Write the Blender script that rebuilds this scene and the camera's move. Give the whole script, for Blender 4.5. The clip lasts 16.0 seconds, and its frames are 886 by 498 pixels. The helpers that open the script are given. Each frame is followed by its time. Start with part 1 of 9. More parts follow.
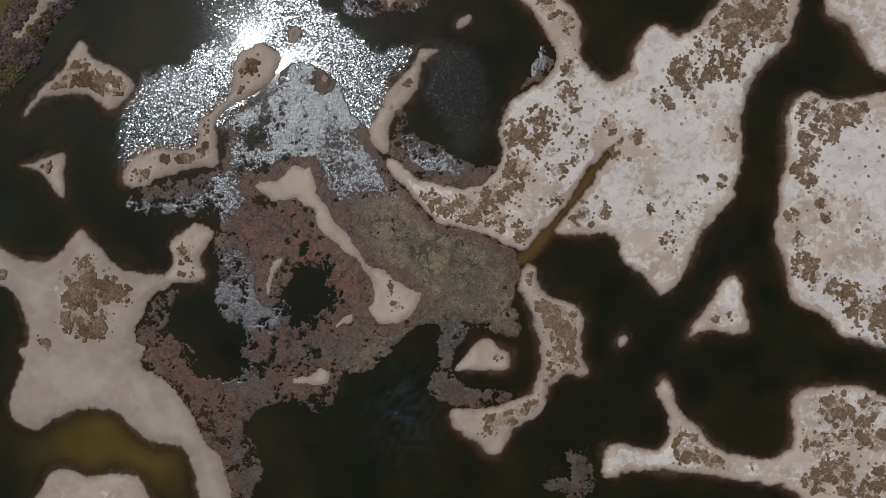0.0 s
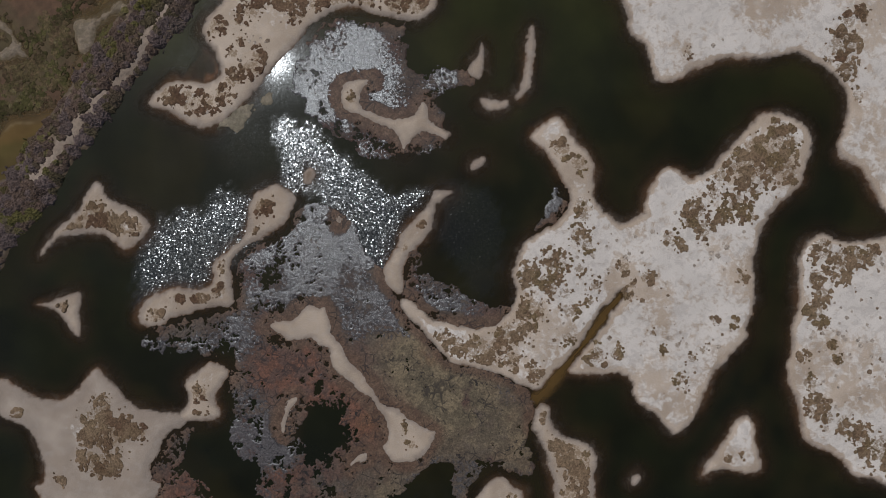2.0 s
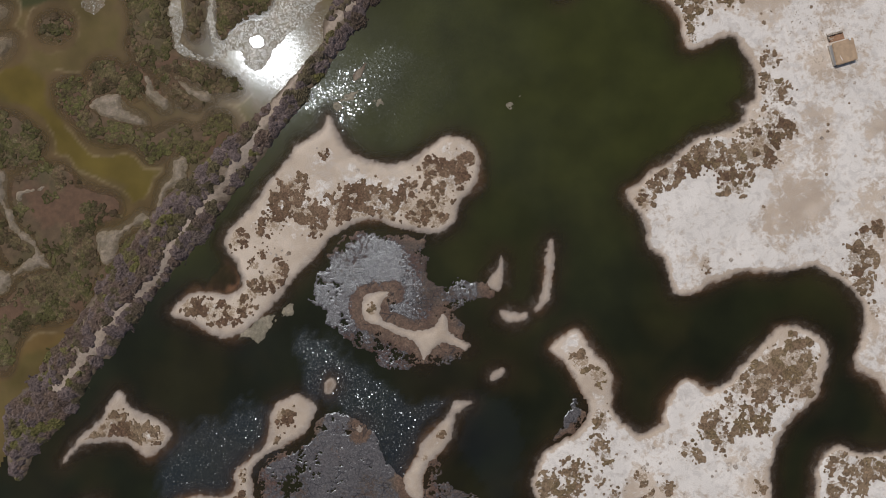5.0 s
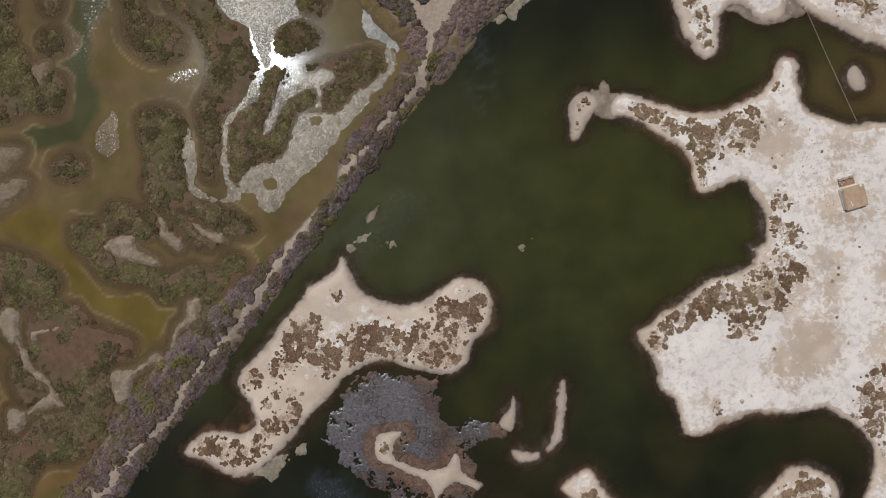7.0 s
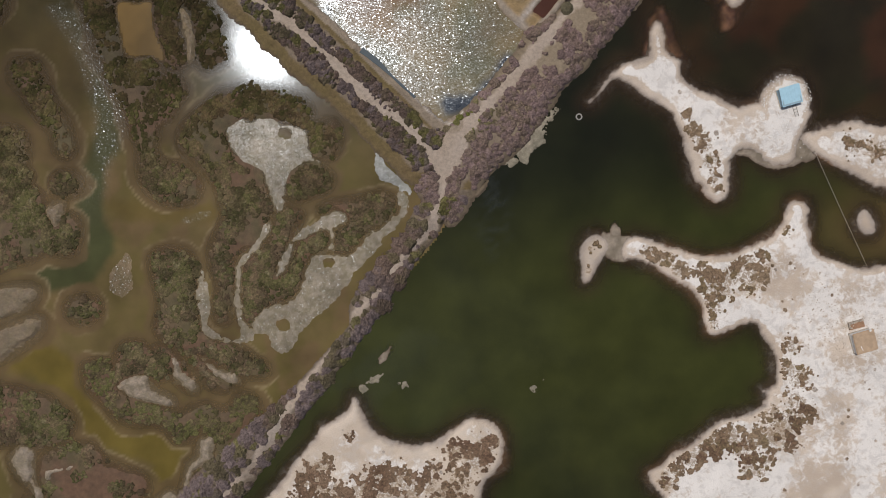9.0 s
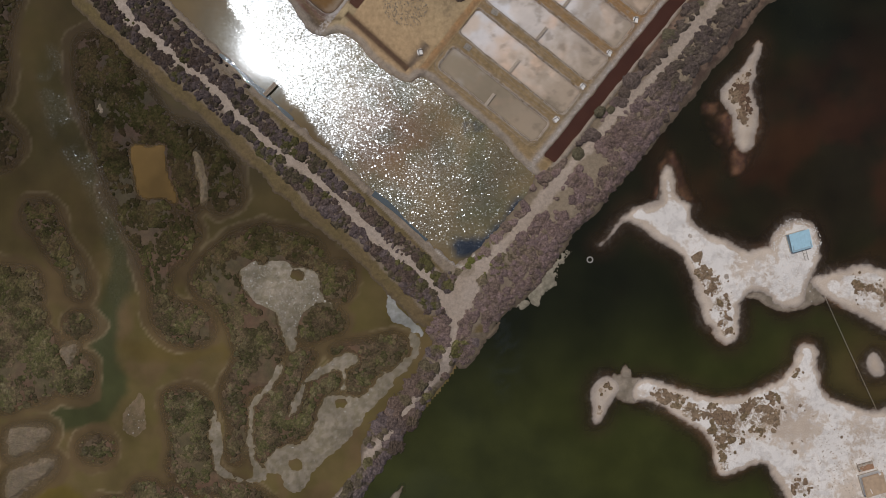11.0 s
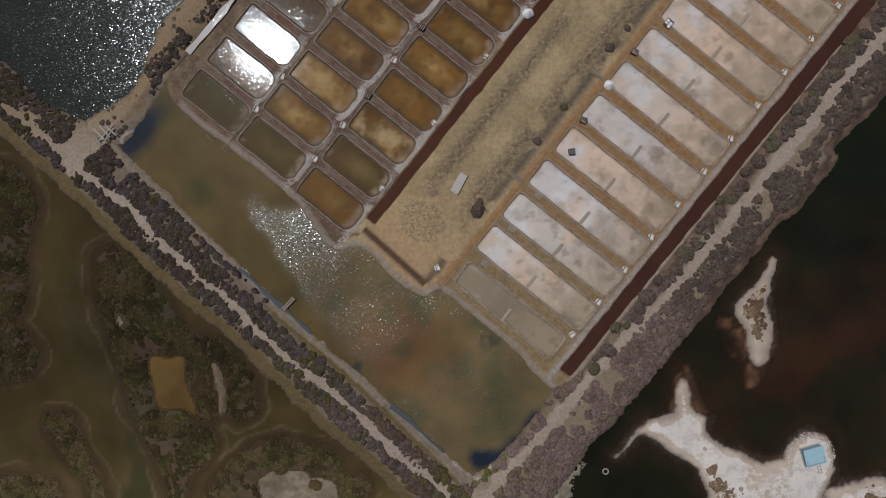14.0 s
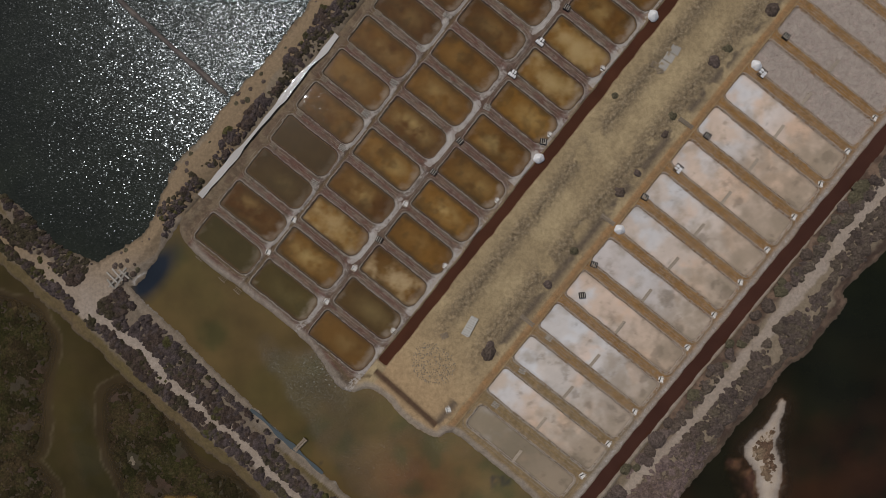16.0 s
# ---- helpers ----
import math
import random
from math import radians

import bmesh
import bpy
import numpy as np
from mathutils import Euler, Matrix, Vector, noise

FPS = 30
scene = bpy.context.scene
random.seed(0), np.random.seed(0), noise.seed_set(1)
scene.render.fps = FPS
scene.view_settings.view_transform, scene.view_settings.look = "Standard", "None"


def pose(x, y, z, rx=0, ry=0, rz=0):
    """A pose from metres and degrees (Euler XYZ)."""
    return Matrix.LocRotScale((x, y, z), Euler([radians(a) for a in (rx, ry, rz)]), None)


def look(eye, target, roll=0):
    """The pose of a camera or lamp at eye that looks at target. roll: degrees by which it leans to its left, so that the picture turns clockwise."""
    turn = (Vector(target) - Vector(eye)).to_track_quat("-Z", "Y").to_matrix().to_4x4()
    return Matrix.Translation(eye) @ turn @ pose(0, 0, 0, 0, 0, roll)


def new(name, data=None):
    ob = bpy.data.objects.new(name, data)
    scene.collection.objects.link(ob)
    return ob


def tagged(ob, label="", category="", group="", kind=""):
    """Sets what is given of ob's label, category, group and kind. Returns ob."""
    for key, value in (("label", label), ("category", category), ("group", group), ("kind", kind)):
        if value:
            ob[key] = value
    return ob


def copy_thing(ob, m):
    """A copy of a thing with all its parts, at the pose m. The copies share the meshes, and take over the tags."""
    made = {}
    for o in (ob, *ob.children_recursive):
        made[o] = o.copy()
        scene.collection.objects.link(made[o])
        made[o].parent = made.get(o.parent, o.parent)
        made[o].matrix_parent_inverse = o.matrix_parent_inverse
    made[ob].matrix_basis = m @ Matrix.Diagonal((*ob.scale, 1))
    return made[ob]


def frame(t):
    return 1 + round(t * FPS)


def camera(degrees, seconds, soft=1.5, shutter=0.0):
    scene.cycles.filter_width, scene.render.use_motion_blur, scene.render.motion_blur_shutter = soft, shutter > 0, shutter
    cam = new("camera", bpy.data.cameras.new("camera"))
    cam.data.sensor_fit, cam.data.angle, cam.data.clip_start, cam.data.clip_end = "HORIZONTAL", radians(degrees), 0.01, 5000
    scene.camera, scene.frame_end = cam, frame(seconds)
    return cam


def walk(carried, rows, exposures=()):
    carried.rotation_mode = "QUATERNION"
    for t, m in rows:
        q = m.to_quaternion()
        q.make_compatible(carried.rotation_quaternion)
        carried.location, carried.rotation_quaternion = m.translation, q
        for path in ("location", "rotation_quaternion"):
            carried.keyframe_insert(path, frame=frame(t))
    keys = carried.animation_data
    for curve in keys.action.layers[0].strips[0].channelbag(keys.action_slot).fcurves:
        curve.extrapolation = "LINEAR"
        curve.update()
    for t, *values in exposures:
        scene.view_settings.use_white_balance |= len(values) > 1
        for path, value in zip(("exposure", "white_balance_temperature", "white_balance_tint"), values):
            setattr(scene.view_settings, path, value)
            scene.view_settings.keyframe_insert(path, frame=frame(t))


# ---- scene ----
cam = camera(73.0, 16.0, soft=0.6)
# seconds, x, y: a level flight at one height, looking straight down
PATH = [
    (0, 0.000, 0.000),
    (0.5, -0.632, 6.191),
    (1, -1.256, 12.389),
    (1.5, -1.873, 18.594),
    (2, -2.482, 24.805),
    (2.5, -3.084, 31.022),
    (3, -3.679, 37.245),
    (3.5, -4.267, 43.474),
    (4, -4.848, 49.708),
    (4.5, -5.423, 55.947),
    (5, -5.992, 62.191),
    (5.5, -6.555, 68.439),
    (6, -7.112, 74.692),
    (6.5, -7.663, 80.949),
    (7, -8.209, 87.210),
    (7.5, -8.750, 93.474),
    (8, -9.286, 99.741),
    (8.5, -9.817, 106.012),
    (9, -10.343, 112.285),
    (9.5, -10.865, 118.561),
    (10, -11.383, 124.839),
    (10.5, -11.897, 131.119),
    (11, -12.407, 137.401),
    (11.5, -12.914, 143.684),
    (12, -13.417, 149.969),
    (12.5, -13.917, 156.254),
    (13, -14.414, 162.540),
    (13.5, -14.908, 168.827),
    (14, -15.400, 175.114),
    (14.5, -15.889, 181.400),
    (15, -16.376, 187.686),
    (15.5, -16.862, 193.972),
    (16, -17.345, 200.257),
]
EYE = 106.0
EXPOSURES = [(0.0, -1.12, 6500, 13), (1.5, -1.26, 6550, 13), (2.5, -1.12, 6550, 13), (4.0, -0.9, 6600, 13), (6.5, -0.6, 6650, 13), (9.0, -0.52, 6650, 13), (11.5, -0.98, 6550, 14), (12.5, -1.05, 6550, 14), (14.0, -1.0, 6500, 13), (16.0, -1.07, 6650, 12)]
walk(cam, [(t, pose(x, y, EYE, -1.382, 0.702, -0.000)) for t, x, y in PATH], EXPOSURES)

# ---- light ----
SUN = Vector((-0.281, 0.279, 0.918)).normalized()
world = bpy.data.worlds.new("sky")
scene.world = world
world.use_nodes = True
sky = world.node_tree.nodes.new("ShaderNodeTexSky")
sky.sky_type = "NISHITA"
sky.sun_disc = False
sky.sun_elevation = math.asin(SUN.z)
sky.sun_rotation = math.atan2(SUN.x, SUN.y)
sky.dust_density = 2.0
world.node_tree.nodes["Background"].inputs["Strength"].default_value = 0.1
world.node_tree.links.new(sky.outputs["Color"], world.node_tree.nodes["Background"].inputs["Color"])
sun = new("sun", bpy.data.lights.new("sun", "SUN"))
sun.data.energy = 4.0
sun.data.angle = radians(0.53)
sun.data.color = (1.0, 0.965, 0.92)
sun.matrix_world = look(SUN * 300, (0, 0, 0))

# ---- plan, in metres ----
PLAN = {}
PLAN["isle_boomerang"] = [(-75.8, 20.9), (-75, 22.3), (-73.7, 24.2), (-72.4, 25.8), (-70.3, 27.6), (-68.8, 29.1), (-68, 30.8), (-66.7, 32.5), (-65.6, 34), (-64.4, 33.3), (-64.1, 32), (-62.7, 30.7), (-60.2, 29.7), (-57.7, 28.5), (-56, 26.8), (-55.9, 25.8), (-57.3, 24.1), (-59.3, 22.6), (-60.6, 21.9), (-61.8, 22.8), (-63, 24.4), (-65.3, 25.1), (-68.4, 25), (-71.4, 24.4), (-73.7, 23.4)]
PLAN["isle_wedge"] = [(-76.7, 12.3), (-74.1, 12.8), (-71.6, 13.9), (-69.2, 14.5), (-68.5, 13.6), (-68.9, 11.6), (-68.7, 9.1), (-68.8, 6.4), (-70.6, 8.1), (-72.6, 10.6), (-74.6, 11.8)]
PLAN["isle_snake"] = [(-30.1, 31.4), (-31.6, 32.8), (-33.6, 33.6), (-35.6, 33), (-37.1, 31.7), (-38, 29.7), (-38, 27.5), (-38.5, 25.5), (-39.7, 23.7), (-41.2, 22.7), (-42.7, 21.5), (-44.2, 20.3), (-44.7, 18.4), (-44.6, 16.8), (-46.3, 15.4), (-48.8, 15.1), (-51.3, 15.4), (-53.9, 14.8), (-56.4, 13.1), (-57.9, 11.1), (-58.1, 9.6), (-56.8, 8.5), (-54.4, 8.6), (-52.4, 9.8), (-49.9, 10.6), (-46.8, 11.3), (-44.3, 11.9), (-42.3, 11.9), (-41.3, 12.6), (-41.4, 14.6), (-41.5, 16.6), (-41.9, 19), (-41.2, 20.7), (-39.9, 22.2), (-37.7, 23.5), (-35.7, 24.3), (-33.6, 25.3), (-32.1, 26.7), (-31.1, 28.5), (-30.4, 29.9)]
PLAN["isle_dot_a"] = [(-28.4, 34.2), (-28.3, 35.9), (-27.3, 36.7), (-26.5, 36.1), (-26.7, 34.9), (-27.6, 33.8)]
PLAN["isle_dot_b"] = [(-22.8, 27.7), (-22.3, 28.5), (-21.5, 27.7), (-21.8, 26.6), (-22.5, 26.8)]
PLAN["isle_fork"] = [(-35, 8.4), (-33.3, 9.4), (-30.7, 9.8), (-29.2, 11.5), (-27.2, 12.5), (-25.7, 11.7), (-24.7, 12), (-24, 10), (-23.4, 7.5), (-22.2, 5.5), (-20.7, 3), (-18.7, 0.7), (-16.9, -1.5), (-15.7, -3.7), (-14.2, -5.3), (-11.7, -6), (-9.2, -8.3), (-6.7, -9.5), (-4.9, -10.2), (-5.7, -12), (-6.7, -14), (-8.7, -15.5), (-10.7, -16.1), (-12.6, -15.7), (-13.8, -14.5), (-14.3, -13), (-13.7, -10.5), (-14.5, -8), (-15.7, -6), (-16.7, -4.5), (-18.8, -3.5), (-20.8, -1.5), (-22.8, 0), (-23.8, 2), (-23.9, 3.5), (-24.7, 4.6), (-26.2, 5.6), (-27.7, 6.4), (-29.8, 5.6), (-31.8, 6.1), (-33.3, 7.1)]
PLAN["isle_sliver"] = [(-32.7, -11), (-33.3, -9), (-32.4, -7), (-31.6, -4.7), (-30, -4), (-29.8, -5), (-30.9, -6.5), (-31.4, -8.5), (-31.9, -10.7)]
PLAN["isle_bar"] = [(-20.8, -16.4), (-19.8, -15), (-18, -14), (-17, -14.5), (-17.8, -15.7), (-19.3, -16.3), (-20.4, -17.1)]
PLAN["isle_lump"] = [(-27.9, -26.7), (-28.1, -25.5), (-25.4, -25.2), (-23.9, -24.1), (-22.7, -23.6), (-21.4, -24.6), (-21.7, -26.7), (-23.4, -27.1), (-25.9, -26.7)]
PLAN["isle_stub"] = [(-50, -2), (-48.5, -0.3), (-46.9, 1), (-45.4, 1.8), (-43.9, 1.3), (-42.1, 0.7), (-41.9, -0.5), (-43.4, -2), (-44.5, -3.5), (-44.8, -5), (-43.8, -6.5), (-44, -7.7), (-46, -8.5), (-48.1, -8.5), (-50.1, -8.7), (-51.1, -7.7), (-49.7, -6), (-49.2, -4)]
PLAN["isle_west_a"] = [(-83.5, -1.5), (-78.5, -3.7), (-75.9, -4.8), (-72.9, -5), (-70.3, -4), (-68.3, -2), (-67, 0), (-65.7, 0.7), (-64.2, -0.5), (-62.2, -2.5), (-60.2, -5), (-58.2, -6.3), (-55.1, -7), (-51.6, -7.3), (-49.8, -7.7), (-49.8, -8.5), (-51.1, -9.7), (-53.2, -11), (-54.7, -13.6), (-55.7, -15.6), (-56.5, -17.6), (-56.3, -20.2), (-60.4, -22.7), (-68.6, -23.8), (-75.7, -22.8), (-75.7, -19.7), (-75.8, -16.7), (-76.6, -13.6), (-77.6, -11.1), (-79.1, -9.4), (-83.6, -7.5)]
PLAN["isle_west_b"] = [(-56.3, -19.2), (-55.8, -22.7), (-54.3, -24.2), (-52.3, -25.2), (-50.3, -26.8), (-48.3, -29.3), (-46.8, -31.8), (-45.3, -34.4), (-43.8, -37.5), (-41.8, -39), (-40.3, -42), (-39.3, -49.2), (-43.4, -50.3), (-45.4, -46.2), (-45.9, -43.1), (-46.6, -40.5), (-47.6, -38.5), (-49.4, -37.5), (-51.9, -37.5), (-54, -37), (-56, -35.5), (-58, -33.4), (-60, -31.9), (-62.6, -31.1), (-65.6, -31.1), (-68.7, -31.9), (-71.8, -33.5), (-73.9, -35), (-76.4, -34.5), (-78.5, -33), (-79.5, -30.9), (-78.9, -28.4), (-77.3, -25.3), (-76.2, -22.8), (-75.7, -19.7)]
PLAN["isle_south"] = [(-75.7, -51.5), (-73.5, -45.5), (-72.5, -43.2), (-70.4, -42.2), (-67.9, -42.7), (-65.3, -43.7), (-62.7, -43.4), (-60.2, -43), (-57.1, -43.4), (-55.6, -44.7), (-54.4, -51.4)]
PLAN["mat_main"] = [(-39.7, 20), (-37.7, 22), (-33.7, 23.5), (-30.6, 25.5), (-29.6, 29.4), (-26.6, 30.4), (-23.6, 29.4), (-20.6, 27.9), (-19.1, 25), (-17.7, 21.5), (-15.7, 19), (-13.7, 17), (-12.7, 14.5), (-10.7, 10.5), (-7.7, 7.5), (-5.2, 4.5), (-2.7, 2), (2.3, 1), (7.3, -0.5), (11.3, -3), (12.8, -5.5), (11.8, -8.5), (10.8, -12.5), (8.3, -15.5), (4.3, -16), (0.3, -15), (-1.2, -16.5), (-3.7, -15), (-6.2, -16), (-8.2, -17.5), (-10.3, -20.6), (-13.8, -23.6), (-16.8, -24.6), (-19.3, -26.2), (-20.9, -28.7), (-21.4, -32.3), (-23.9, -31.8), (-25.9, -30.2), (-28.5, -29.7), (-30.5, -28.2), (-32, -24.7), (-36, -24.2), (-38, -21.1), (-37, -18.6), (-34.5, -17.6), (-36, -16.1), (-39, -16.1), (-41, -14.6), (-41.5, -10.5)]
PLAN["mat_west"] = [(-39.7, 20), (-29.7, 11.6), (-31.8, -0.5), (-34.9, -10.5), (-41.5, -10.5), (-40.4, -6.5), (-41.9, -3.5), (-41.4, 1.6), (-39.8, 4.6), (-40.3, 7.6), (-37.8, 9.6), (-39.3, 12.6)]
PLAN["hole_mat"] = [(-30.2, -10.5), (-28.8, -8.5), (-27.8, -6.5), (-25.3, -6), (-22.6, -6.5), (-22.3, -9), (-20.8, -9), (-21.8, -11.5), (-22.6, -13.5), (-24.8, -14.3), (-27.4, -13.7), (-29.6, -12.5)]
PLAN["mat_low"] = [(-44.2, -27.8), (-43.7, -25.7), (-41.6, -25.9), (-38.1, -25.7), (-35, -24.7), (-32, -23.7), (-30, -28.2), (-33, -30.8), (-36.1, -32.3), (-36.4, -35.4), (-34.6, -38.4), (-33.4, -42), (-34.7, -44.6), (-36.2, -47.1), (-37.8, -49.2), (-39.3, -48.2), (-40.3, -43.1), (-41.8, -39.5), (-44.3, -35.9), (-45, -32.4)]
PLAN["mat_shore"] = [(-47.1, -9.5), (-50.1, -10), (-52.7, -11.6), (-54.7, -14.1), (-56, -17.1), (-55.8, -20.7), (-55.1, -23.2), (-52.8, -24.2), (-50.3, -26.8), (-46.8, -31.3), (-45.1, -33.4), (-44.2, -28.8), (-44.4, -24.7), (-45.7, -22.7), (-44.6, -21.2), (-47.2, -19.6), (-49.7, -18.6), (-50.4, -16.1), (-50.1, -14.1), (-48.9, -11.5)]
PLAN["mat_scatter"] = [(-57.5, 5.1), (-56, 7.1), (-52.9, 8.6), (-49.9, 9.8), (-45.8, 10.1), (-41.3, 11.6), (-39.8, 9.6), (-40.3, 6.1), (-42.9, 3.6), (-45.9, 3.1), (-49.9, 4.1), (-54, 3.4)]
PLAN["mat_ledge"] = [(-9.7, 22), (-8.2, 21.5), (-7.7, 19), (-5.7, 17), (-3.7, 16), (-0.7, 14.5), (1.3, 13), (4.3, 12.2), (7.3, 12.3), (8.3, 11), (6.8, 9), (4.3, 8), (1.3, 7.8), (-2.7, 8.5), (-6.2, 9), (-8.2, 10.5), (-10.2, 13), (-11.2, 15), (-10.5, 18.5)]
PLAN["mat_patch"] = [(16.9, 33.2), (17.9, 31.2), (17.3, 28.8), (15.7, 27.1), (12.7, 25.8), (13.7, 27.8), (14.7, 30.3), (15.2, 32.4)]
PLAN["mat_hook"] = [(-2.7, -14.5), (0.3, -15.1), (5.3, -16), (8.3, -15.3), (11.1, -13), (12.1, -16.5), (10.8, -17.7), (8.3, -17.5), (5.3, -16.5), (3.3, -17.5), (1.8, -19.5), (0.3, -22.6), (0.3, -25.1), (2.3, -26.6), (6.3, -27.6), (9.4, -27.6), (10.9, -28.6), (8.4, -30.6), (4.3, -30.9), (0.3, -30.5), (-2.7, -29.2), (-4.2, -27.6), (-3.7, -24.6), (-2.2, -21.6), (-2.7, -19), (-1.7, -17)]
PLAN["isle_nest"] = [(0.8, -24.1), (2.3, -22.1), (4.3, -19.5), (6.3, -18.5), (7.8, -19), (8.8, -20.5), (10.3, -21), (10.4, -23.5), (8.8, -24.3), (5.3, -24.1), (2.8, -24.1)]
PLAN["isle_hook"] = [(11.8, -8.5), (12.8, -6.5), (13.8, -5.3), (15.1, -5.7), (15.5, -7.5), (16.3, -9.7), (17.8, -11), (20.3, -12), (22.3, -13), (23.7, -14.7), (23.3, -17), (23, -19.5), (23.2, -22), (24.6, -24), (23.9, -25), (21.9, -24.7), (20.4, -25), (18.9, -26), (17.4, -27.1), (16.9, -29.6), (15.9, -31.6), (14.4, -32.8), (11.9, -34.2), (10.4, -36.2), (9.4, -38.2), (7.9, -39.3), (6.6, -38.8), (4.9, -37.2), (2.3, -35.7), (0.8, -34.2), (-0.2, -31.7), (1.3, -30.9), (4.3, -30.9), (7.4, -30.8), (9.9, -30.1), (12.4, -29.1), (14.4, -28.1), (15.4, -26.1), (16.1, -23.5), (16.2, -20.5), (15.8, -18.5), (14.8, -16), (14.3, -13.5), (13.3, -11.5), (12.3, -10)]
PLAN["isle_finger"] = [(-14.2, 17), (-14.2, 19), (-13.2, 21), (-11.7, 22.5), (-11.2, 24.4), (-9.7, 26.4), (-7.7, 28.4), (-6.4, 29.9), (-5.7, 31.5), (-4.7, 32.5), (-2.7, 32.5), (-2.4, 32), (-3.7, 31.3), (-4.7, 30.1), (-5.2, 28.4), (-5.9, 25.9), (-7.2, 23.9), (-8.7, 22.4), (-9.9, 21.5), (-10.7, 19.5), (-10.9, 16.5), (-10.9, 14.7), (-12.2, 14.5), (-13.5, 15.7)]
PLAN["isle_great_a"] = [(-11.5, 13), (-10.2, 13.4), (-8.7, 12.5), (-7.2, 11), (-5.2, 9.7), (-2.2, 9), (0.8, 8.2), (3.8, 8.3), (6.1, 9.3), (7.8, 11), (8.8, 13), (9.1, 15.3), (8.3, 17.5), (8.7, 19.4), (9.7, 21.9), (11, 23.6), (13.2, 25.2), (15.7, 26.5), (17.6, 28.3), (18.6, 30.3), (18.3, 32.7), (17.1, 34.7), (15, 38.7), (11.7, 41.8), (13.5, 44), (16, 45.7), (17.3, 45), (18.1, 43.2), (20, 40.7), (22, 38.5), (23, 36), (22.9, 32.2), (23.9, 30), (25.1, 28.1), (27, 27), (32, 21.4), (28.6, 15.2), (20.2, 3.5), (14.3, -2.5), (11.8, -2.5), (9.8, -1.7), (7.3, -0.5), (4.3, 0.5), (-1.2, 1.7), (-3.2, 3), (-5.2, 5.3), (-7.7, 8), (-10.7, 11)]
PLAN["isle_great_b"] = [(24.1, 28.8), (26.2, 27.3), (28, 27), (30, 27.8), (31.5, 28.7), (31.7, 31.2), (32.7, 33.6), (34.1, 35.6), (35.8, 36.6), (37.8, 36.1), (39.3, 34.6), (41.3, 35.1), (43.2, 36.5), (45.5, 39), (47.7, 41.5), (50.2, 44), (51.3, 45.8), (54.1, 46.1), (56.6, 45.5), (58.8, 44.2), (60.4, 42.5), (60.8, 40.5), (60.2, 38.1), (59.2, 35.6), (58.9, 33.5), (54.6, 29.4), (52.8, 27.4), (51.5, 23.3), (51, 19.3), (51.2, 12.4), (49.9, 9), (49.9, 7), (47, 3.3), (44.6, 0.7), (42.6, -3.4), (40.7, -7.4), (37.9, -10.5), (36.2, -9.8), (33.7, -6.9), (30.7, -4.9), (29.7, -1.5), (27.7, 0.2), (24.2, 0.2), (18.8, 0.4), (20.2, 3.5), (26.1, 12.5), (23.1, 21.4)]
PLAN["ditch"] = [(27.9, 14.9), (28.4, 14), (26.2, 11), (23.7, 7.5), (20.7, 4), (18.8, 1), (17.3, -1), (14.8, -4), (12.8, -5.5), (11.8, -4), (13.8, -2.5), (15.8, 0.5), (18.3, 3), (20.7, 6), (23.2, 10), (25.6, 13)]
PLAN["isle_east"] = [(88.9, 25.1), (75.2, 24.7), (71.3, 24), (68.4, 23.7), (65.4, 24), (63, 24.9), (61, 24.2), (59.6, 22.8), (58.8, 20.8), (58.7, 17.8), (58.5, 14.9), (58.7, 12.4), (58, 10), (57.6, 7.5), (57.7, 4.5), (57.1, 2), (57.1, -0.5), (58, -2.9), (58.8, -5.4), (59.3, -8.4), (60, -10.9), (61.5, -12.4), (64, -13.2), (66.5, -14.9), (68, -16.9), (70, -18.2), (73, -18.9), (76.8, -20.2), (89.9, -23.3)]
PLAN["isle_flat_a"] = [(24.8, 70), (25.3, 68.3), (26.8, 66.3), (27.8, 64.8), (28.6, 62.4), (29.1, 59.9), (30.8, 58.7), (31.8, 57.4), (32.6, 54.9), (33, 52.5), (34.8, 51.3), (36.8, 51.8), (39.7, 53.4), (42.7, 54.6), (45.6, 55.6), (49.5, 55.2), (52.5, 55.4), (55.4, 56.2), (57.9, 56.6), (60.4, 55.4), (62.8, 53.9), (64.8, 51.9), (66.3, 50), (66.9, 48), (66.4, 45), (65.8, 42), (65, 40.4), (65.4, 38.7), (67, 37.6), (69.1, 36.4), (70.7, 34), (71.7, 31.5), (73.7, 29.1), (75.9, 27.9), (90.8, 24.6), (85, 88.7), (47.7, 85.8), (46.3, 82.8), (43.9, 81.3), (41.4, 80.3), (38.9, 79.8), (36.5, 78.8), (34.5, 76.8), (32, 74.8), (29.5, 73.6), (27.1, 71.3)]
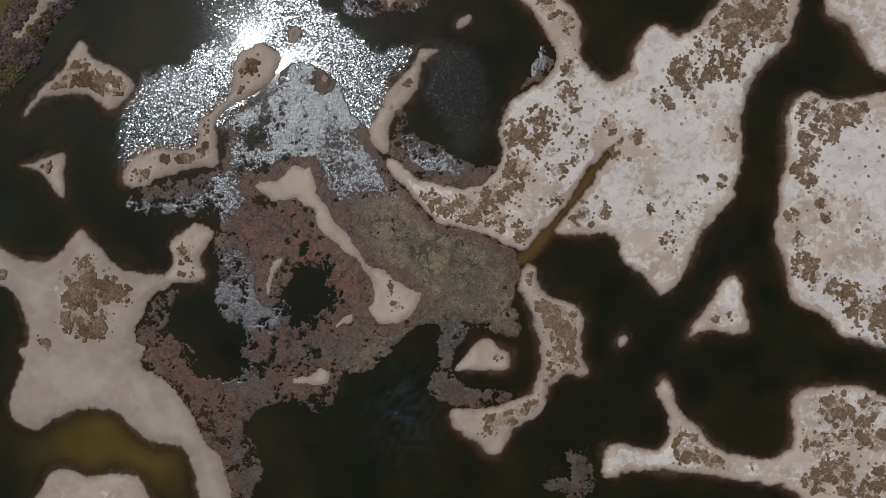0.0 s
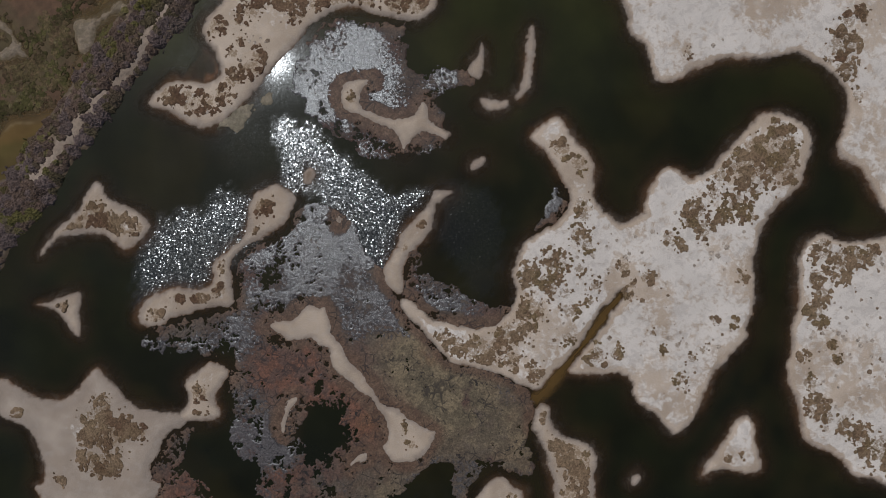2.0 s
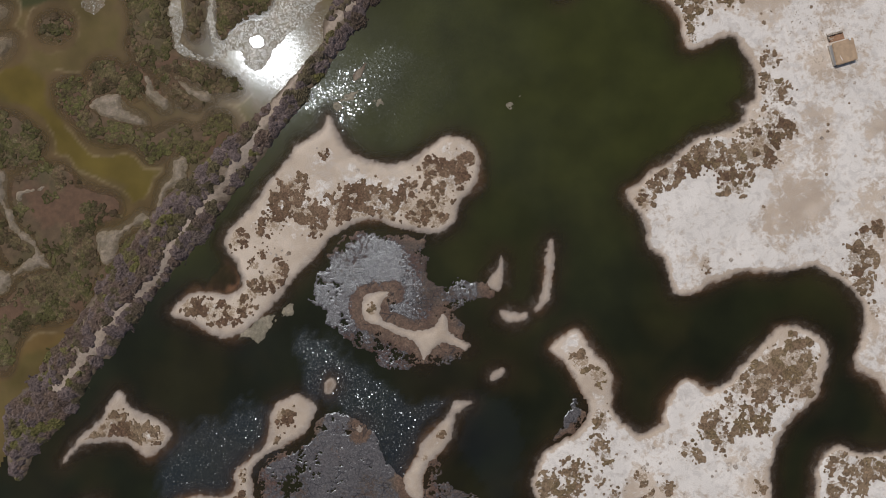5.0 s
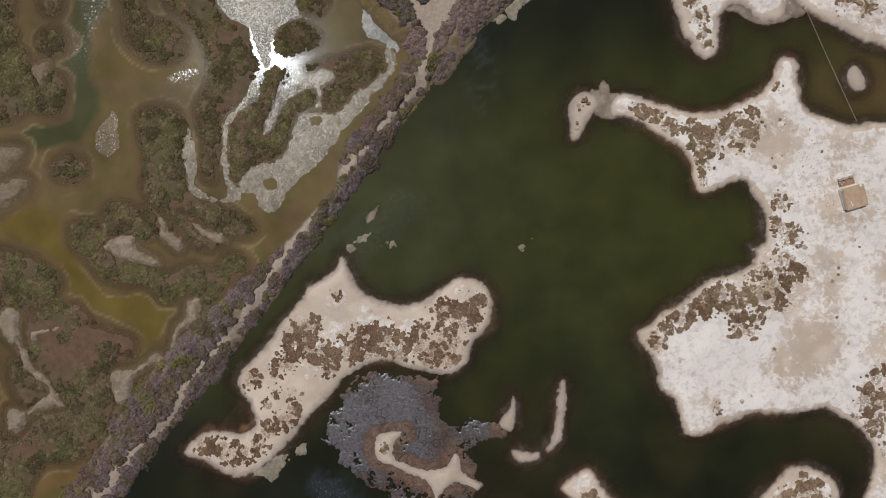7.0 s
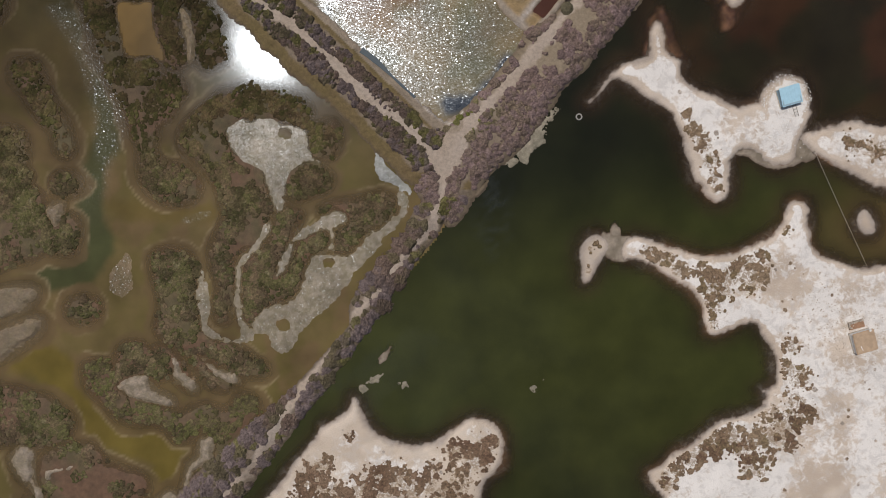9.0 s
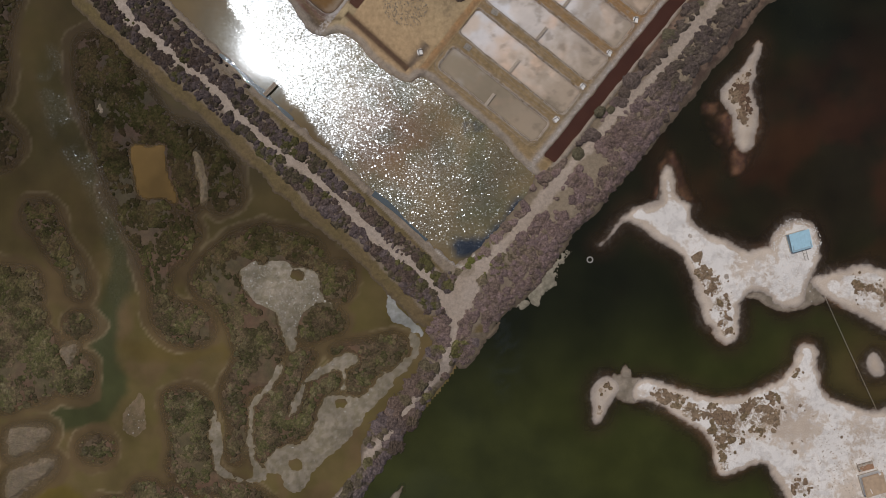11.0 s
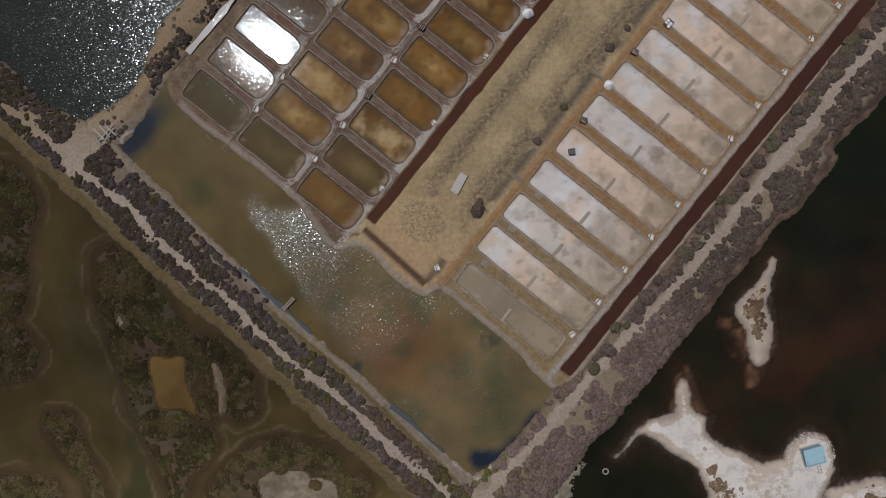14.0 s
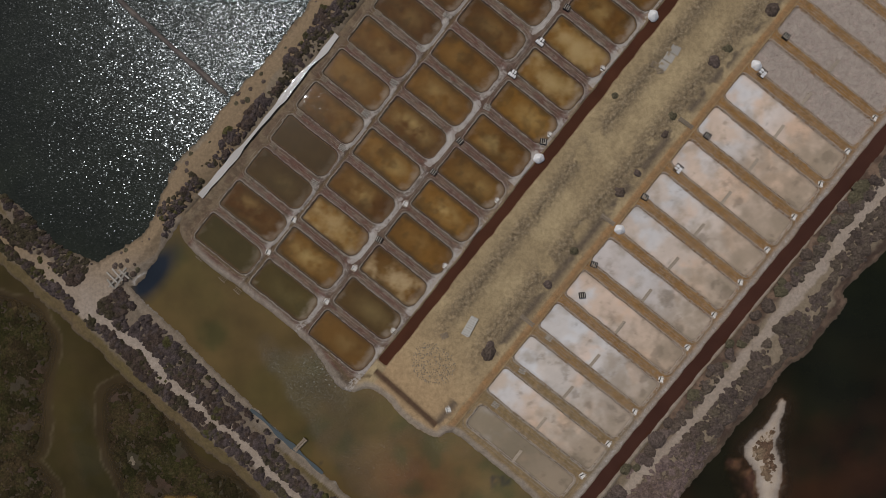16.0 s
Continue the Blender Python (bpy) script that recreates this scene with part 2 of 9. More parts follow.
PLAN["isle_flat_b"] = [(47.8, 80.8), (47.3, 85.8), (47.2, 88.7), (46.7, 91.7), (45.2, 94.2), (43.2, 96.5), (41.7, 96.7), (38.3, 95.2), (36.3, 94.5), (34.8, 95.2), (34.3, 97.7), (33.8, 100.1), (32.3, 102.1), (30.3, 103.6), (27.8, 105.1), (25.3, 106.6), (22.8, 107.8), (20.4, 107.8), (19.9, 109.6), (20.3, 111.3), (23.3, 111.7), (25.8, 111), (28.7, 110), (31.7, 109.2), (34.7, 108.5), (37.6, 108.5), (40.6, 109.3), (43.5, 110.5), (45.9, 112), (47.2, 113.4), (48.2, 114.9), (48.8, 116.8), (49.8, 118.1), (52, 118), (52.5, 115.4), (52.8, 111.9), (53.8, 109.5), (56.8, 108), (61.2, 106.5), (67.9, 106.7), (84.7, 106), (85.3, 78.8)]
PLAN["isle_head"] = [(12.7, 110.1), (14.4, 112), (16.4, 112), (17.7, 110.6), (16.9, 108.6), (15.4, 106.1), (14.4, 104.1), (13.2, 103.6), (12.7, 106.1)]
PLAN["shoal_neck"] = [(15.9, 112), (17.9, 112.5), (20.8, 112), (22.8, 110.5), (22.3, 108.1), (20.4, 107.6), (18.1, 107.9), (16.4, 109.1)]
PLAN["shoal_rock"] = [(17.9, 112.3), (18.2, 114), (19, 114.2), (19.8, 112.8), (19.7, 111.8), (18.4, 111.6)]
PLAN["isle_spot"] = [(61.3, 113.3), (61.1, 115.3), (62.1, 116.6), (63.3, 115.8), (64.3, 113.8), (63.8, 112.5), (62.3, 112.3)]
PLAN["isle_hut_a"] = [(13.8, 135.6), (15.2, 136.8), (16.2, 138.1), (17.2, 139.6), (18.2, 141), (19.4, 142), (21.1, 142.5), (23.1, 143), (24.3, 143.5), (24.5, 145.9), (25, 148.9), (25.8, 149.5), (26.7, 148.4), (27.3, 145.9), (27.7, 144), (29, 143.5), (30, 142.5), (30, 140), (32, 138.5), (34.5, 137.1), (37.4, 135.8), (40.4, 134.8), (43.8, 135.1), (46.3, 133.6), (46.4, 125.7), (42.9, 126.7), (41, 127.2), (39.5, 126.2), (38.8, 124.7), (38.8, 121.8), (38.6, 119.3), (37.4, 118.1), (35.6, 118.3), (34.2, 119.8), (32.6, 122.3), (31.8, 124.7), (30.8, 127.2), (30.1, 129.7), (29.1, 132.1), (28.6, 133.6), (27.1, 134.6), (25.1, 135.6), (23.1, 137.1), (21.1, 138.6), (19.7, 139.3), (18.2, 139.4), (16.7, 138.1), (14.5, 135.6)]
PLAN["isle_hut_b"] = [(43.8, 135.1), (44.5, 138), (46.7, 139.7), (49.2, 140.1), (51.3, 139.2), (52.5, 137), (52.9, 134.5), (52.4, 132.6), (51.7, 131.1), (50.8, 129.6), (50.3, 127.7), (50.3, 125.7), (48.9, 124.5), (46.9, 124.2), (45.4, 124.7), (43.9, 126.2), (42.9, 129.6)]
PLAN["isle_hut_c"] = [(50.8, 129.1), (52.7, 130.1), (54.7, 131.1), (57.1, 131.6), (60.1, 131.9), (63, 131.6), (65.7, 131.1), (80.6, 130.6), (80.9, 116.8), (65.9, 120.2), (63.7, 120.9), (61.2, 122.2), (58.7, 123.7), (56.2, 124.9), (54.3, 125.9), (52.3, 127.2)]
PLAN["shoal_hut"] = [(38.5, 126.7), (41.5, 127.5), (44.4, 127.7), (49.3, 128.2), (52.2, 129.6), (54.2, 127.7), (53.3, 125.7), (50.8, 124.7), (48.9, 123.9), (46.4, 123.7), (44, 124.7), (41.5, 125.7)]
PLAN["isle_long"] = [(41.3, 170.9), (41.8, 169.7), (41.1, 167.2), (40.7, 164.7), (40.5, 163.2), (41, 160.8), (41.4, 158.3), (41.2, 155.3), (40.1, 152.3), (38.6, 151.8), (37.6, 153.8), (37.1, 156.3), (37.1, 158.3), (35.6, 160.3), (34.8, 161.8), (35, 163.2), (36.5, 164.7), (38, 165.9), (39.4, 167.7), (40.4, 169.7)]
PLAN["shoal_red"] = [(31.6, 160.3), (34.1, 160.8), (37.1, 158.8), (38.6, 155.8), (39.6, 152.3), (39.6, 149.8), (38.2, 147.3), (36.2, 147.8), (36, 149.8), (34.2, 152.8), (32.3, 155.8)]
PLAN["shoal_tip"] = [(23.6, 143.5), (23.5, 147.4), (24.5, 151.3), (25.9, 153.3), (27.4, 151.8), (28.4, 148.4), (30, 145.4), (29.5, 142.5)]
PLAN["shoal_far"] = [(35.8, 147.8), (35.8, 150.3), (37.2, 153.2), (39.2, 154.2), (40.7, 153.2), (40.2, 149.8), (38.8, 147.8), (37.3, 146.9)]
PLAN["isle_dike_a"] = [(-56, 48.1), (-53.9, 50.6), (-51.4, 52.2), (-47.8, 51.7), (-45, 51.4), (-43.2, 53.2), (-43.7, 56.3), (-45.7, 58.8), (-46.2, 61.8), (-43.1, 65.2), (-40.1, 68.9), (-37.5, 72.4), (-34, 76.3), (-29.9, 80), (-25.4, 77.5), (-23.4, 64), (-26, 62.9), (-29.5, 58.8), (-33.6, 54.3), (-37.7, 49.7), (-40.2, 47.3), (-42.8, 45.1), (-44.8, 43.8), (-47.4, 44.2), (-50.4, 45.5), (-53.4, 47.1)]
PLAN["isle_dike_b"] = [(-34, 76.3), (-29.9, 80), (-28.4, 81.5), (-27.6, 83.3), (-26.9, 82.7), (-26.2, 81), (-24.9, 78.5), (-22.9, 76.5), (-20.4, 75.3), (-17.4, 74.7), (-14.4, 75), (-11.9, 76), (-9.4, 78), (-7.4, 79.3), (-4.9, 79.5), (-2.4, 78.5), (-1.2, 76.5), (-0.9, 74), (-1.5, 71), (-3.3, 69), (-4.5, 67), (-5.3, 64.4), (-7.4, 63.2), (-9.4, 62.4), (-11.9, 62.6), (-15.4, 63.4), (-18.4, 64.4), (-21.4, 64.4), (-24, 63.9), (-26.5, 62.4), (-32.5, 64.4)]
PLAN["shoal_notch"] = [(-50.3, 51.7), (-48.6, 54.2), (-47.6, 56), (-46.5, 58.1), (-44.7, 56.8), (-43.5, 55.2), (-42.9, 53.2), (-44.8, 51), (-47.8, 51.3)]
PLAN["mat_ring"] = [(-30.6, 52.2), (-29.5, 54.8), (-27.5, 56.3), (-27.5, 58.8), (-26, 60.9), (-23.5, 61.9), (-21.4, 62.4), (-17.4, 62.4), (-13.9, 61.9), (-11.4, 61.6), (-10.4, 62.4), (-10.2, 58.4), (-9.6, 54.3), (-7.4, 53.3), (-4.8, 53.8), (-2.3, 53.3), (0.7, 53.4), (2.2, 52.3), (0.7, 50.8), (-1.8, 50.8), (-3.8, 49.8), (-4.8, 47.8), (-3.8, 45.2), (-3.3, 42.2), (-4.8, 39.1), (-7.3, 38.6), (-9.4, 39.1), (-12.4, 38.6), (-15.4, 38), (-18.5, 39.1), (-20, 41.1), (-22.5, 42.1), (-24.5, 43.6), (-27, 45.6), (-28.6, 46.7), (-27.5, 48.2), (-29.1, 49.7), (-31.1, 50.7)]
PLAN["isle_ring"] = [(-21.7, 47.7), (-22, 49.7), (-21, 51.5), (-18.9, 52.3), (-16.4, 52.5), (-15.9, 51.8), (-17.9, 50.8), (-18.4, 48.7), (-17.9, 47.2), (-15.4, 46.2), (-12.4, 45.2), (-9.9, 45.4), (-8.4, 46.2), (-7.7, 48.3), (-6.6, 47.8), (-6.3, 45.2), (-4.8, 44.2), (-3, 42.7), (-3.3, 41.7), (-4.8, 42.2), (-6.5, 42.7), (-7.9, 42.7), (-9.2, 41.6), (-10.4, 39.6), (-11.2, 40.1), (-11.6, 42.1), (-12.9, 43.2), (-15.9, 44.4), (-18.5, 45.7), (-20.5, 46.5)]
PLAN["isle_crescent_a"] = [(0.5, 53.1), (1.2, 54.9), (2.5, 56.4), (3, 58.4), (3.5, 56.4), (3.2, 53.9), (2.6, 52.1)]
PLAN["isle_crescent_b"] = [(2.7, 48.8), (4.2, 48.8), (6.2, 48.1), (7.7, 48.5), (7.2, 47.1), (4.7, 46.6), (3.2, 47.3)]
PLAN["isle_crescent_c"] = [(11.7, 61.3), (12.5, 59.9), (12.2, 57.4), (11.9, 54.4), (11.7, 51.9), (11.5, 50.2), (9.7, 48.8), (8.7, 48.8), (9.9, 50.9), (10.5, 53.4), (10.9, 56.4), (10.9, 59.4)]
PLAN["isle_seed"] = [(1.1, 36.5), (1.5, 37.6), (2.8, 38.4), (3.6, 38), (3.1, 37), (1.8, 36.2)]
PLAN["isle_triangle"] = [(42.1, -17.4), (43.7, -15.4), (45.2, -12.9), (47, -10.4), (48.4, -8.1), (50.1, -7.4), (51.1, -8.4), (51.6, -11.4), (52.4, -14.4), (52.7, -16.9), (51.2, -17.6), (48.7, -17.4), (46.2, -16.9), (44.3, -17.2), (42.5, -18.2)]
PLAN["isle_speck"] = [(29.8, -19), (30.3, -18), (31.1, -17.9), (31.5, -18.7), (30.8, -19.7), (30, -19.9)]
PLAN["isle_sw_a"] = [(27, -42.2), (27.3, -39.7), (27.5, -38.2), (29.5, -37.1), (32, -37.6), (35, -38.4), (37, -38.1), (38.5, -36.6), (39.1, -34.6), (38.7, -32), (37.6, -30), (36.4, -28), (36.9, -26.5), (37.9, -25.5), (38.9, -26.5), (39.7, -28.5), (40.4, -30.5), (41.4, -32), (43.4, -33.7), (45.4, -36.1), (48, -38.1), (51, -39.1), (54.5, -39.8), (58, -39.7), (62.4, -38.5), (63.5, -47.6), (60.5, -44.8), (57.5, -44.4), (53.5, -43.8), (49.5, -43.1), (45.5, -42.6), (41.5, -42.1), (37.5, -41.9), (33.5, -41.9), (30.5, -42.5), (28.5, -43.2)]
PLAN["isle_sw_b"] = [(58, -39.7), (60.4, -38), (60.7, -34.5), (60.3, -31), (60.8, -28.4), (63.2, -27.2), (66.7, -26.9), (70.2, -26.6), (73.1, -27), (75.1, -27.9), (76.9, -28.7), (92, -30.3), (92.4, -52.5), (66.6, -52.7), (63.5, -47.1), (59, -44.6)]
PLAN["shoal_islet"] = [(17.2, -42.8), (17.4, -41.3), (18.9, -40.2), (20.5, -40.5), (20.8, -42.3), (20, -43.8), (18.5, -44)]
PLAN["mat_islet"] = [(20.4, -38.7), (22.4, -37.7), (24.5, -38.7), (25.5, -41.7), (25.5, -45.8), (23.5, -48.3), (21, -47.8), (19.5, -45.8), (17, -45.3), (17.5, -43.6), (21, -42.8)]
PLAN["scrap_a"] = [(4.1, 84.8), (5.1, 85.6), (6.1, 86.3), (5.6, 85.3), (4.6, 84.1)]
PLAN["raft_a"] = [(-26.8, 84.5), (-26, 85.3), (-25.1, 84.7), (-26, 83.9)]
PLAN["raft_b"] = [(-25.1, 85.8), (-23.9, 86.8), (-22.4, 87.5), (-22.7, 86.6), (-24.1, 85.5)]
PLAN["raft_c"] = [(-19.3, 85.8), (-18.1, 86.2), (-17.7, 85.2), (-18.9, 84.7)]
PLAN["raft_d"] = [(1.9, 125.3), (1.4, 127.7), (3.4, 129.7), (5.4, 132.2), (8.3, 134.7), (8.6, 133.7), (6.8, 131.2), (6.4, 128.7), (4.4, 127.2), (3.1, 124.8)]
PLAN["raft_e"] = [(-1.6, 124.6), (0.4, 125.8), (1.7, 125.3), (-0.1, 124)]
PLAN["raft_f"] = [(-36.1, 47.8), (-35, 49.5), (-34, 49.8), (-33.8, 48.2), (-35.5, 47.8)]
PLAN["raft_g"] = [(-43.6, 43.8), (-42.1, 45.5), (-39.6, 47.5), (-37.3, 47.8), (-38.6, 45), (-40.1, 43.2), (-41.6, 44)]
PLAN["shoal_bank"] = [(-22.9, 89.5), (-22.4, 91), (-21.2, 92.5), (-20.6, 92.2), (-21.4, 90.5), (-22.4, 89.3)]
PLAN["dike_south"] = [(-84.2, 18.1), (-80, 23.8), (-73.8, 31.1), (-68.1, 40), (-66.9, 39.7), (-65.3, 43.2), (-60.1, 49.9), (-54.5, 56.4), (-49.3, 63), (-45.2, 68.6), (-40.6, 74.7), (-34, 83.2), (-27.4, 91.8), (-22.4, 99.2), (-17.4, 105.9), (-11.9, 113.6), (-7.9, 117.5), (-3, 122.9), (-2.1, 123.8), (-6.1, 118.8), (-10.5, 120.8), (-16, 121.8), (-12.9, 121), (-15.9, 117.6), (-18.9, 112.1), (-22.9, 107.2), (-27.9, 100.7), (-28.9, 95.8), (-34, 89.8), (-39, 84.6), (-43.1, 80.7), (-50.2, 74.7), (-58.4, 66.5), (-64.6, 58.4), (-70.9, 49.2), (-78.2, 39.7), (-80.8, 35.6), (-86, 29.6)]
PLAN["dike_east"] = [(-16.5, 120.3), (-10.5, 113.8), (-5.1, 120.3), (-2.1, 123.8), (1.9, 126.8), (9.8, 137.6), (14.6, 142.8), (18.5, 147.6), (22.4, 152.2), (25.9, 156.6), (30.1, 161.8), (32.5, 165.4), (36.3, 169.6), (39.8, 174), (42.4, 177.2), (45.6, 179.5), (48.5, 183.4), (52.4, 188.3), (51.6, 189.9), (56.4, 194.8), (59.1, 197.8), (77.5, 219.5), (83.4, 237), (65.7, 223.9), (58.3, 216.4), (53.5, 209.5), (47.7, 202.6), (42.9, 195.6), (37.1, 188.6), (31.2, 180.6), (25.3, 174.6), (19.4, 166), (13.5, 158.4), (7.5, 150.9), (2.9, 148.8), (1.4, 145.8), (-2.1, 140.8), (-5.6, 137.2), (-7.6, 134.7), (-11.4, 131.9), (-14.6, 128.6)]
PLAN["dike_west"] = [(-13.6, 120.5), (-19.1, 122.5), (-29.7, 133.6), (-39.8, 141.7), (-51.8, 153.7), (-63.8, 163.8), (-73.8, 172.8), (-83.8, 182.8), (-93.7, 191.3), (-99.7, 196.8), (-103.6, 203.8), (-103.7, 211.9), (-97.6, 207.9), (-92.6, 203.8), (-87.6, 198.8), (-79.6, 194.8), (-77, 193.7), (-73.5, 190.7), (-73.1, 189.8), (-63.6, 180.8), (-53.7, 170.8), (-43.7, 161.3), (-33.7, 152.3), (-23.7, 143.2), (-11.4, 131.9), (-7.6, 127.6), (-8.6, 121.6)]
PLAN["dike_north"] = [(-80.1, 191.7), (-79.6, 195.3), (-76, 197.8), (-72.4, 199.8), (-70.3, 202.8), (-68.8, 206.8), (-66.7, 211.8), (-64.1, 214.8), (-60.1, 218.8), (-57.5, 222.8), (-54, 226.7), (-49.9, 230.7), (-46.9, 234.6), (-42.9, 239.6), (-36.9, 247.4), (-27, 247.3), (-30.9, 242.9), (-36.9, 235.4), (-41, 230.5), (-45, 225.5), (-49, 220.6), (-53.1, 216.3), (-57.1, 211.3), (-61.2, 207.6), (-65.1, 202.8), (-70.4, 194.8), (-74, 190.7)]
PLAN["brine_pond"] = [(-73.6, 190.8), (-69.5, 194.7), (-66.5, 197.7), (-67.4, 197.3), (-65.5, 201.8), (-62.3, 196.3), (-54.3, 190.2), (-43.2, 181.2), (-36.7, 172.6), (-31.1, 172.6), (-25.1, 167), (-20.1, 164), (-17, 165), (-10, 159.5), (-3.9, 154.4), (-0.9, 150.9), (3.4, 148.3), (1.4, 145.8), (-2.1, 140.8), (-5.6, 137.2), (-7.6, 134.7), (-11.4, 131.9), (-23.7, 143.2), (-33.7, 152.3), (-43.7, 161.3), (-53.7, 170.8), (-63.6, 180.8)]
PLAN["works"] = [(-65.5, 201.8), (-62.3, 196.3), (-54.3, 190.2), (-43.2, 181.2), (-36.7, 172.6), (-31.1, 172.6), (-25.1, 167), (-20.1, 164), (-17, 165), (-10, 159.5), (-3.9, 154.4), (-0.9, 150.9), (3.7, 147.1), (7.1, 149.6), (19.3, 165.4), (48.6, 202.5), (64, 222.7), (78.2, 239.5), (92.3, 253.9), (-19, 256.1), (-32.9, 240.5), (-49, 220.8), (-61.2, 207.3)]
PLAN["ripple_a"] = [(-32.8, 44.1), (-26.8, 42.6), (-21.8, 38.1), (-12.8, 32.6), (-5.8, 33.1), (-9.8, 27.6), (-14.3, 18), (-18.8, 24.5), (-22.8, 29.6), (-28.9, 32.1), (-31.9, 29.6), (-41.1, 18.5), (-50.2, 13.4), (-58.9, 12.4), (-56.7, 23.5), (-50.1, 28.6), (-40.9, 32.6), (-32.9, 34.6)]
PLAN["ripple_b"] = [(-3.8, 34.6), (5.2, 32.6), (7.2, 24.6), (5.2, 13.5), (-2.8, 18.5), (-4.8, 27.6)]
PLAN["flat_pan"] = [(-50, 130.5), (-49, 131.5), (-47.2, 132.9), (-45.7, 131.8), (-44, 133.1), (-42.2, 133.4), (-41, 132.3), (-39.7, 131.6), (-36.2, 130.5), (-35.4, 127.8), (-34.4, 126), (-33.1, 124.9), (-36.2, 125), (-38, 123.5), (-39.6, 121.3), (-40, 118.8), (-40.3, 116.6), (-41.7, 118.1), (-42.5, 121.3), (-43.9, 123.8), (-47.3, 124.8), (-49.2, 127.3)]
PLAN["flat_creek"] = [(-43.5, 113.8), (-42.2, 113.3), (-45.1, 109.3), (-47.1, 107.3), (-47.6, 101.3), (-47.2, 97.3), (-45.2, 94.3), (-48.2, 92.7), (-53.3, 93.7), (-54.8, 95.8), (-54.2, 101.3), (-54.7, 105.3), (-54, 105.3), (-53.4, 101.3), (-53.7, 96.3), (-52.2, 94.8), (-48.7, 93.8), (-47.7, 95.3), (-48.9, 98.3), (-48.6, 103.3), (-48.1, 107.8), (-46.1, 109.8)]
PLAN["flat_bend"] = [(-69.1, 84.1), (-70.1, 85.1), (-68, 86.7), (-64.5, 86.7), (-64, 84.6), (-60.5, 82.6), (-61, 81.6), (-65.6, 82.6)]
PLAN["flat_slip_a"] = [(-60.2, 90.2), (-59.2, 90.2), (-58.4, 88.2), (-55.9, 85.2), (-56.9, 84.7), (-59.4, 86.7)]
PLAN["flat_slip_b"] = [(-55.3, 90.7), (-52.3, 88.7), (-48.3, 86.7), (-48.8, 85.9), (-51.3, 86.4), (-54.3, 89.2)]
PLAN["flat_trail"] = [(-89.2, 71.9), (-87.6, 74.1), (-85.6, 72.9), (-85.7, 69.3), (-84.2, 65.7), (-82.7, 62.7), (-80.7, 61.7), (-78.2, 57.6), (-77.2, 55.7), (-79.2, 56.5), (-84.4, 54.4), (-85.4, 52.2), (-87.5, 52.2), (-87.4, 55.5), (-84.4, 55.5), (-80.2, 59.1), (-82.2, 61.1), (-84.2, 63.2), (-86.2, 67.3), (-88.2, 69.3)]
PLAN["flat_spot"] = [(-83.6, 69.8), (-82.6, 70.4), (-78, 70.9), (-78.5, 69.7), (-81.6, 69), (-83.1, 67.8)]
PLAN["flat_step"] = [(-68.9, 62.2), (-65.8, 62.7), (-62.2, 64.8), (-60.7, 65.8), (-58.6, 65.3), (-57, 70.9), (-55.5, 72), (-55, 75), (-52.9, 75.5), (-53.5, 72), (-56.5, 69.9), (-58.1, 66.4), (-59.7, 64.3), (-61.7, 63.8), (-64.8, 61.7), (-65.9, 57.6), (-67.9, 57.1)]
PLAN["ripple_c"] = [(-37.0, 83.5), (-31.0, 88.0), (-24.0, 92.0), (-17.0, 96.0), (-11.5, 94.0), (-16.0, 88.5), (-20.5, 82.5), (-25.5, 81.0), (-27.5, 84.5)]
PLAN["ripple_d"] = [(-20.0, 90.0), (-8.0, 95.0), (-4.0, 88.0), (-8.5, 81.0), (-14.0, 77.0), (-18.5, 80.5)]
PLAN["flat_delta"] = [(-71.4, 103.8), (-67.8, 109.3), (-66.8, 103.8), (-68.9, 100.8)]
PLAN["flat_side_a"] = [(-91.7, 101.8), (-85.6, 102.8), (-84.6, 101.3), (-87.7, 98.3), (-91.8, 97.3)]
PLAN["flat_side_b"] = [(-91.9, 94.2), (-84.7, 97.3), (-83.7, 95.7), (-85.8, 93.2), (-92, 89.7)]
PLAN["flat_side_c"] = [(-82.3, 116.4), (-81.3, 117.4), (-79.5, 117.9), (-79.8, 114.9), (-80.8, 113.9)]
PLAN["marsh"] = [(-111.1, 1.6), (-86.1, 24.6), (-77.8, 33.6), (-72, 39.7), (-58.5, 59.4), (-46.2, 72.6), (-32, 88.8), (-19.9, 104.7), (-11.9, 115.6), (-12, 123.8), (-33.7, 145.8), (-53.7, 162.8), (-73.7, 180.8), (-93.6, 195.8), (-108.5, 209.7), (-144.1, 208)]
PLAN["north_pond"] = [(-117.8, 216.9), (-97.7, 203.8), (-87.7, 196.8), (-79.1, 192.7), (-72.4, 197.8), (-67.3, 204.8), (-63.2, 212.8), (-58.1, 217.8), (-53, 224.8), (-44.9, 233.6), (-38.9, 239.5), (-32.9, 247.4), (-36.8, 265.9), (-116.7, 266.5)]
PLAN["pond_wall"] = [(-76.9, 242.7), (-75.4, 240.7), (-67, 233.2), (-58, 225.3), (-57.2, 225.8), (-66.4, 233.9), (-74.7, 241.3), (-76.1, 243.3)]
PLAN["flat_milk"] = [(-23.4, 127.2), (-21.9, 125.2), (-19, 122.2), (-16.5, 120.7), (-17.5, 119), (-20, 120.7), (-22.9, 122.2), (-23.9, 124.7)]
PLAN["flat_eye"] = [(-57.9, 151.8), (-56.7, 151.6), (-55.9, 148.8), (-55.6, 144.7), (-56.4, 143.2), (-56.9, 147.7)]
PLAN["flat_dot"] = [(-75.2, 160.6), (-74, 160.8), (-73.5, 159.3), (-74.5, 158.6)]
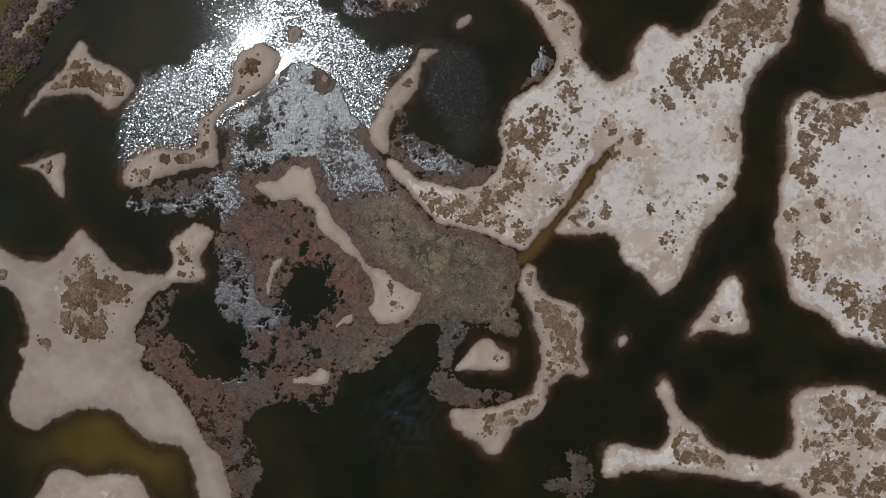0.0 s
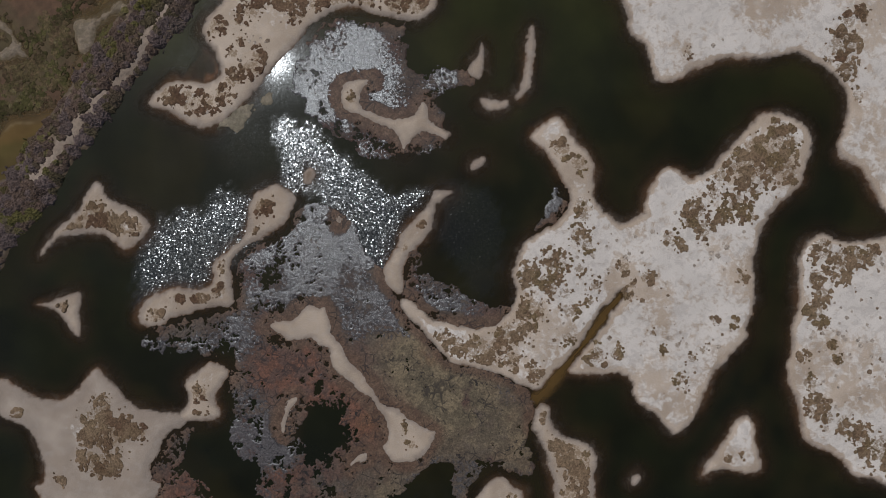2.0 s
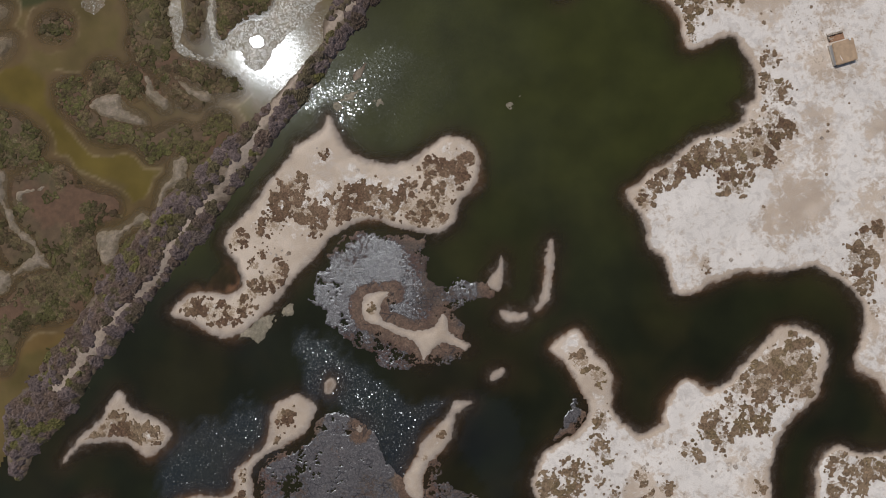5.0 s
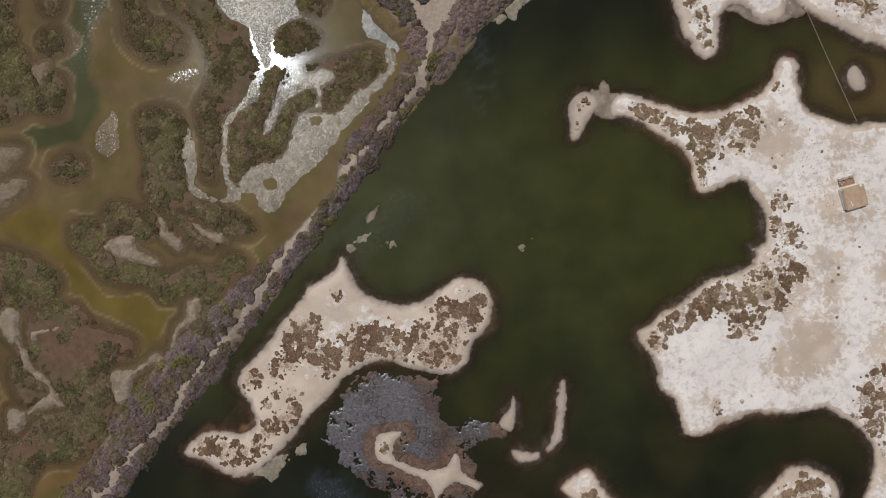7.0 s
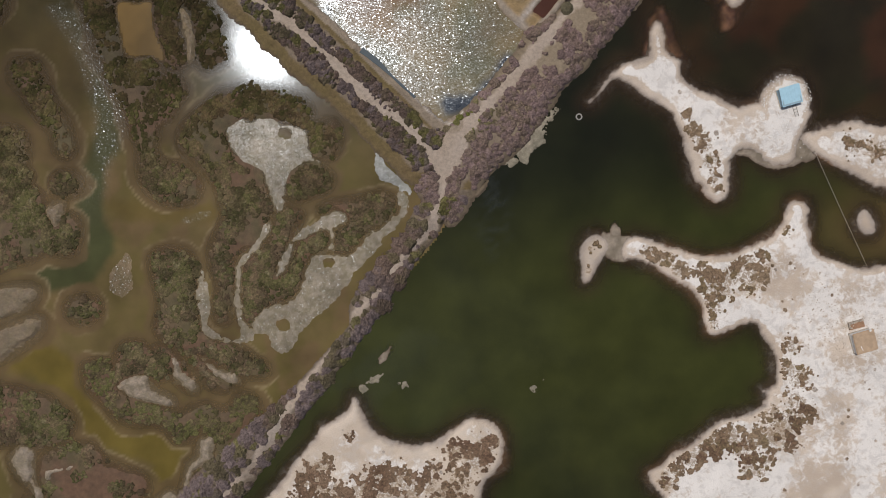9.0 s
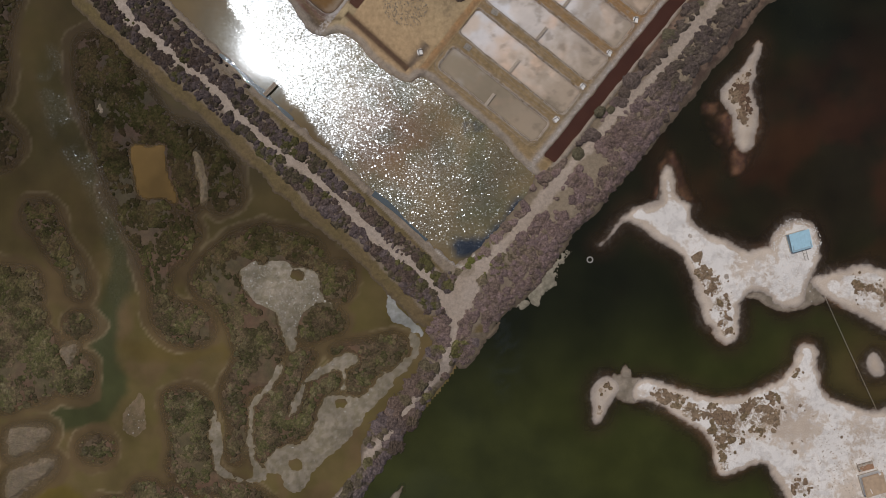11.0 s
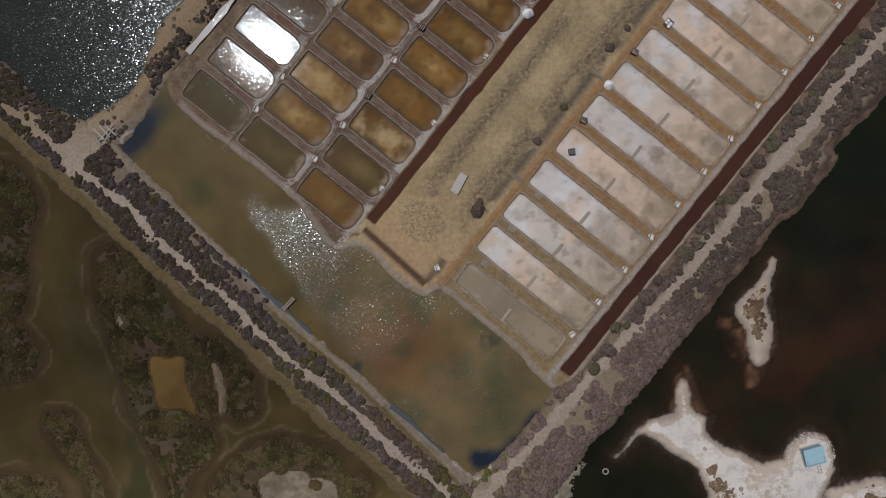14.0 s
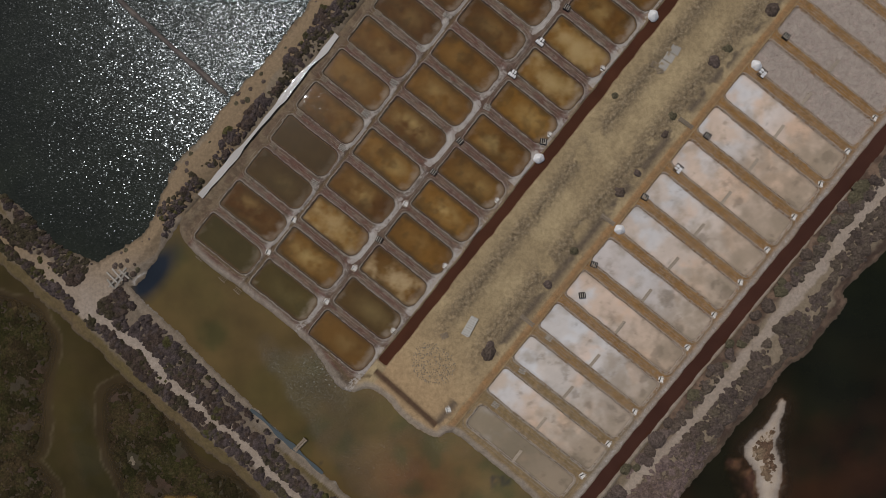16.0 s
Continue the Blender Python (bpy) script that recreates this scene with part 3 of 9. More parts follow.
PLAN["bank_nw"] = [(-93.9, 122.7), (-87.8, 123.7), (-86.3, 123.9), (-85.2, 122.7), (-85.5, 120.7), (-83.4, 119.2), (-82.7, 116.3), (-80.4, 113.8), (-78.4, 115.7), (-77.4, 112.8), (-77.5, 109.8), (-80, 109.2), (-83, 109.6), (-85.1, 108.3), (-88.1, 107.5), (-94.2, 107.3)]
PLAN["bank_cap"] = [(-80.6, 122.2), (-78.8, 122.9), (-77, 122.2), (-76.6, 120.7), (-77.8, 119.7), (-79.8, 119.7), (-80.8, 120.7)]
PLAN["bank_spine"] = [(-57.6, 129.5), (-50.6, 129.5), (-49.2, 127), (-46.2, 125.5), (-43.9, 124.3), (-43.7, 122.3), (-43.1, 119.6), (-41.9, 117.8), (-43.5, 115.1), (-44.1, 112.2), (-45.6, 110.9), (-48, 109.4), (-49.3, 108.2), (-50.6, 107.2), (-51.7, 104.7), (-52.3, 106.2), (-52.6, 108.7), (-51.8, 111.7), (-50, 116.1), (-50.2, 119.6), (-51.1, 123.1), (-52.7, 125), (-55.2, 126), (-56.9, 127.5)]
PLAN["bank_tongue"] = [(-51.1, 106.2), (-49.6, 107.2), (-48.9, 105.2), (-49.1, 101.7), (-49.5, 98.8), (-50.7, 97), (-51.9, 98.3), (-51.7, 101.7)]
PLAN["bank_spur"] = [(-40.8, 115.6), (-38.8, 116.4), (-37.2, 115.8), (-38.4, 113.1), (-40, 110.2), (-41.5, 106.2), (-40.8, 104.4), (-38.8, 106.2), (-37.5, 109.7), (-35.8, 110.7), (-35, 109.7), (-36.4, 107.2), (-37, 104.2), (-37.9, 102.2), (-39.9, 101.1), (-42.9, 100.2), (-44.7, 98.7), (-46.3, 96.8), (-47.3, 97.8), (-47, 101.7), (-47.1, 104.7), (-46.4, 107.5), (-43.8, 109.2), (-42, 111.2)]
PLAN["bank_knob"] = [(-36.3, 110.9), (-34.8, 111.8), (-32.6, 112.8), (-32.2, 110.6), (-33.3, 109.7), (-35, 109.3), (-35.8, 109.7)]
PLAN["bank_comb"] = [(-33, 116.8), (-30.8, 117.6), (-27.8, 118), (-24.8, 118.5), (-22.8, 119), (-21, 118.3), (-20.8, 116.7), (-22, 115.1), (-24.2, 113.4), (-26.6, 112.1), (-28.6, 109.6), (-30.5, 108.9), (-30.6, 111.6), (-29.4, 113.4), (-28.1, 114.3), (-28.8, 116), (-30.8, 116.8)]
PLAN["bank_lobe"] = [(-39.1, 123.5), (-37.2, 124.3), (-35.2, 124.5), (-33.2, 123.5), (-31.7, 122.5), (-32.2, 120.7), (-34.8, 119.7), (-37.5, 118.9), (-39, 120.4)]
PLAN["bank_field"] = [(-63.1, 108.2), (-60.9, 109.2), (-57.9, 108.7), (-56.1, 107.2), (-55.3, 103.7), (-55.9, 100.8), (-55.5, 97.8), (-54.8, 95), (-53.5, 93.6), (-50, 92.3), (-47.2, 91.3), (-45, 89.8), (-43.4, 88.6), (-44, 87.3), (-48, 87.6), (-51, 89.3), (-54, 90.8), (-57, 91.3), (-59.6, 92.6), (-61.3, 93.8), (-62.6, 95.8), (-61.8, 98.8), (-62.2, 101.8), (-62.9, 104.8)]
PLAN["bank_mound"] = [(-69.2, 91.6), (-67.6, 92.6), (-65.6, 92.3), (-64.1, 91.1), (-61.9, 92), (-59.9, 90.8), (-58.5, 88.8), (-56.3, 85.7), (-58.1, 85.9), (-60.1, 87.6), (-61.9, 86.8), (-64.2, 87), (-66.4, 87.2), (-67.9, 86.2), (-68.9, 84.7), (-69.9, 85.5), (-70, 88.8)]
PLAN["bank_slip"] = [(-56.2, 90.6), (-54, 89.6), (-52, 87.8), (-49.5, 86.3), (-50.9, 84.7), (-53.1, 85.5), (-54.6, 87.3), (-55.9, 89)]
PLAN["bank_bight"] = [(-75.7, 88.6), (-73.2, 89.3), (-71, 88.8), (-70.5, 86.2), (-69.3, 83.7), (-65.7, 83.2), (-62.7, 81.7), (-60.7, 80.7), (-58.7, 79.7), (-56.4, 80.9), (-53.6, 81.5), (-50.9, 80.7), (-48.9, 81.7), (-48.1, 83.2), (-46, 83.2), (-44.8, 80.7), (-47.1, 76.7), (-49.7, 73.2), (-53, 70.1), (-52.6, 73.9), (-53.7, 77.2), (-55.2, 77.9), (-57.7, 75.9), (-59.4, 75.7), (-60.7, 77.5), (-63.3, 78.9), (-66.8, 78.7), (-69.8, 79.7), (-71.8, 81.9), (-73.8, 83.7), (-75.3, 85.7)]
PLAN["bank_strip"] = [(-54.3, 68.6), (-55.8, 66.1), (-59.4, 62), (-63, 58.4), (-66.1, 54.9), (-68.2, 52.3), (-69.1, 52.8), (-68.4, 55.9), (-65.8, 57.6), (-65, 60.3), (-62.2, 61.7), (-58.4, 64), (-56.5, 68.1), (-55.3, 69.6)]
PLAN["bank_dot"] = [(-78.7, 99.3), (-76.6, 100.8), (-74.1, 100.3), (-73.3, 98.8), (-75.2, 97), (-77.7, 97.3)]
PLAN["bank_west"] = [(-94.7, 84.7), (-88.6, 84.2), (-86.5, 83.7), (-84.5, 83.2), (-82.5, 82.7), (-80, 80.7), (-78.7, 79.2), (-78.8, 77.2), (-80.1, 75.1), (-82.6, 74.9), (-84.7, 74.4), (-86.7, 74.6), (-88.7, 75.1), (-94.8, 75.6)]
PLAN["bank_low"] = [(-82.6, 72.6), (-79.6, 74.1), (-75.5, 74.1), (-73.5, 72.6), (-72, 70.9), (-68.4, 69.6), (-65.9, 68.6), (-64.9, 66.6), (-66, 65), (-68.5, 64.5), (-69.8, 63), (-68.6, 60.3), (-68.3, 57.4), (-69.7, 54.1), (-70.4, 51.3), (-72, 48.2), (-75.9, 47.2), (-80.5, 46.6), (-82.6, 45.1), (-84.2, 42), (-85.8, 37.9), (-89.4, 39.9), (-88.4, 45.1), (-87.1, 49.2), (-84.5, 52.2), (-81.9, 54.6), (-77.8, 55.5), (-76.8, 56.8), (-78.8, 59.2), (-80.2, 62), (-82.4, 63.7), (-83.6, 65.7), (-84, 68.6), (-83.9, 71.1)]
PLAN["bank_ear"] = [(-86.4, 64.5), (-84.3, 63.5), (-83.3, 61.6), (-81, 61.2), (-80, 59.4), (-81.4, 57.9), (-83.9, 56.5), (-85.4, 57.9), (-86.7, 60.4)]
PLAN["bank_edge"] = [(-89.1, 51.2), (-87.6, 50.7), (-88.4, 48.1), (-90.3, 45), (-95.5, 43), (-95.2, 54.3), (-91.2, 53.8)]
PLAN["bank_creek"] = [(-87.3, 142.4), (-84.3, 142.3), (-82.8, 139.9), (-81.4, 136.4), (-79.9, 133.4), (-78.6, 131.4), (-77.6, 127.9), (-78.5, 126.6), (-80, 127.4), (-80.6, 130.4), (-82.4, 132.4), (-84.4, 135.4), (-85.9, 137.9), (-87.9, 139.9)]
PLAN["bank_mid"] = [(-74.8, 156.2), (-70, 155.7), (-68.8, 153.7), (-69.5, 151.2), (-68.8, 147.3), (-68, 143.8), (-66.2, 143.1), (-63.6, 143.6), (-62.4, 141.8), (-62.4, 140.3), (-64, 138.8), (-62.7, 137.8), (-60.2, 140.3), (-58.4, 139.1), (-57.9, 137.3), (-58.9, 135.8), (-60.2, 133.3), (-62.3, 132.3), (-62.8, 129.8), (-63.3, 127.4), (-61.3, 124.9), (-57.3, 123.9), (-55.3, 121.8), (-55.4, 119.3), (-58.4, 118.1), (-61.9, 118.9), (-64.2, 120.9), (-65.2, 123.9), (-65.3, 127.4), (-66.5, 131.3), (-67.8, 134.8), (-69.7, 138.3), (-71.2, 141.3), (-72.7, 145.3), (-73.6, 150.2)]
PLAN["bank_rib"] = [(-62.5, 154.1), (-60, 152.6), (-58.5, 151.2), (-59.1, 148.2), (-57.6, 145.2), (-57.9, 142.3), (-60.1, 142.3), (-61.6, 144.7), (-62.6, 149.2), (-63.2, 152.2)]
PLAN["bank_fin"] = [(-57.5, 156.1), (-55.5, 154.1), (-54, 151.1), (-52.5, 150.2), (-51.6, 147.2), (-50.1, 145.2), (-50.6, 143.2), (-53.1, 142.2), (-54.9, 143.2), (-55.6, 146.2), (-55.9, 150.2), (-56.8, 153.1)]
PLAN["bank_back"] = [(-57.8, 130.3), (-55.7, 132.8), (-53.2, 134.8), (-50.7, 136.8), (-48.2, 137.5), (-45.6, 138.3), (-43.1, 137.8), (-40.2, 137.3), (-36.7, 135.8), (-35.2, 133.8), (-35.4, 131.5), (-37.7, 131.3), (-39.4, 132.5), (-42.2, 132), (-44.2, 132.5), (-46.2, 133.3), (-48.2, 132), (-50, 131.1), (-49.7, 127.8), (-47.3, 125.1), (-45.1, 124.1), (-44, 122.3), (-43, 119.8), (-42.3, 117.3), (-43.1, 114.3), (-44.1, 111.3), (-47.4, 110.3), (-49.2, 112.3), (-50.1, 116.3), (-51.3, 120.3), (-52.8, 123.3), (-55.3, 125.8), (-57.3, 127.3)]
PLAN["bank_bump"] = [(-38.7, 122.3), (-37.2, 124.3), (-34.2, 125.3), (-33, 123.3), (-34.2, 120.8), (-37.3, 118.8), (-39.1, 119.8)]
PLAN["bank_nub"] = [(-34.7, 131.3), (-31.2, 131.8), (-30.2, 129.3), (-31.2, 126.5), (-34.2, 126.3), (-35.4, 128.3)]
PLAN["bank_brow"] = [(-96.6, 130.9), (-90.6, 130.9), (-87, 130.4), (-86, 128.4), (-87.6, 126.9), (-90.6, 126.4), (-96.7, 126.4)]
PLAN["bank_bow"] = [(-90.7, 121.9), (-87.7, 121.9), (-85.2, 119.9), (-83.2, 117.4), (-83, 113.3), (-84.6, 111.3), (-86.6, 111.8), (-87.6, 116.3), (-89.8, 118.9)]
PLAN["bank_tri"] = [(-77.7, 171.5), (-73.1, 172), (-70.1, 169), (-68.7, 166), (-66.7, 164), (-64.2, 160), (-62.2, 157.5), (-58.7, 156.3), (-54.7, 154.3), (-53.2, 152), (-50.7, 149), (-51.3, 144.5), (-53.3, 143.3), (-54.1, 146.5), (-55.7, 150.5), (-58.2, 152), (-59.8, 147.5), (-61.5, 149.5), (-63.1, 153), (-64.8, 154.3), (-67.3, 153.3), (-68.8, 154.3), (-69.7, 153), (-69.2, 149.5), (-68.6, 147.5), (-70.9, 147.5), (-73.4, 149), (-74.9, 153), (-75.9, 156.5), (-77.3, 160.5), (-78.1, 165.5)]
PLAN["bank_hook"] = [(-94.1, 130.8), (-90, 129.3), (-86, 126.7), (-86.8, 122.2), (-84.5, 119.1), (-84.3, 113), (-85.7, 109.4), (-90.4, 106.8), (-94.5, 106.3), (-98.6, 107.8), (-94.4, 109.4), (-88.5, 110.9), (-87.6, 116), (-89.6, 119.6), (-94.2, 120.6), (-98.2, 126.2)]
PLAN["bank_spot"] = [(-94.3, 116), (-90.7, 116.2), (-90, 114.5), (-91.8, 111.9), (-94.4, 111.4), (-97.4, 114)]
PLAN["bank_stub"] = [(-80, 114.5), (-77.5, 115.1), (-76.8, 112.5), (-77.8, 109.7), (-79.6, 110.4)]
PLAN["bank_far_n"] = [(-93.6, 158.6), (-91.6, 156.5), (-89.6, 153.5), (-90.6, 150.5), (-93.7, 149.5), (-99.8, 150.5), (-99.7, 157.6)]
PLAN["bank_far_w"] = [(-103.6, 185.7), (-93.5, 186.7), (-90.5, 183.7), (-89.3, 179.7), (-91.1, 173.6), (-91.8, 164.6), (-93.9, 160.5), (-104.1, 160.5)]
PLAN["flat_apron"] = [(-45.7, 96), (-43.9, 98.5), (-41.4, 100), (-38.4, 100.6), (-37.3, 102.5), (-36.5, 104.2), (-35.8, 106.9), (-34.6, 108.5), (-32.8, 109), (-30.8, 108.5), (-28.6, 108.4), (-26.6, 110.4), (-24.6, 112.3), (-22.3, 113.9), (-20.2, 115.5), (-19.3, 117), (-19.8, 119), (-18.8, 120), (-17.6, 119), (-17.6, 117.3), (-18.8, 114.8), (-21.6, 111.8), (-23.8, 108.8), (-26.6, 105.9), (-28.6, 103.5), (-30.9, 100.5), (-33.9, 97.5), (-37.1, 94.8), (-38.9, 91.6), (-41.3, 91.2), (-42.4, 92.8), (-43.3, 94.6), (-44.9, 94.6)]
PLAN["flat_thin"] = [(-41.6, 104.7), (-40.8, 107.2), (-39.3, 109.7), (-38.3, 111.8), (-36.8, 113.6), (-34.8, 114.1), (-33.3, 115.6), (-30.8, 116.6), (-28.8, 116.1), (-28.4, 115), (-29.7, 113.6), (-31, 113), (-31, 110.1), (-32.3, 108.9), (-32.6, 109.7), (-31.8, 110.6), (-31.8, 112.9), (-33.8, 113.1), (-35.3, 112), (-36.8, 111.4), (-37.8, 110.7), (-38.8, 108.5), (-40, 106.1), (-41, 104.6)]
PLAN["flat_link"] = [(-47.1, 95.3), (-45.9, 95.8), (-44.7, 94.8), (-46.8, 93.8), (-47.8, 92.6), (-50, 93), (-53, 93.8), (-54.5, 95), (-55, 97.3), (-55.1, 99.8), (-55.7, 102.3), (-54.9, 104.7), (-54.3, 105.2), (-53.9, 102.7), (-52.9, 100.8), (-53.5, 97.8), (-53.4, 95.6), (-52, 94.6), (-49.5, 93.8), (-48.2, 93.8)]
PLAN["islet_a"] = [(-33.2, 107.5), (-32.4, 108.2), (-31.4, 107.9), (-31.1, 107), (-31.8, 106.3), (-32.9, 106.5)]
PLAN["islet_b"] = [(-40.9, 96.5), (-39.9, 97.1), (-38.9, 96.4), (-39, 95.4), (-39.9, 94.9), (-40.9, 95.5)]
PLAN["pool_tan"] = [(-68.8, 153.4), (-65.5, 153), (-63, 153.4), (-62.9, 150.2), (-62.1, 147.2), (-60.9, 144.3), (-61.1, 142.8), (-63.9, 143.9), (-66.1, 143.5), (-67.9, 144.5), (-68.6, 147.7), (-69.3, 151.2)]
PLAN["islet_c"] = [(-40.4, 130.7), (-39.5, 131.2), (-38.5, 130.9), (-38.2, 130.1), (-39, 129.3), (-40.2, 129.6)]
# low salt scrub: x, y, radius of each patch
SCRUB = {}
SCRUB["boomerang"] = [(-68.8, 27.1, 1.8), (-66.3, 28.6, 2.2), (-63.3, 26.6, 2.2), (-60.3, 26.6, 2.2), (-58.3, 26.1, 1.5), (-71.4, 26.1, 1.0)]
SCRUB["wedge"] = [(-71.9, 12.1, 0.9)]
SCRUB["snake"] = [(-35.6, 29.7, 1.8), (-37.1, 25.5, 0.8), (-43.2, 19.4, 1.4), (-43.8, 15.1, 1.6), (-46.8, 13.6, 1.4), (-50.8, 13.6, 1.2), (-54.9, 10.4, 1.6)]
SCRUB["fork"] = [(-10.7, -9.7, 0.9), (-9.5, -12.5, 0.9)]
SCRUB["stub"] = [(-47.5, -3.5, 1.8), (-48.0, -7.2, 0.6), (-46.0, -7.5, 0.5)]
SCRUB["west"] = [(-64.8, -5.5, 2.0), (-66.3, -8.5, 2.5), (-63.8, -10.6, 3.5), (-67.4, -11.6, 1.8), (-60.7, -9.5, 2.2), (-58.2, -10.5, 1.6), (-67.5, -15.6, 2.0), (-63.9, -16.1, 2.5), (-65.4, -17.7, 1.4), (-62.4, -17.1, 1.4), (-72.6, -19.2, 1.0), (-80.1, -7.2, 1.0)]
SCRUB["hook"] = [(14.3, -7.5, 1.2), (15.3, -12.5, 1.5), (18.3, -13.5, 3.0), (20.3, -15.5, 2.5), (20.3, -18.5, 2.5), (18.9, -21.5, 1.8), (21.4, -22.5, 1.5), (17.4, -25.0, 1.4), (14.9, -30.1, 1.2), (12.4, -31.1, 1.4), (9.4, -32.7, 1.8), (7.4, -33.7, 1.8)]
SCRUB["great_w"] = [(17.1, 39.6, 1.8), (20.1, 37.6, 1.6), (20.6, 30.3, 1.4), (21.1, 28.3, 1.4), (20.1, 24.8, 1.6), (21.6, 22.9, 1.2), (16.2, 19.9, 2.2), (11.2, 17.9, 1.8), (14.7, 16.0, 2.2), (20.2, 18.9, 1.0), (17.7, 14.5, 1.2), (12.2, 11.5, 2.5), (10.8, 8.5, 1.8), (7.3, 7.5, 2.2), (2.3, 4.5, 2.8), (-1.7, 5.5, 2.2), (-3.7, 6.5, 1.4), (5.8, 5.5, 1.5), (8.3, 2.5, 1.8), (12.3, 0.5, 1.4), (18.7, 11.5, 1.5), (18.2, 6.5, 1.2)]
SCRUB["great_m"] = [(23.2, 15.9, 1.2), (28.1, 18.9, 1.2), (29.6, 15.9, 0.8), (32.0, 17.4, 1.2), (29.1, 14.4, 1.0), (23.2, 3.5, 1.8), (26.7, 4.0, 1.2), (35.9, 24.3, 1.4), (37.9, 22.8, 0.9), (22.2, 13.0, 0.8), (48.8, 17.4, 1.0), (47.9, 9.5, 0.8), (40.1, 3.0, 0.9), (38.1, -0.5, 1.2), (42.1, 4.5, 0.9), (35.1, 4.5, 0.8), (33.1, 7.5, 0.7), (44.0, 9.5, 0.7)]
SCRUB["great_n"] = [(44.7, 36.0, 2.2), (47.6, 38.0, 3.0), (51.5, 37.0, 3.8), (54.5, 38.9, 3.0), (56.4, 36.0, 2.0), (49.6, 34.1, 2.5), (43.7, 32.1, 1.4), (40.8, 29.2, 1.8), (39.9, 27.2, 1.5), (41.8, 25.8, 1.8), (47.7, 30.6, 2.0), (49.7, 28.2, 1.5), (45.8, 28.2, 1.5), (50.5, 39.4, 2.5), (55.1, 43.0, 1.8), (55.7, 41.0, 2.4), (53.7, 39.0, 2.5)]
SCRUB["east"] = [(62.5, 22.3, 2.5), (65.5, 20.3, 2.2), (68.4, 20.8, 1.8), (71.4, 21.3, 1.4), (61.6, 17.3, 1.8), (62.6, 14.4, 1.5), (61.7, 11.4, 1.6), (62.2, 9.5, 1.4), (66.5, 17.3, 1.2), (59.8, 3.5, 1.0), (60.9, -1.4, 1.4), (61.9, -5.4, 1.8), (63.9, -7.4, 1.5), (66.9, -8.4, 1.5), (69.9, -10.4, 1.8), (72.9, -12.9, 2.8), (75.9, -15.4, 3.0), (75.8, -11.4, 2.0), (65.8, 3.0, 0.8), (64.7, 5.5, 0.7)]
SCRUB["flat_a"] = [(26.7, 68.3, 0.8), (27.7, 69.8, 0.8), (30.7, 72.2, 1.2), (27.7, 67.3, 1.0), (33.6, 74.2, 2.0), (36.5, 75.1, 2.2), (39.5, 76.6, 1.8), (41.5, 74.1, 1.8), (42.9, 72.7, 1.6), (44.5, 70.2, 1.4), (46.3, 81.0, 1.8), (48.3, 79.0, 2.2), (49.3, 76.1, 1.8), (50.7, 80.9, 2.5), (52.7, 80.0, 1.5), (45.4, 77.1, 1.0), (66.6, 61.8, 1.6), (65.2, 57.8, 2.2), (67.2, 57.8, 1.5), (66.3, 53.9, 2.0), (68.3, 49.0, 1.2), (69.1, 63.3, 1.2), (63.3, 54.9, 1.0), (39.2, 56.4, 0.8)]
SCRUB["flat_b"] = [(24.8, 109.1, 1.4), (27.8, 108.1, 1.8), (29.8, 106.1, 1.5), (33.7, 106.1, 1.5), (35.2, 104.1, 1.8), (36.7, 102.6, 2.5), (35.7, 99.7, 2.0), (35.8, 96.7, 1.4), (39.1, 105.1, 2.2), (41.6, 107.0, 2.0), (42.6, 104.6, 2.5), (43.6, 106.1, 1.5), (48.4, 112.9, 0.9), (44.5, 108.5, 1.0), (49.6, 92.7, 1.4), (49.2, 88.7, 1.6), (51.2, 86.8, 2.0), (50.8, 82.8, 2.0)]
SCRUB["flat_c"] = [(50.3, 80.5, 1.8), (48.8, 78.5, 1.8), (45.4, 76.5, 2.5), (42.4, 75.5, 2.2), (39.4, 75.5, 2.0), (35.5, 75.0, 1.6), (32.5, 72.5, 1.8), (29.6, 70.5, 1.2), (28.6, 68.5, 1.2), (42.5, 70.5, 1.6), (45.4, 72.5, 1.4)]
SCRUB["hut_w"] = [(30.6, 133.1, 1.0), (32.1, 130.2, 1.4), (34.1, 128.2, 1.8), (35.1, 125.2, 1.6), (35.6, 122.3, 1.2), (36.1, 120.3, 1.0)]
SCRUB["hut_e"] = [(60.1, 127.6, 1.6), (62.1, 128.1, 1.4), (63.6, 126.2, 1.2), (65.0, 127.6, 1.4), (59.1, 129.1, 1.0), (70.9, 126.6, 3.0)]
SCRUB["long"] = [(38.6, 161.0, 1.3), (39.2, 163.2, 1.2), (39.0, 164.7, 0.9), (38.2, 162.3, 1.0), (39.5, 159.3, 0.9), (38.8, 157.3, 0.9)]
SCRUB["dike_a"] = [(-51.9, 49.6, 2.0), (-48.8, 48.6, 2.0), (-45.8, 48.1, 2.0), (-42.7, 49.7, 1.8), (-40.7, 52.2, 1.6), (-37.6, 54.2, 1.6), (-36.1, 56.3, 1.4), (-40.7, 56.8, 1.0), (-39.6, 58.8, 1.0), (-43.7, 61.3, 1.6), (-39.6, 62.3, 1.0), (-37.6, 64.4, 1.8), (-34.5, 67.4, 2.4), (-33.5, 70.4, 2.2), (-36.0, 67.9, 1.6), (-31.5, 66.4, 2.0), (-29.5, 64.4, 2.2)]
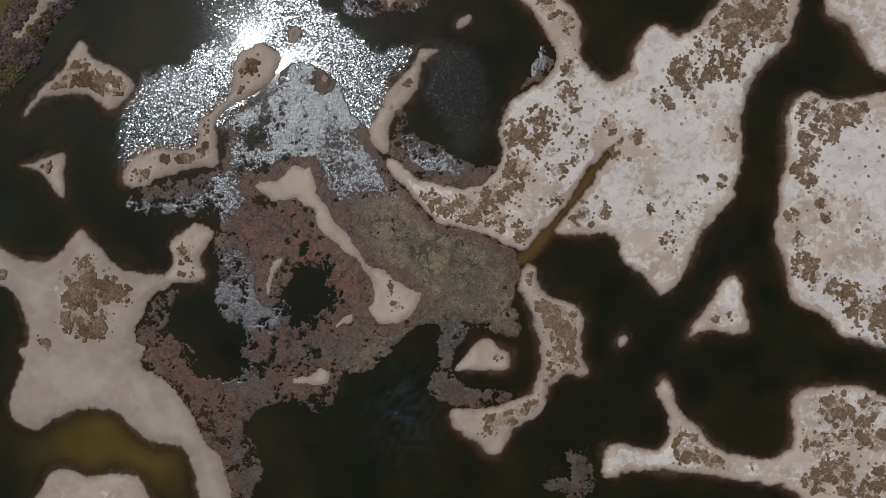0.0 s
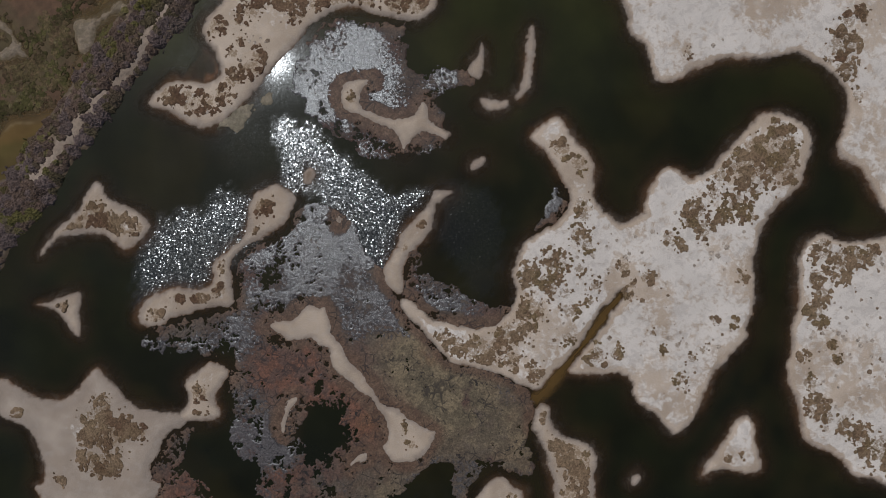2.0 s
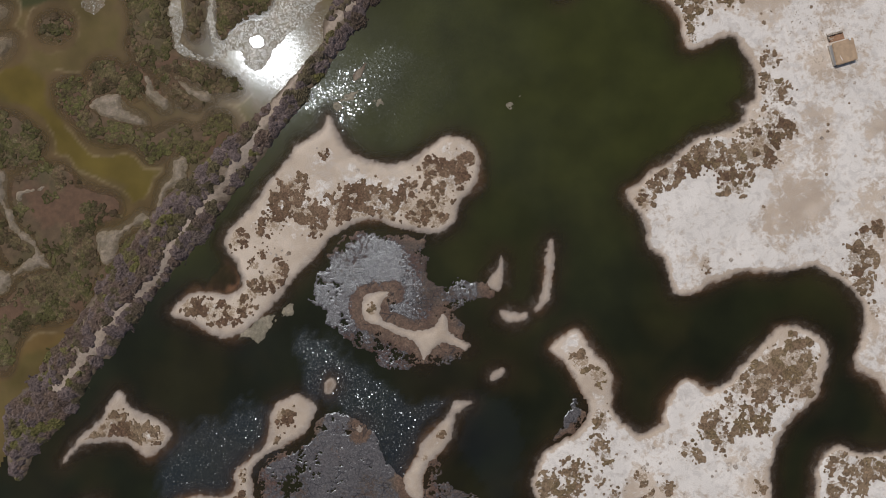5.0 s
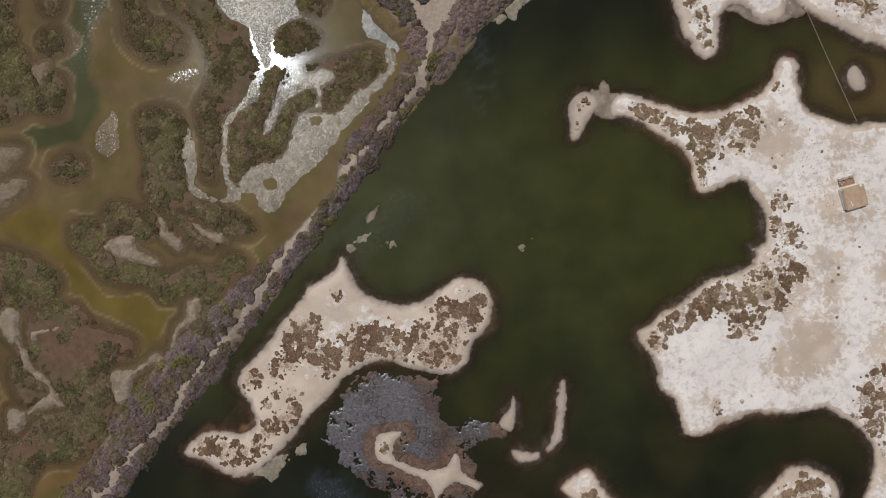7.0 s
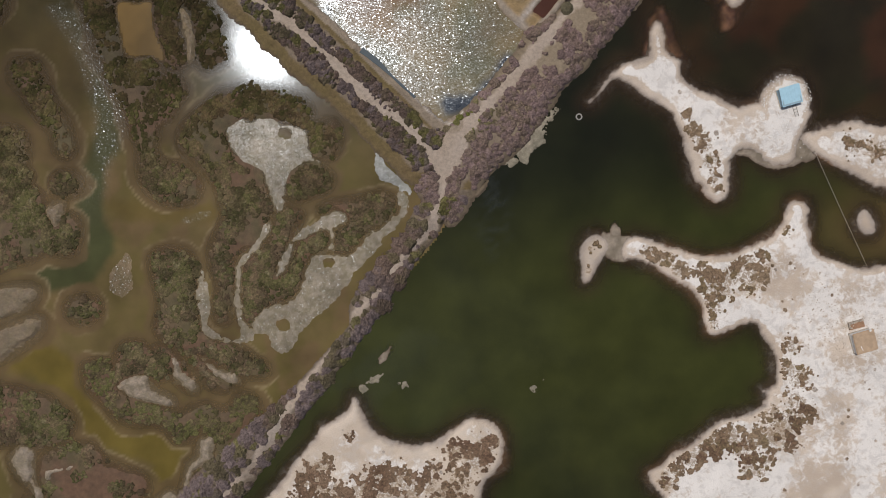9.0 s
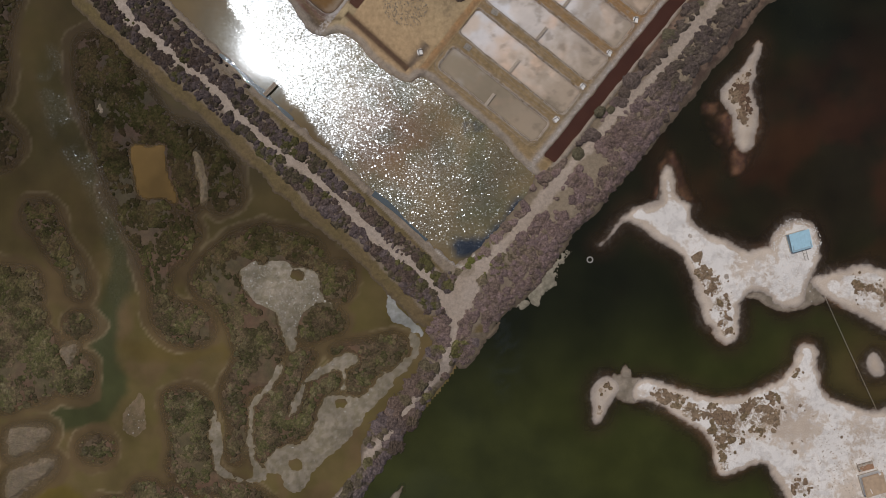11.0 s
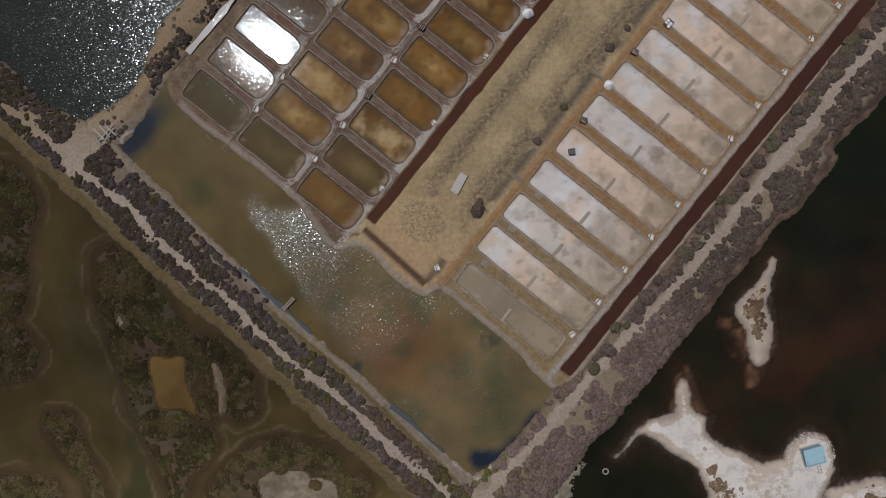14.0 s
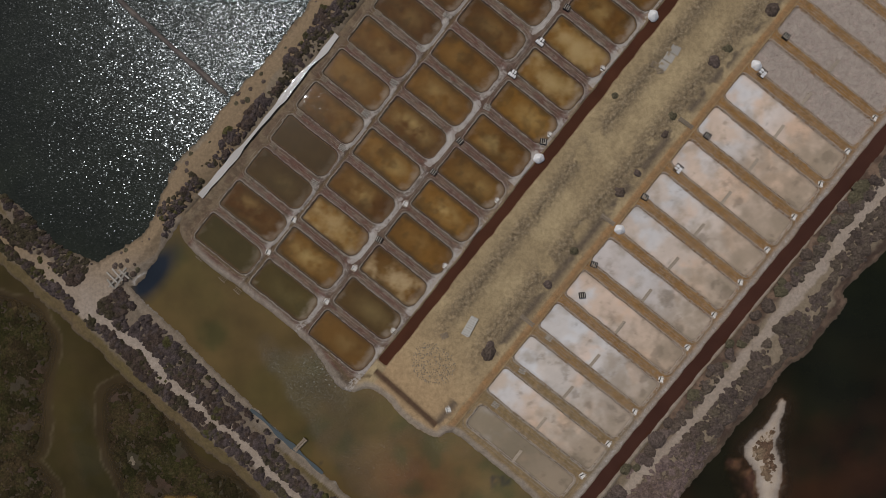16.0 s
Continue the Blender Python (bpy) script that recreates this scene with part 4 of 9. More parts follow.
SCRUB["dike_b"] = [(-26.5, 66.4, 2.4), (-23.4, 67.9, 2.6), (-20.4, 68.9, 2.6), (-17.4, 66.4, 2.4), (-21.4, 65.9, 2.4), (-14.4, 67.9, 2.2), (-11.4, 65.4, 2.6), (-8.4, 64.9, 2.0), (-8.4, 68.5, 2.6), (-6.4, 72.5, 2.6), (-4.4, 74.5, 2.2), (-9.4, 73.5, 2.0), (-2.4, 75.5, 1.4), (-13.4, 70.5, 1.4), (-28.4, 76.5, 0.8)]
SCRUB["sw_w"] = [(42.0, -37.6, 2.5), (44.5, -38.1, 2.2), (46.5, -40.1, 1.8), (40.4, -35.1, 1.0), (41.5, -39.6, 1.4), (53.5, -40.6, 0.8), (46.7, -14.9, 0.6), (49.2, -14.4, 0.5)]
SCRUB["sw_e"] = [(68.2, -30.4, 3.0), (71.3, -34.4, 3.5), (65.4, -37.5, 2.8), (68.4, -41.5, 3.0), (74.2, -30.4, 2.5), (75.3, -36.4, 2.5), (70.5, -44.5, 2.5), (64.5, -43.6, 2.2), (76.4, -42.5, 2.0), (74.4, -44.5, 2.5)]
SCRUB["finger"] = [(-7.7, 26.9, 0.9), (-10.7, 22.5, 1.0), (8.3, -21.5, 0.6)]
SCRUB["head"] = [(14.3, 109.8, 0.6), (14.1, 105.9, 0.7), (15.6, 110.6, 0.5)]
SCRUB["ring"] = [(-20.0, 48.7, 1.0)]
SCRUB["long_mid"] = [(39.0, 167.0, 0.9), (37.6, 164.5, 1.3), (37.1, 161.5, 1.2), (38.1, 158.6, 1.0)]
# beaten tracks along the dikes
TRACK = {}
TRACK["south_path"] = [(-76, 34.5), (-68.3, 43.4), (-64.7, 48.5), (-59.1, 53.1), (-56.9, 56.7), (-55, 60.7), (-51.4, 64.7), (-47.9, 68.8), (-43.8, 73.3), (-40.8, 78.8), (-36.7, 84.8), (-33.2, 90.2), (-29.7, 95.2), (-25.7, 99.6), (-21.8, 103.6), (-19.8, 107), (-16.8, 109.9), (-13.8, 113.4), (-12.2, 117.8), (-11.6, 121.2), (-12, 124.6)]
TRACK["east_path"] = [(-12, 124.6), (-8.1, 130.7), (-4, 135), (0.9, 139.8), (5.4, 145.5), (10.7, 151.8), (15.5, 157.5), (20.5, 162.8), (25.5, 168), (30.2, 173.7), (34.2, 179), (37.9, 183.5), (42.5, 189.5), (47.5, 195.2), (52.1, 201.5), (57, 206.8), (71.5, 224)]
TRACK["west_path"] = [(-12.3, 123.8), (-17.1, 130.6), (-23.1, 134.6), (-27, 138.6), (-33, 144.5), (-39, 149.5), (-44.9, 154), (-50.8, 159.4), (-54.8, 163.9), (-59.7, 167.4), (-63.7, 171.3), (-67.6, 174.8), (-71.1, 179.2), (-76, 182.9), (-79.8, 185.6), (-85.7, 191.6), (-91.7, 196), (-103.6, 204.5)]
TRACK["north_path"] = [(-81.7, 188.7), (-78.6, 192.7), (-72.4, 197.8), (-67.3, 204.8), (-63.2, 210.8), (-60.1, 213.8), (-57.1, 217.8), (-54.0, 223.8), (-50.0, 229.7), (-44.9, 234.6), (-40.9, 239.5), (-36.9, 245.4)]


# ---- arithmetic on the plan ----
def lattice(ix, iy, seed):
    h = ix.astype(np.int64) * 0x27D4EB2F + iy.astype(np.int64) * 0x165667B1 + (seed + 1) * 0x9E3779B1
    h = (h ^ (h >> 15)) & 0xFFFFFFFF
    h = (h * 0x2C1B3C6D) & 0xFFFFFFFF
    h = h ^ (h >> 12)
    h = (h * 0x297A2D39) & 0xFFFFFFFF
    return ((h ^ (h >> 15)) & 0xFFFFFF) / 0xFFFFFF


def vnoise(x, y, size, seed=0):
    """Smooth noise from 0 to 1 with lumps of that size in metres, on a lattice turned its own way for each seed."""
    ca, sa = math.cos(0.6 + 2.4 * seed), math.sin(0.6 + 2.4 * seed)
    x, y = np.asarray(x, float) / size, np.asarray(y, float) / size
    x, y = ca * x - sa * y + 3000.0, sa * x + ca * y + 3000.0
    ix, iy = np.floor(x), np.floor(y)
    fx, fy = x - ix, y - iy
    fx, fy = fx**3 * (10 - 15 * fx + 6 * fx * fx), fy**3 * (10 - 15 * fy + 6 * fy * fy)
    a, b = lattice(ix, iy, seed), lattice(ix + 1, iy, seed)
    c, d = lattice(ix, iy + 1, seed), lattice(ix + 1, iy + 1, seed)
    return (a * (1 - fx) + b * fx) * (1 - fy) + (c * (1 - fx) + d * fx) * fy


def fbm(x, y, size, seed=0, octaves=4):
    out, amp, total = 0.0, 1.0, 0.0
    for k in range(octaves):
        out = out + amp * vnoise(x + 17.3 * k, y - 9.1 * k, size / 2**k, seed + k)
        total += amp
        amp *= 0.55
    return out / total


def ramp(v, a, b):
    t = np.clip((v - a) / (b - a), 0, 1)
    return t * t * (3 - 2 * t)


def blend(a, b, f):
    f = np.asarray(f)[..., None]
    return np.asarray(a) * (1 - f) + np.asarray(b) * f


def smooth(points, closed=True, step=1.0):
    """A rounded line through the points of the plan."""
    p = np.array(points, float)
    out = []
    n = len(p)
    for k in range(n if closed else n - 1):
        if closed:
            a, b, c, d = p[k - 1], p[k], p[(k + 1) % n], p[(k + 2) % n]
        else:
            a, b, c, d = p[max(k - 1, 0)], p[k], p[k + 1], p[min(k + 2, n - 1)]
        m = max(2, int(np.linalg.norm(c - b) / step))
        for t in np.arange(m) / m:
            out.append(0.5 * (2 * b + (c - a) * t + (2 * a - 5 * b + 4 * c - d) * t**2 + (3 * b - a - 3 * c + d) * t**3))
    if not closed:
        out.append(p[-1])
    return np.array(out)


def line_distance(line, x, y, closed):
    best = np.full(x.shape, 1e9)
    ends = np.roll(line, -1, 0) if closed else line[1:]
    for (ax, ay), (bx, by) in zip(line, ends):
        dx, dy = bx - ax, by - ay
        t = np.clip(((x - ax) * dx + (y - ay) * dy) / (dx * dx + dy * dy + 1e-12), 0, 1)
        best = np.minimum(best, (x - ax - t * dx) ** 2 + (y - ay - t * dy) ** 2)
    return np.sqrt(best)


def inside(outline, x, y):
    """Distance in metres from the outline, positive inside it."""
    odd = np.zeros(x.shape, bool)
    for (ax, ay), (bx, by) in zip(outline, np.roll(outline, -1, 0)):
        if ay != by:
            odd ^= ((ay > y) != (by > y)) & (x < (bx - ax) * (y - ay) / (by - ay) + ax)
    return np.where(odd, 1.0, -1.0) * line_distance(outline, x, y, True)


OUTLINE = {name: smooth(points) for name, points in PLAN.items()}


def depth_in(names, x, y, reach=8.0):
    """The largest distance inside any of the named outlines; -reach beyond them."""
    best = np.full(x.shape, -reach)
    for name in names:
        o = OUTLINE[name]
        lo, hi = o.min(0) - reach, o.max(0) + reach
        near = (x > lo[0]) & (x < hi[0]) & (y > lo[1]) & (y < hi[1])
        if near.any():
            best[near] = np.maximum(best[near], inside(o, x[near], y[near]))
    return best


def soft_depth(names, x, y, res, reach=3.0):
    """As depth_in, for outlines that adjoin: the union's depth, from its blurred mask, up to the reach."""
    mask = (depth_in(names, x, y, 1.0) > 0).astype(float)
    for name in names:
        mask[abs(depth_in([name], x, y, 1.0)) < 0.3] = np.maximum(mask[abs(depth_in([name], x, y, 1.0)) < 0.3], 0.5)
    k = max(1, int(reach / res / 2))
    for _ in range(2):
        for axis in (0, 1):
            pad = np.pad(mask, [(k + 1, k) if a == axis else (0, 0) for a in (0, 1)], mode="edge").cumsum(axis)
            hi = np.take(pad, range(2 * k + 1, pad.shape[axis]), axis)
            mask = (hi - np.take(pad, range(pad.shape[axis] - 2 * k - 1), axis)) / (2 * k + 1)
    return (mask - 0.5) * 1.6 * reach


def track_distance(name, x, y):
    return line_distance(smooth(TRACK[name], False, 2.0), x, y, False)


def in_scrub(x, y, names=None):
    """How thickly low scrub covers the place, 0 to 1."""
    best = np.zeros(x.shape)
    for name in names or SCRUB:
        for bx, by, r in SCRUB[name]:
            near = (abs(x - bx) < 2 * r) & (abs(y - by) < 2 * r)
            if near.any():
                d = np.hypot(x[near] - bx, y[near] - by) / r
                best[near] = np.maximum(best[near], ramp(1.25 - d, 0, 0.6))
    return best


# ---- materials ----
def nodes_of(name):
    m = bpy.data.materials.new(name)
    m.use_nodes = True
    return m, m.node_tree.nodes, m.node_tree.links, m.node_tree.nodes["Principled BSDF"]


def earth(name, grain=3.0, contrast=0.35, bump=0.4, rough=0.9, fine=22.0, spec=0.25):
    """A soil, crust or painted surface: its own colour from the mesh, broken by grain at two scales."""
    m, n, l, b = nodes_of(name)
    attr = n.new("ShaderNodeVertexColor")
    attr.layer_name = "albedo"
    co = n.new("ShaderNodeNewGeometry")
    big, small = n.new("ShaderNodeTexNoise"), n.new("ShaderNodeTexNoise")
    for tex, size in ((big, grain), (small, fine)):
        l.new(co.outputs["Position"], tex.inputs["Vector"])
        tex.inputs["Scale"].default_value = size
        tex.inputs["Detail"].default_value = 5
        tex.inputs["Roughness"].default_value = 0.65
    both = n.new("ShaderNodeMath")
    both.operation = "MULTIPLY_ADD"
    l.new(big.outputs["Fac"], both.inputs[0])
    both.inputs[1].default_value = 1.4
    l.new(small.outputs["Fac"], both.inputs[2])
    scale = n.new("ShaderNodeMapRange")
    l.new(both.outputs[0], scale.inputs["Value"])
    scale.inputs["From Min"].default_value, scale.inputs["From Max"].default_value = 0.7, 1.7
    scale.inputs["To Min"].default_value, scale.inputs["To Max"].default_value = 1 - contrast, 1 + contrast
    mul = n.new("ShaderNodeVectorMath")
    mul.operation = "SCALE"
    l.new(attr.outputs["Color"], mul.inputs[0])
    l.new(scale.outputs[0], mul.inputs["Scale"])
    colour = mul.outputs[0]
    l.new(colour, b.inputs["Base Color"])
    bp = n.new("ShaderNodeBump")
    bp.inputs["Strength"].default_value = bump
    bp.inputs["Distance"].default_value = 0.15
    l.new(both.outputs[0], bp.inputs["Height"])
    l.new(bp.outputs[0], b.inputs["Normal"])
    b.inputs["Roughness"].default_value = rough
    b.inputs["Specular IOR Level"].default_value = spec
    return m


class Graph:
    """Builds the node chains of the layered ground materials."""

    def __init__(self, name):
        self.m, self.n, self.l, self.b = nodes_of(name)
        self.place = self.n.new("ShaderNodeNewGeometry").outputs["Position"]

    def attr(self, name):
        a = self.n.new("ShaderNodeAttribute")
        a.attribute_name = name
        return a.outputs["Color"] if name == "albedo" else a.outputs["Fac"]

    def noise(self, scale, detail=6.0, rough=0.6, warp=0.0, shift=0.0):
        t = self.n.new("ShaderNodeTexNoise")
        move = self.n.new("ShaderNodeVectorMath")
        move.operation = "ADD"
        self.l.new(self.place, move.inputs[0])
        move.inputs[1].default_value = (shift, -shift, 0.37 * shift)
        self.l.new(move.outputs[0], t.inputs["Vector"])
        t.inputs["Scale"].default_value, t.inputs["Detail"].default_value = scale, detail
        t.inputs["Roughness"].default_value, t.inputs["Distortion"].default_value = rough, warp
        return t.outputs["Fac"]

    def maths(self, op, a, b):
        k = self.n.new("ShaderNodeMath")
        k.operation = op
        for slot, v in zip(k.inputs, (a, b)):
            if isinstance(v, (int, float)):
                slot.default_value = v
            else:
                self.l.new(v, slot)
        return k.outputs[0]

    def step(self, v, a, b, low=0.0, high=1.0):
        r = self.n.new("ShaderNodeMapRange")
        r.interpolation_type = "SMOOTHSTEP"
        self.l.new(v, r.inputs["Value"])
        for key, x in (("From Min", a), ("From Max", b), ("To Min", low), ("To Max", high)):
            r.inputs[key].default_value = x
        return r.outputs[0]

    def mix(self, f, a, b):
        k = self.n.new("ShaderNodeMix")
        k.data_type = "RGBA"
        self.l.new(f, k.inputs["Factor"])
        for slot, v in ((k.inputs[6], a), (k.inputs[7], b)):
            if isinstance(v, tuple):
                slot.default_value = (*v, 1)
            else:
                self.l.new(v, slot)
        return k.outputs[2]

    def scale(self, colour, f):
        k = self.n.new("ShaderNodeVectorMath")
        k.operation = "SCALE"
        self.l.new(colour, k.inputs[0])
        self.l.new(f, k.inputs["Scale"])
        return k.outputs[0]

    def finish(self, colour, height, bump, rough, spec, tint=None):
        self.l.new(colour, self.b.inputs["Base Color"])
        bp = self.n.new("ShaderNodeBump")
        bp.inputs["Strength"].default_value, bp.inputs["Distance"].default_value = bump, 0.15
        self.l.new(height, bp.inputs["Height"])
        self.l.new(bp.outputs[0], self.b.inputs["Normal"])
        for key, v in (("Roughness", rough), ("Specular IOR Level", spec)):
            if isinstance(v, float):
                self.b.inputs[key].default_value = v
            else:
                self.l.new(v, self.b.inputs[key])
        if tint:
            self.b.inputs["Specular Tint"].default_value = (*tint, 1)
        return self.m


def salt_crust(name):
    """Sand under a crust of salt: white where the salt lies thick (salt), crumbs of dead plants where scrub grows (litter)."""
    g = Graph(name)
    lumps, crumbs = g.noise(0.85, 9, 0.66, 0.4), g.noise(5.5, 5, 0.7)
    white = g.step(g.maths("ADD", g.attr("salt"), g.maths("MULTIPLY", g.maths("SUBTRACT", lumps, 0.5), 2.2)), 0.25, 0.70)
    c = g.mix(g.maths("MULTIPLY", white, 0.86), g.attr("albedo"), (0.69, 0.665, 0.62))
    # thin grey skins and tan scars in the crust
    skins = g.step(g.noise(0.55, 9, 0.68, 0.6, 40), 0.50, 0.60)
    c = g.mix(g.maths("MULTIPLY", skins, g.step(g.attr("salt"), 0.0, 0.6, 0.15, 0.50)), c, (0.47, 0.440, 0.405))
    scars = g.step(g.maths("ADD", g.noise(0.9, 7, 0.7, 0.3, 80), g.maths("MULTIPLY", g.maths("SUBTRACT", crumbs, 0.5), 0.25)), 0.575, 0.64)
    c = g.mix(g.maths("MULTIPLY", scars, g.step(g.attr("salt"), -0.3, 0.5, 0.10, 0.50)), c, (0.42, 0.352, 0.275))
    # litter among the bushes
    dirt = g.step(g.maths("ADD", g.maths("MULTIPLY", g.attr("litter"), 0.30), g.noise(2.3, 7, 0.75, 0.2, 15)), 0.74, 0.82)
    c = g.mix(g.maths("MULTIPLY", dirt, 0.75), c, (0.225, 0.158, 0.090))
    flecks = g.step(g.noise(3.2, 4, 0.75, 0.0, 60), 0.66, 0.72)
    c = g.mix(g.maths("MULTIPLY", flecks, g.step(g.attr("salt"), -0.5, 0.3, 0.0, 0.32)), c, (0.24, 0.19, 0.14))
    c = g.scale(c, g.maths("ADD", g.step(crumbs, 0.25, 0.75, 0.86, 1.12), g.step(g.noise(0.16, 3, 0.5, 0, 9), 0.3, 0.7, -0.06, 0.06)))
    return g.finish(c, g.maths("ADD", g.maths("MULTIPLY", lumps, 0.8), crumbs), 0.55, 0.9, 0.25)


def works_soil(name):
    """Trodden earth with crumbs; broken stones and clods where it is stony."""
    g = Graph(name)
    lumps, crumbs, clods = g.noise(1.3, 8, 0.68, 0.3), g.noise(6.5, 5, 0.72), g.noise(2.4, 7, 0.75, 0.6, 25)
    c = g.scale(g.attr("albedo"), g.maths("MULTIPLY", g.step(lumps, 0.3, 0.7, 0.82, 1.18), g.step(crumbs, 0.3, 0.7, 0.84, 1.16)))
    stony = g.attr("stony")
    c = g.mix(g.maths("MULTIPLY", stony, g.step(clods, 0.48, 0.60, 0.0, 0.6)), c, (0.115, 0.088, 0.058))
    c = g.mix(g.maths("MULTIPLY", stony, g.step(clods, 0.40, 0.46, 0.55, 0.0)), c, (0.36, 0.30, 0.215))
    pale = g.step(g.maths("ADD", g.noise(1.9, 8, 0.74, 0.4, 70), g.maths("MULTIPLY", g.attr("crystal"), 0.35)), 0.66, 0.74)
    c = g.mix(g.maths("MULTIPLY", pale, 0.6), c, (0.46, 0.425, 0.385))
    # lips round the pans: a dark line at the foot, a pale crumbled edge, a second thinner one
    rim = g.maths("ADD", g.attr("rim"), g.maths("MULTIPLY", g.maths("SUBTRACT", g.noise(1.6, 6, 0.7, 0.2, 44), 0.5), 0.34))
    broken = g.step(g.noise(0.9, 6, 0.7, 0.3, 90), 0.36, 0.50)
    foot = g.maths("MULTIPLY", g.step(rim, -0.06, 0.0), g.step(rim, 0.08, 0.14, 1.0, 0.0))
    lip = g.maths("MULTIPLY", g.maths("MULTIPLY", g.step(rim, 0.12, 0.17), g.step(rim, 0.27, 0.34, 1.0, 0.0)), broken)
    second = g.maths("MULTIPLY", g.maths("MULTIPLY", g.step(rim, 0.70, 0.74), g.step(rim, 0.80, 0.86, 1.0, 0.0)), g.step(g.noise(0.7, 6, 0.7, 0.3, 95), 0.44, 0.54))
    c = g.mix(g.maths("MULTIPLY", foot, 0.5), c, (0.048, 0.036, 0.026))
    c = g.mix(g.maths("MULTIPLY", lip, 0.62), c, (0.37, 0.325, 0.27))
    c = g.mix(g.maths("MULTIPLY", second, 0.45), c, (0.30, 0.255, 0.20))
    return g.finish(c, g.maths("ADD", g.maths("ADD", crumbs, lip), g.maths("MULTIPLY", g.maths("MULTIPLY", clods, stony), 3.0)), 0.7, 0.9, 0.25)


def algae_skin(name):
    """Mat of drying algae: torn grey flakes (flake) over darker felt (albedo), with wet black gaps between."""
    g = Graph(name)
    tear, grit = g.noise(1.5, 9, 0.72, 0.5), g.noise(7.0, 4, 0.7)
    torn = g.maths("ADD", tear, g.maths("MULTIPLY", g.maths("SUBTRACT", grit, 0.5), 0.35))
    cover = g.maths("ADD", torn, g.maths("MULTIPLY", g.maths("SUBTRACT", g.attr("flake"), 0.5), 0.55))
    flake = g.step(cover, 0.50, 0.56)
    c = g.mix(g.maths("MULTIPLY", flake, 0.9), g.attr("albedo"), (0.088, 0.080, 0.076))
    hide = g.step(g.noise(3.0, 6, 0.7, 0.3, 30), 0.35, 0.68, 0.62, 1.35)
    c = g.scale(c, g.maths("MULTIPLY", hide, g.step(grit, 0.3, 0.7, 0.80, 1.2)))
    gaps = g.step(g.maths("ADD", g.noise(1.1, 8, 0.74, 0.3, 55), g.maths("MULTIPLY", g.noise(0.21, 3, 0.5, 0, 21), 0.5)), 0.87, 0.92)
    cell = g.n.new("ShaderNodeTexVoronoi")
    cell.feature = "DISTANCE_TO_EDGE"
    cell.inputs["Scale"].default_value = 0.55
    g.l.new(g.place, cell.inputs["Vector"])
    seams = g.maths("MULTIPLY", g.step(g.maths("ADD", cell.outputs["Distance"], g.maths("MULTIPLY", torn, 0.12)), 0.085, 0.115, 1.0, 0.0), g.step(g.noise(0.3, 4, 0.6, 0, 33), 0.5, 0.58))
    dark = g.maths("MAXIMUM", gaps, g.maths("MULTIPLY", seams, 0.7))
    c = g.mix(dark, c, (0.022, 0.017, 0.015))
    rough = g.maths("ADD", g.step(flake, 0.0, 1.0, 0.52, 0.215), g.maths("MULTIPLY", grit, 0.06))
    return g.finish(c, g.maths("ADD", g.maths("MULTIPLY", torn, 1.3), flake), 0.45, rough, g.step(flake, 0.0, 1.0, 0.30, 1.0), (0.80, 0.92, 1.0))


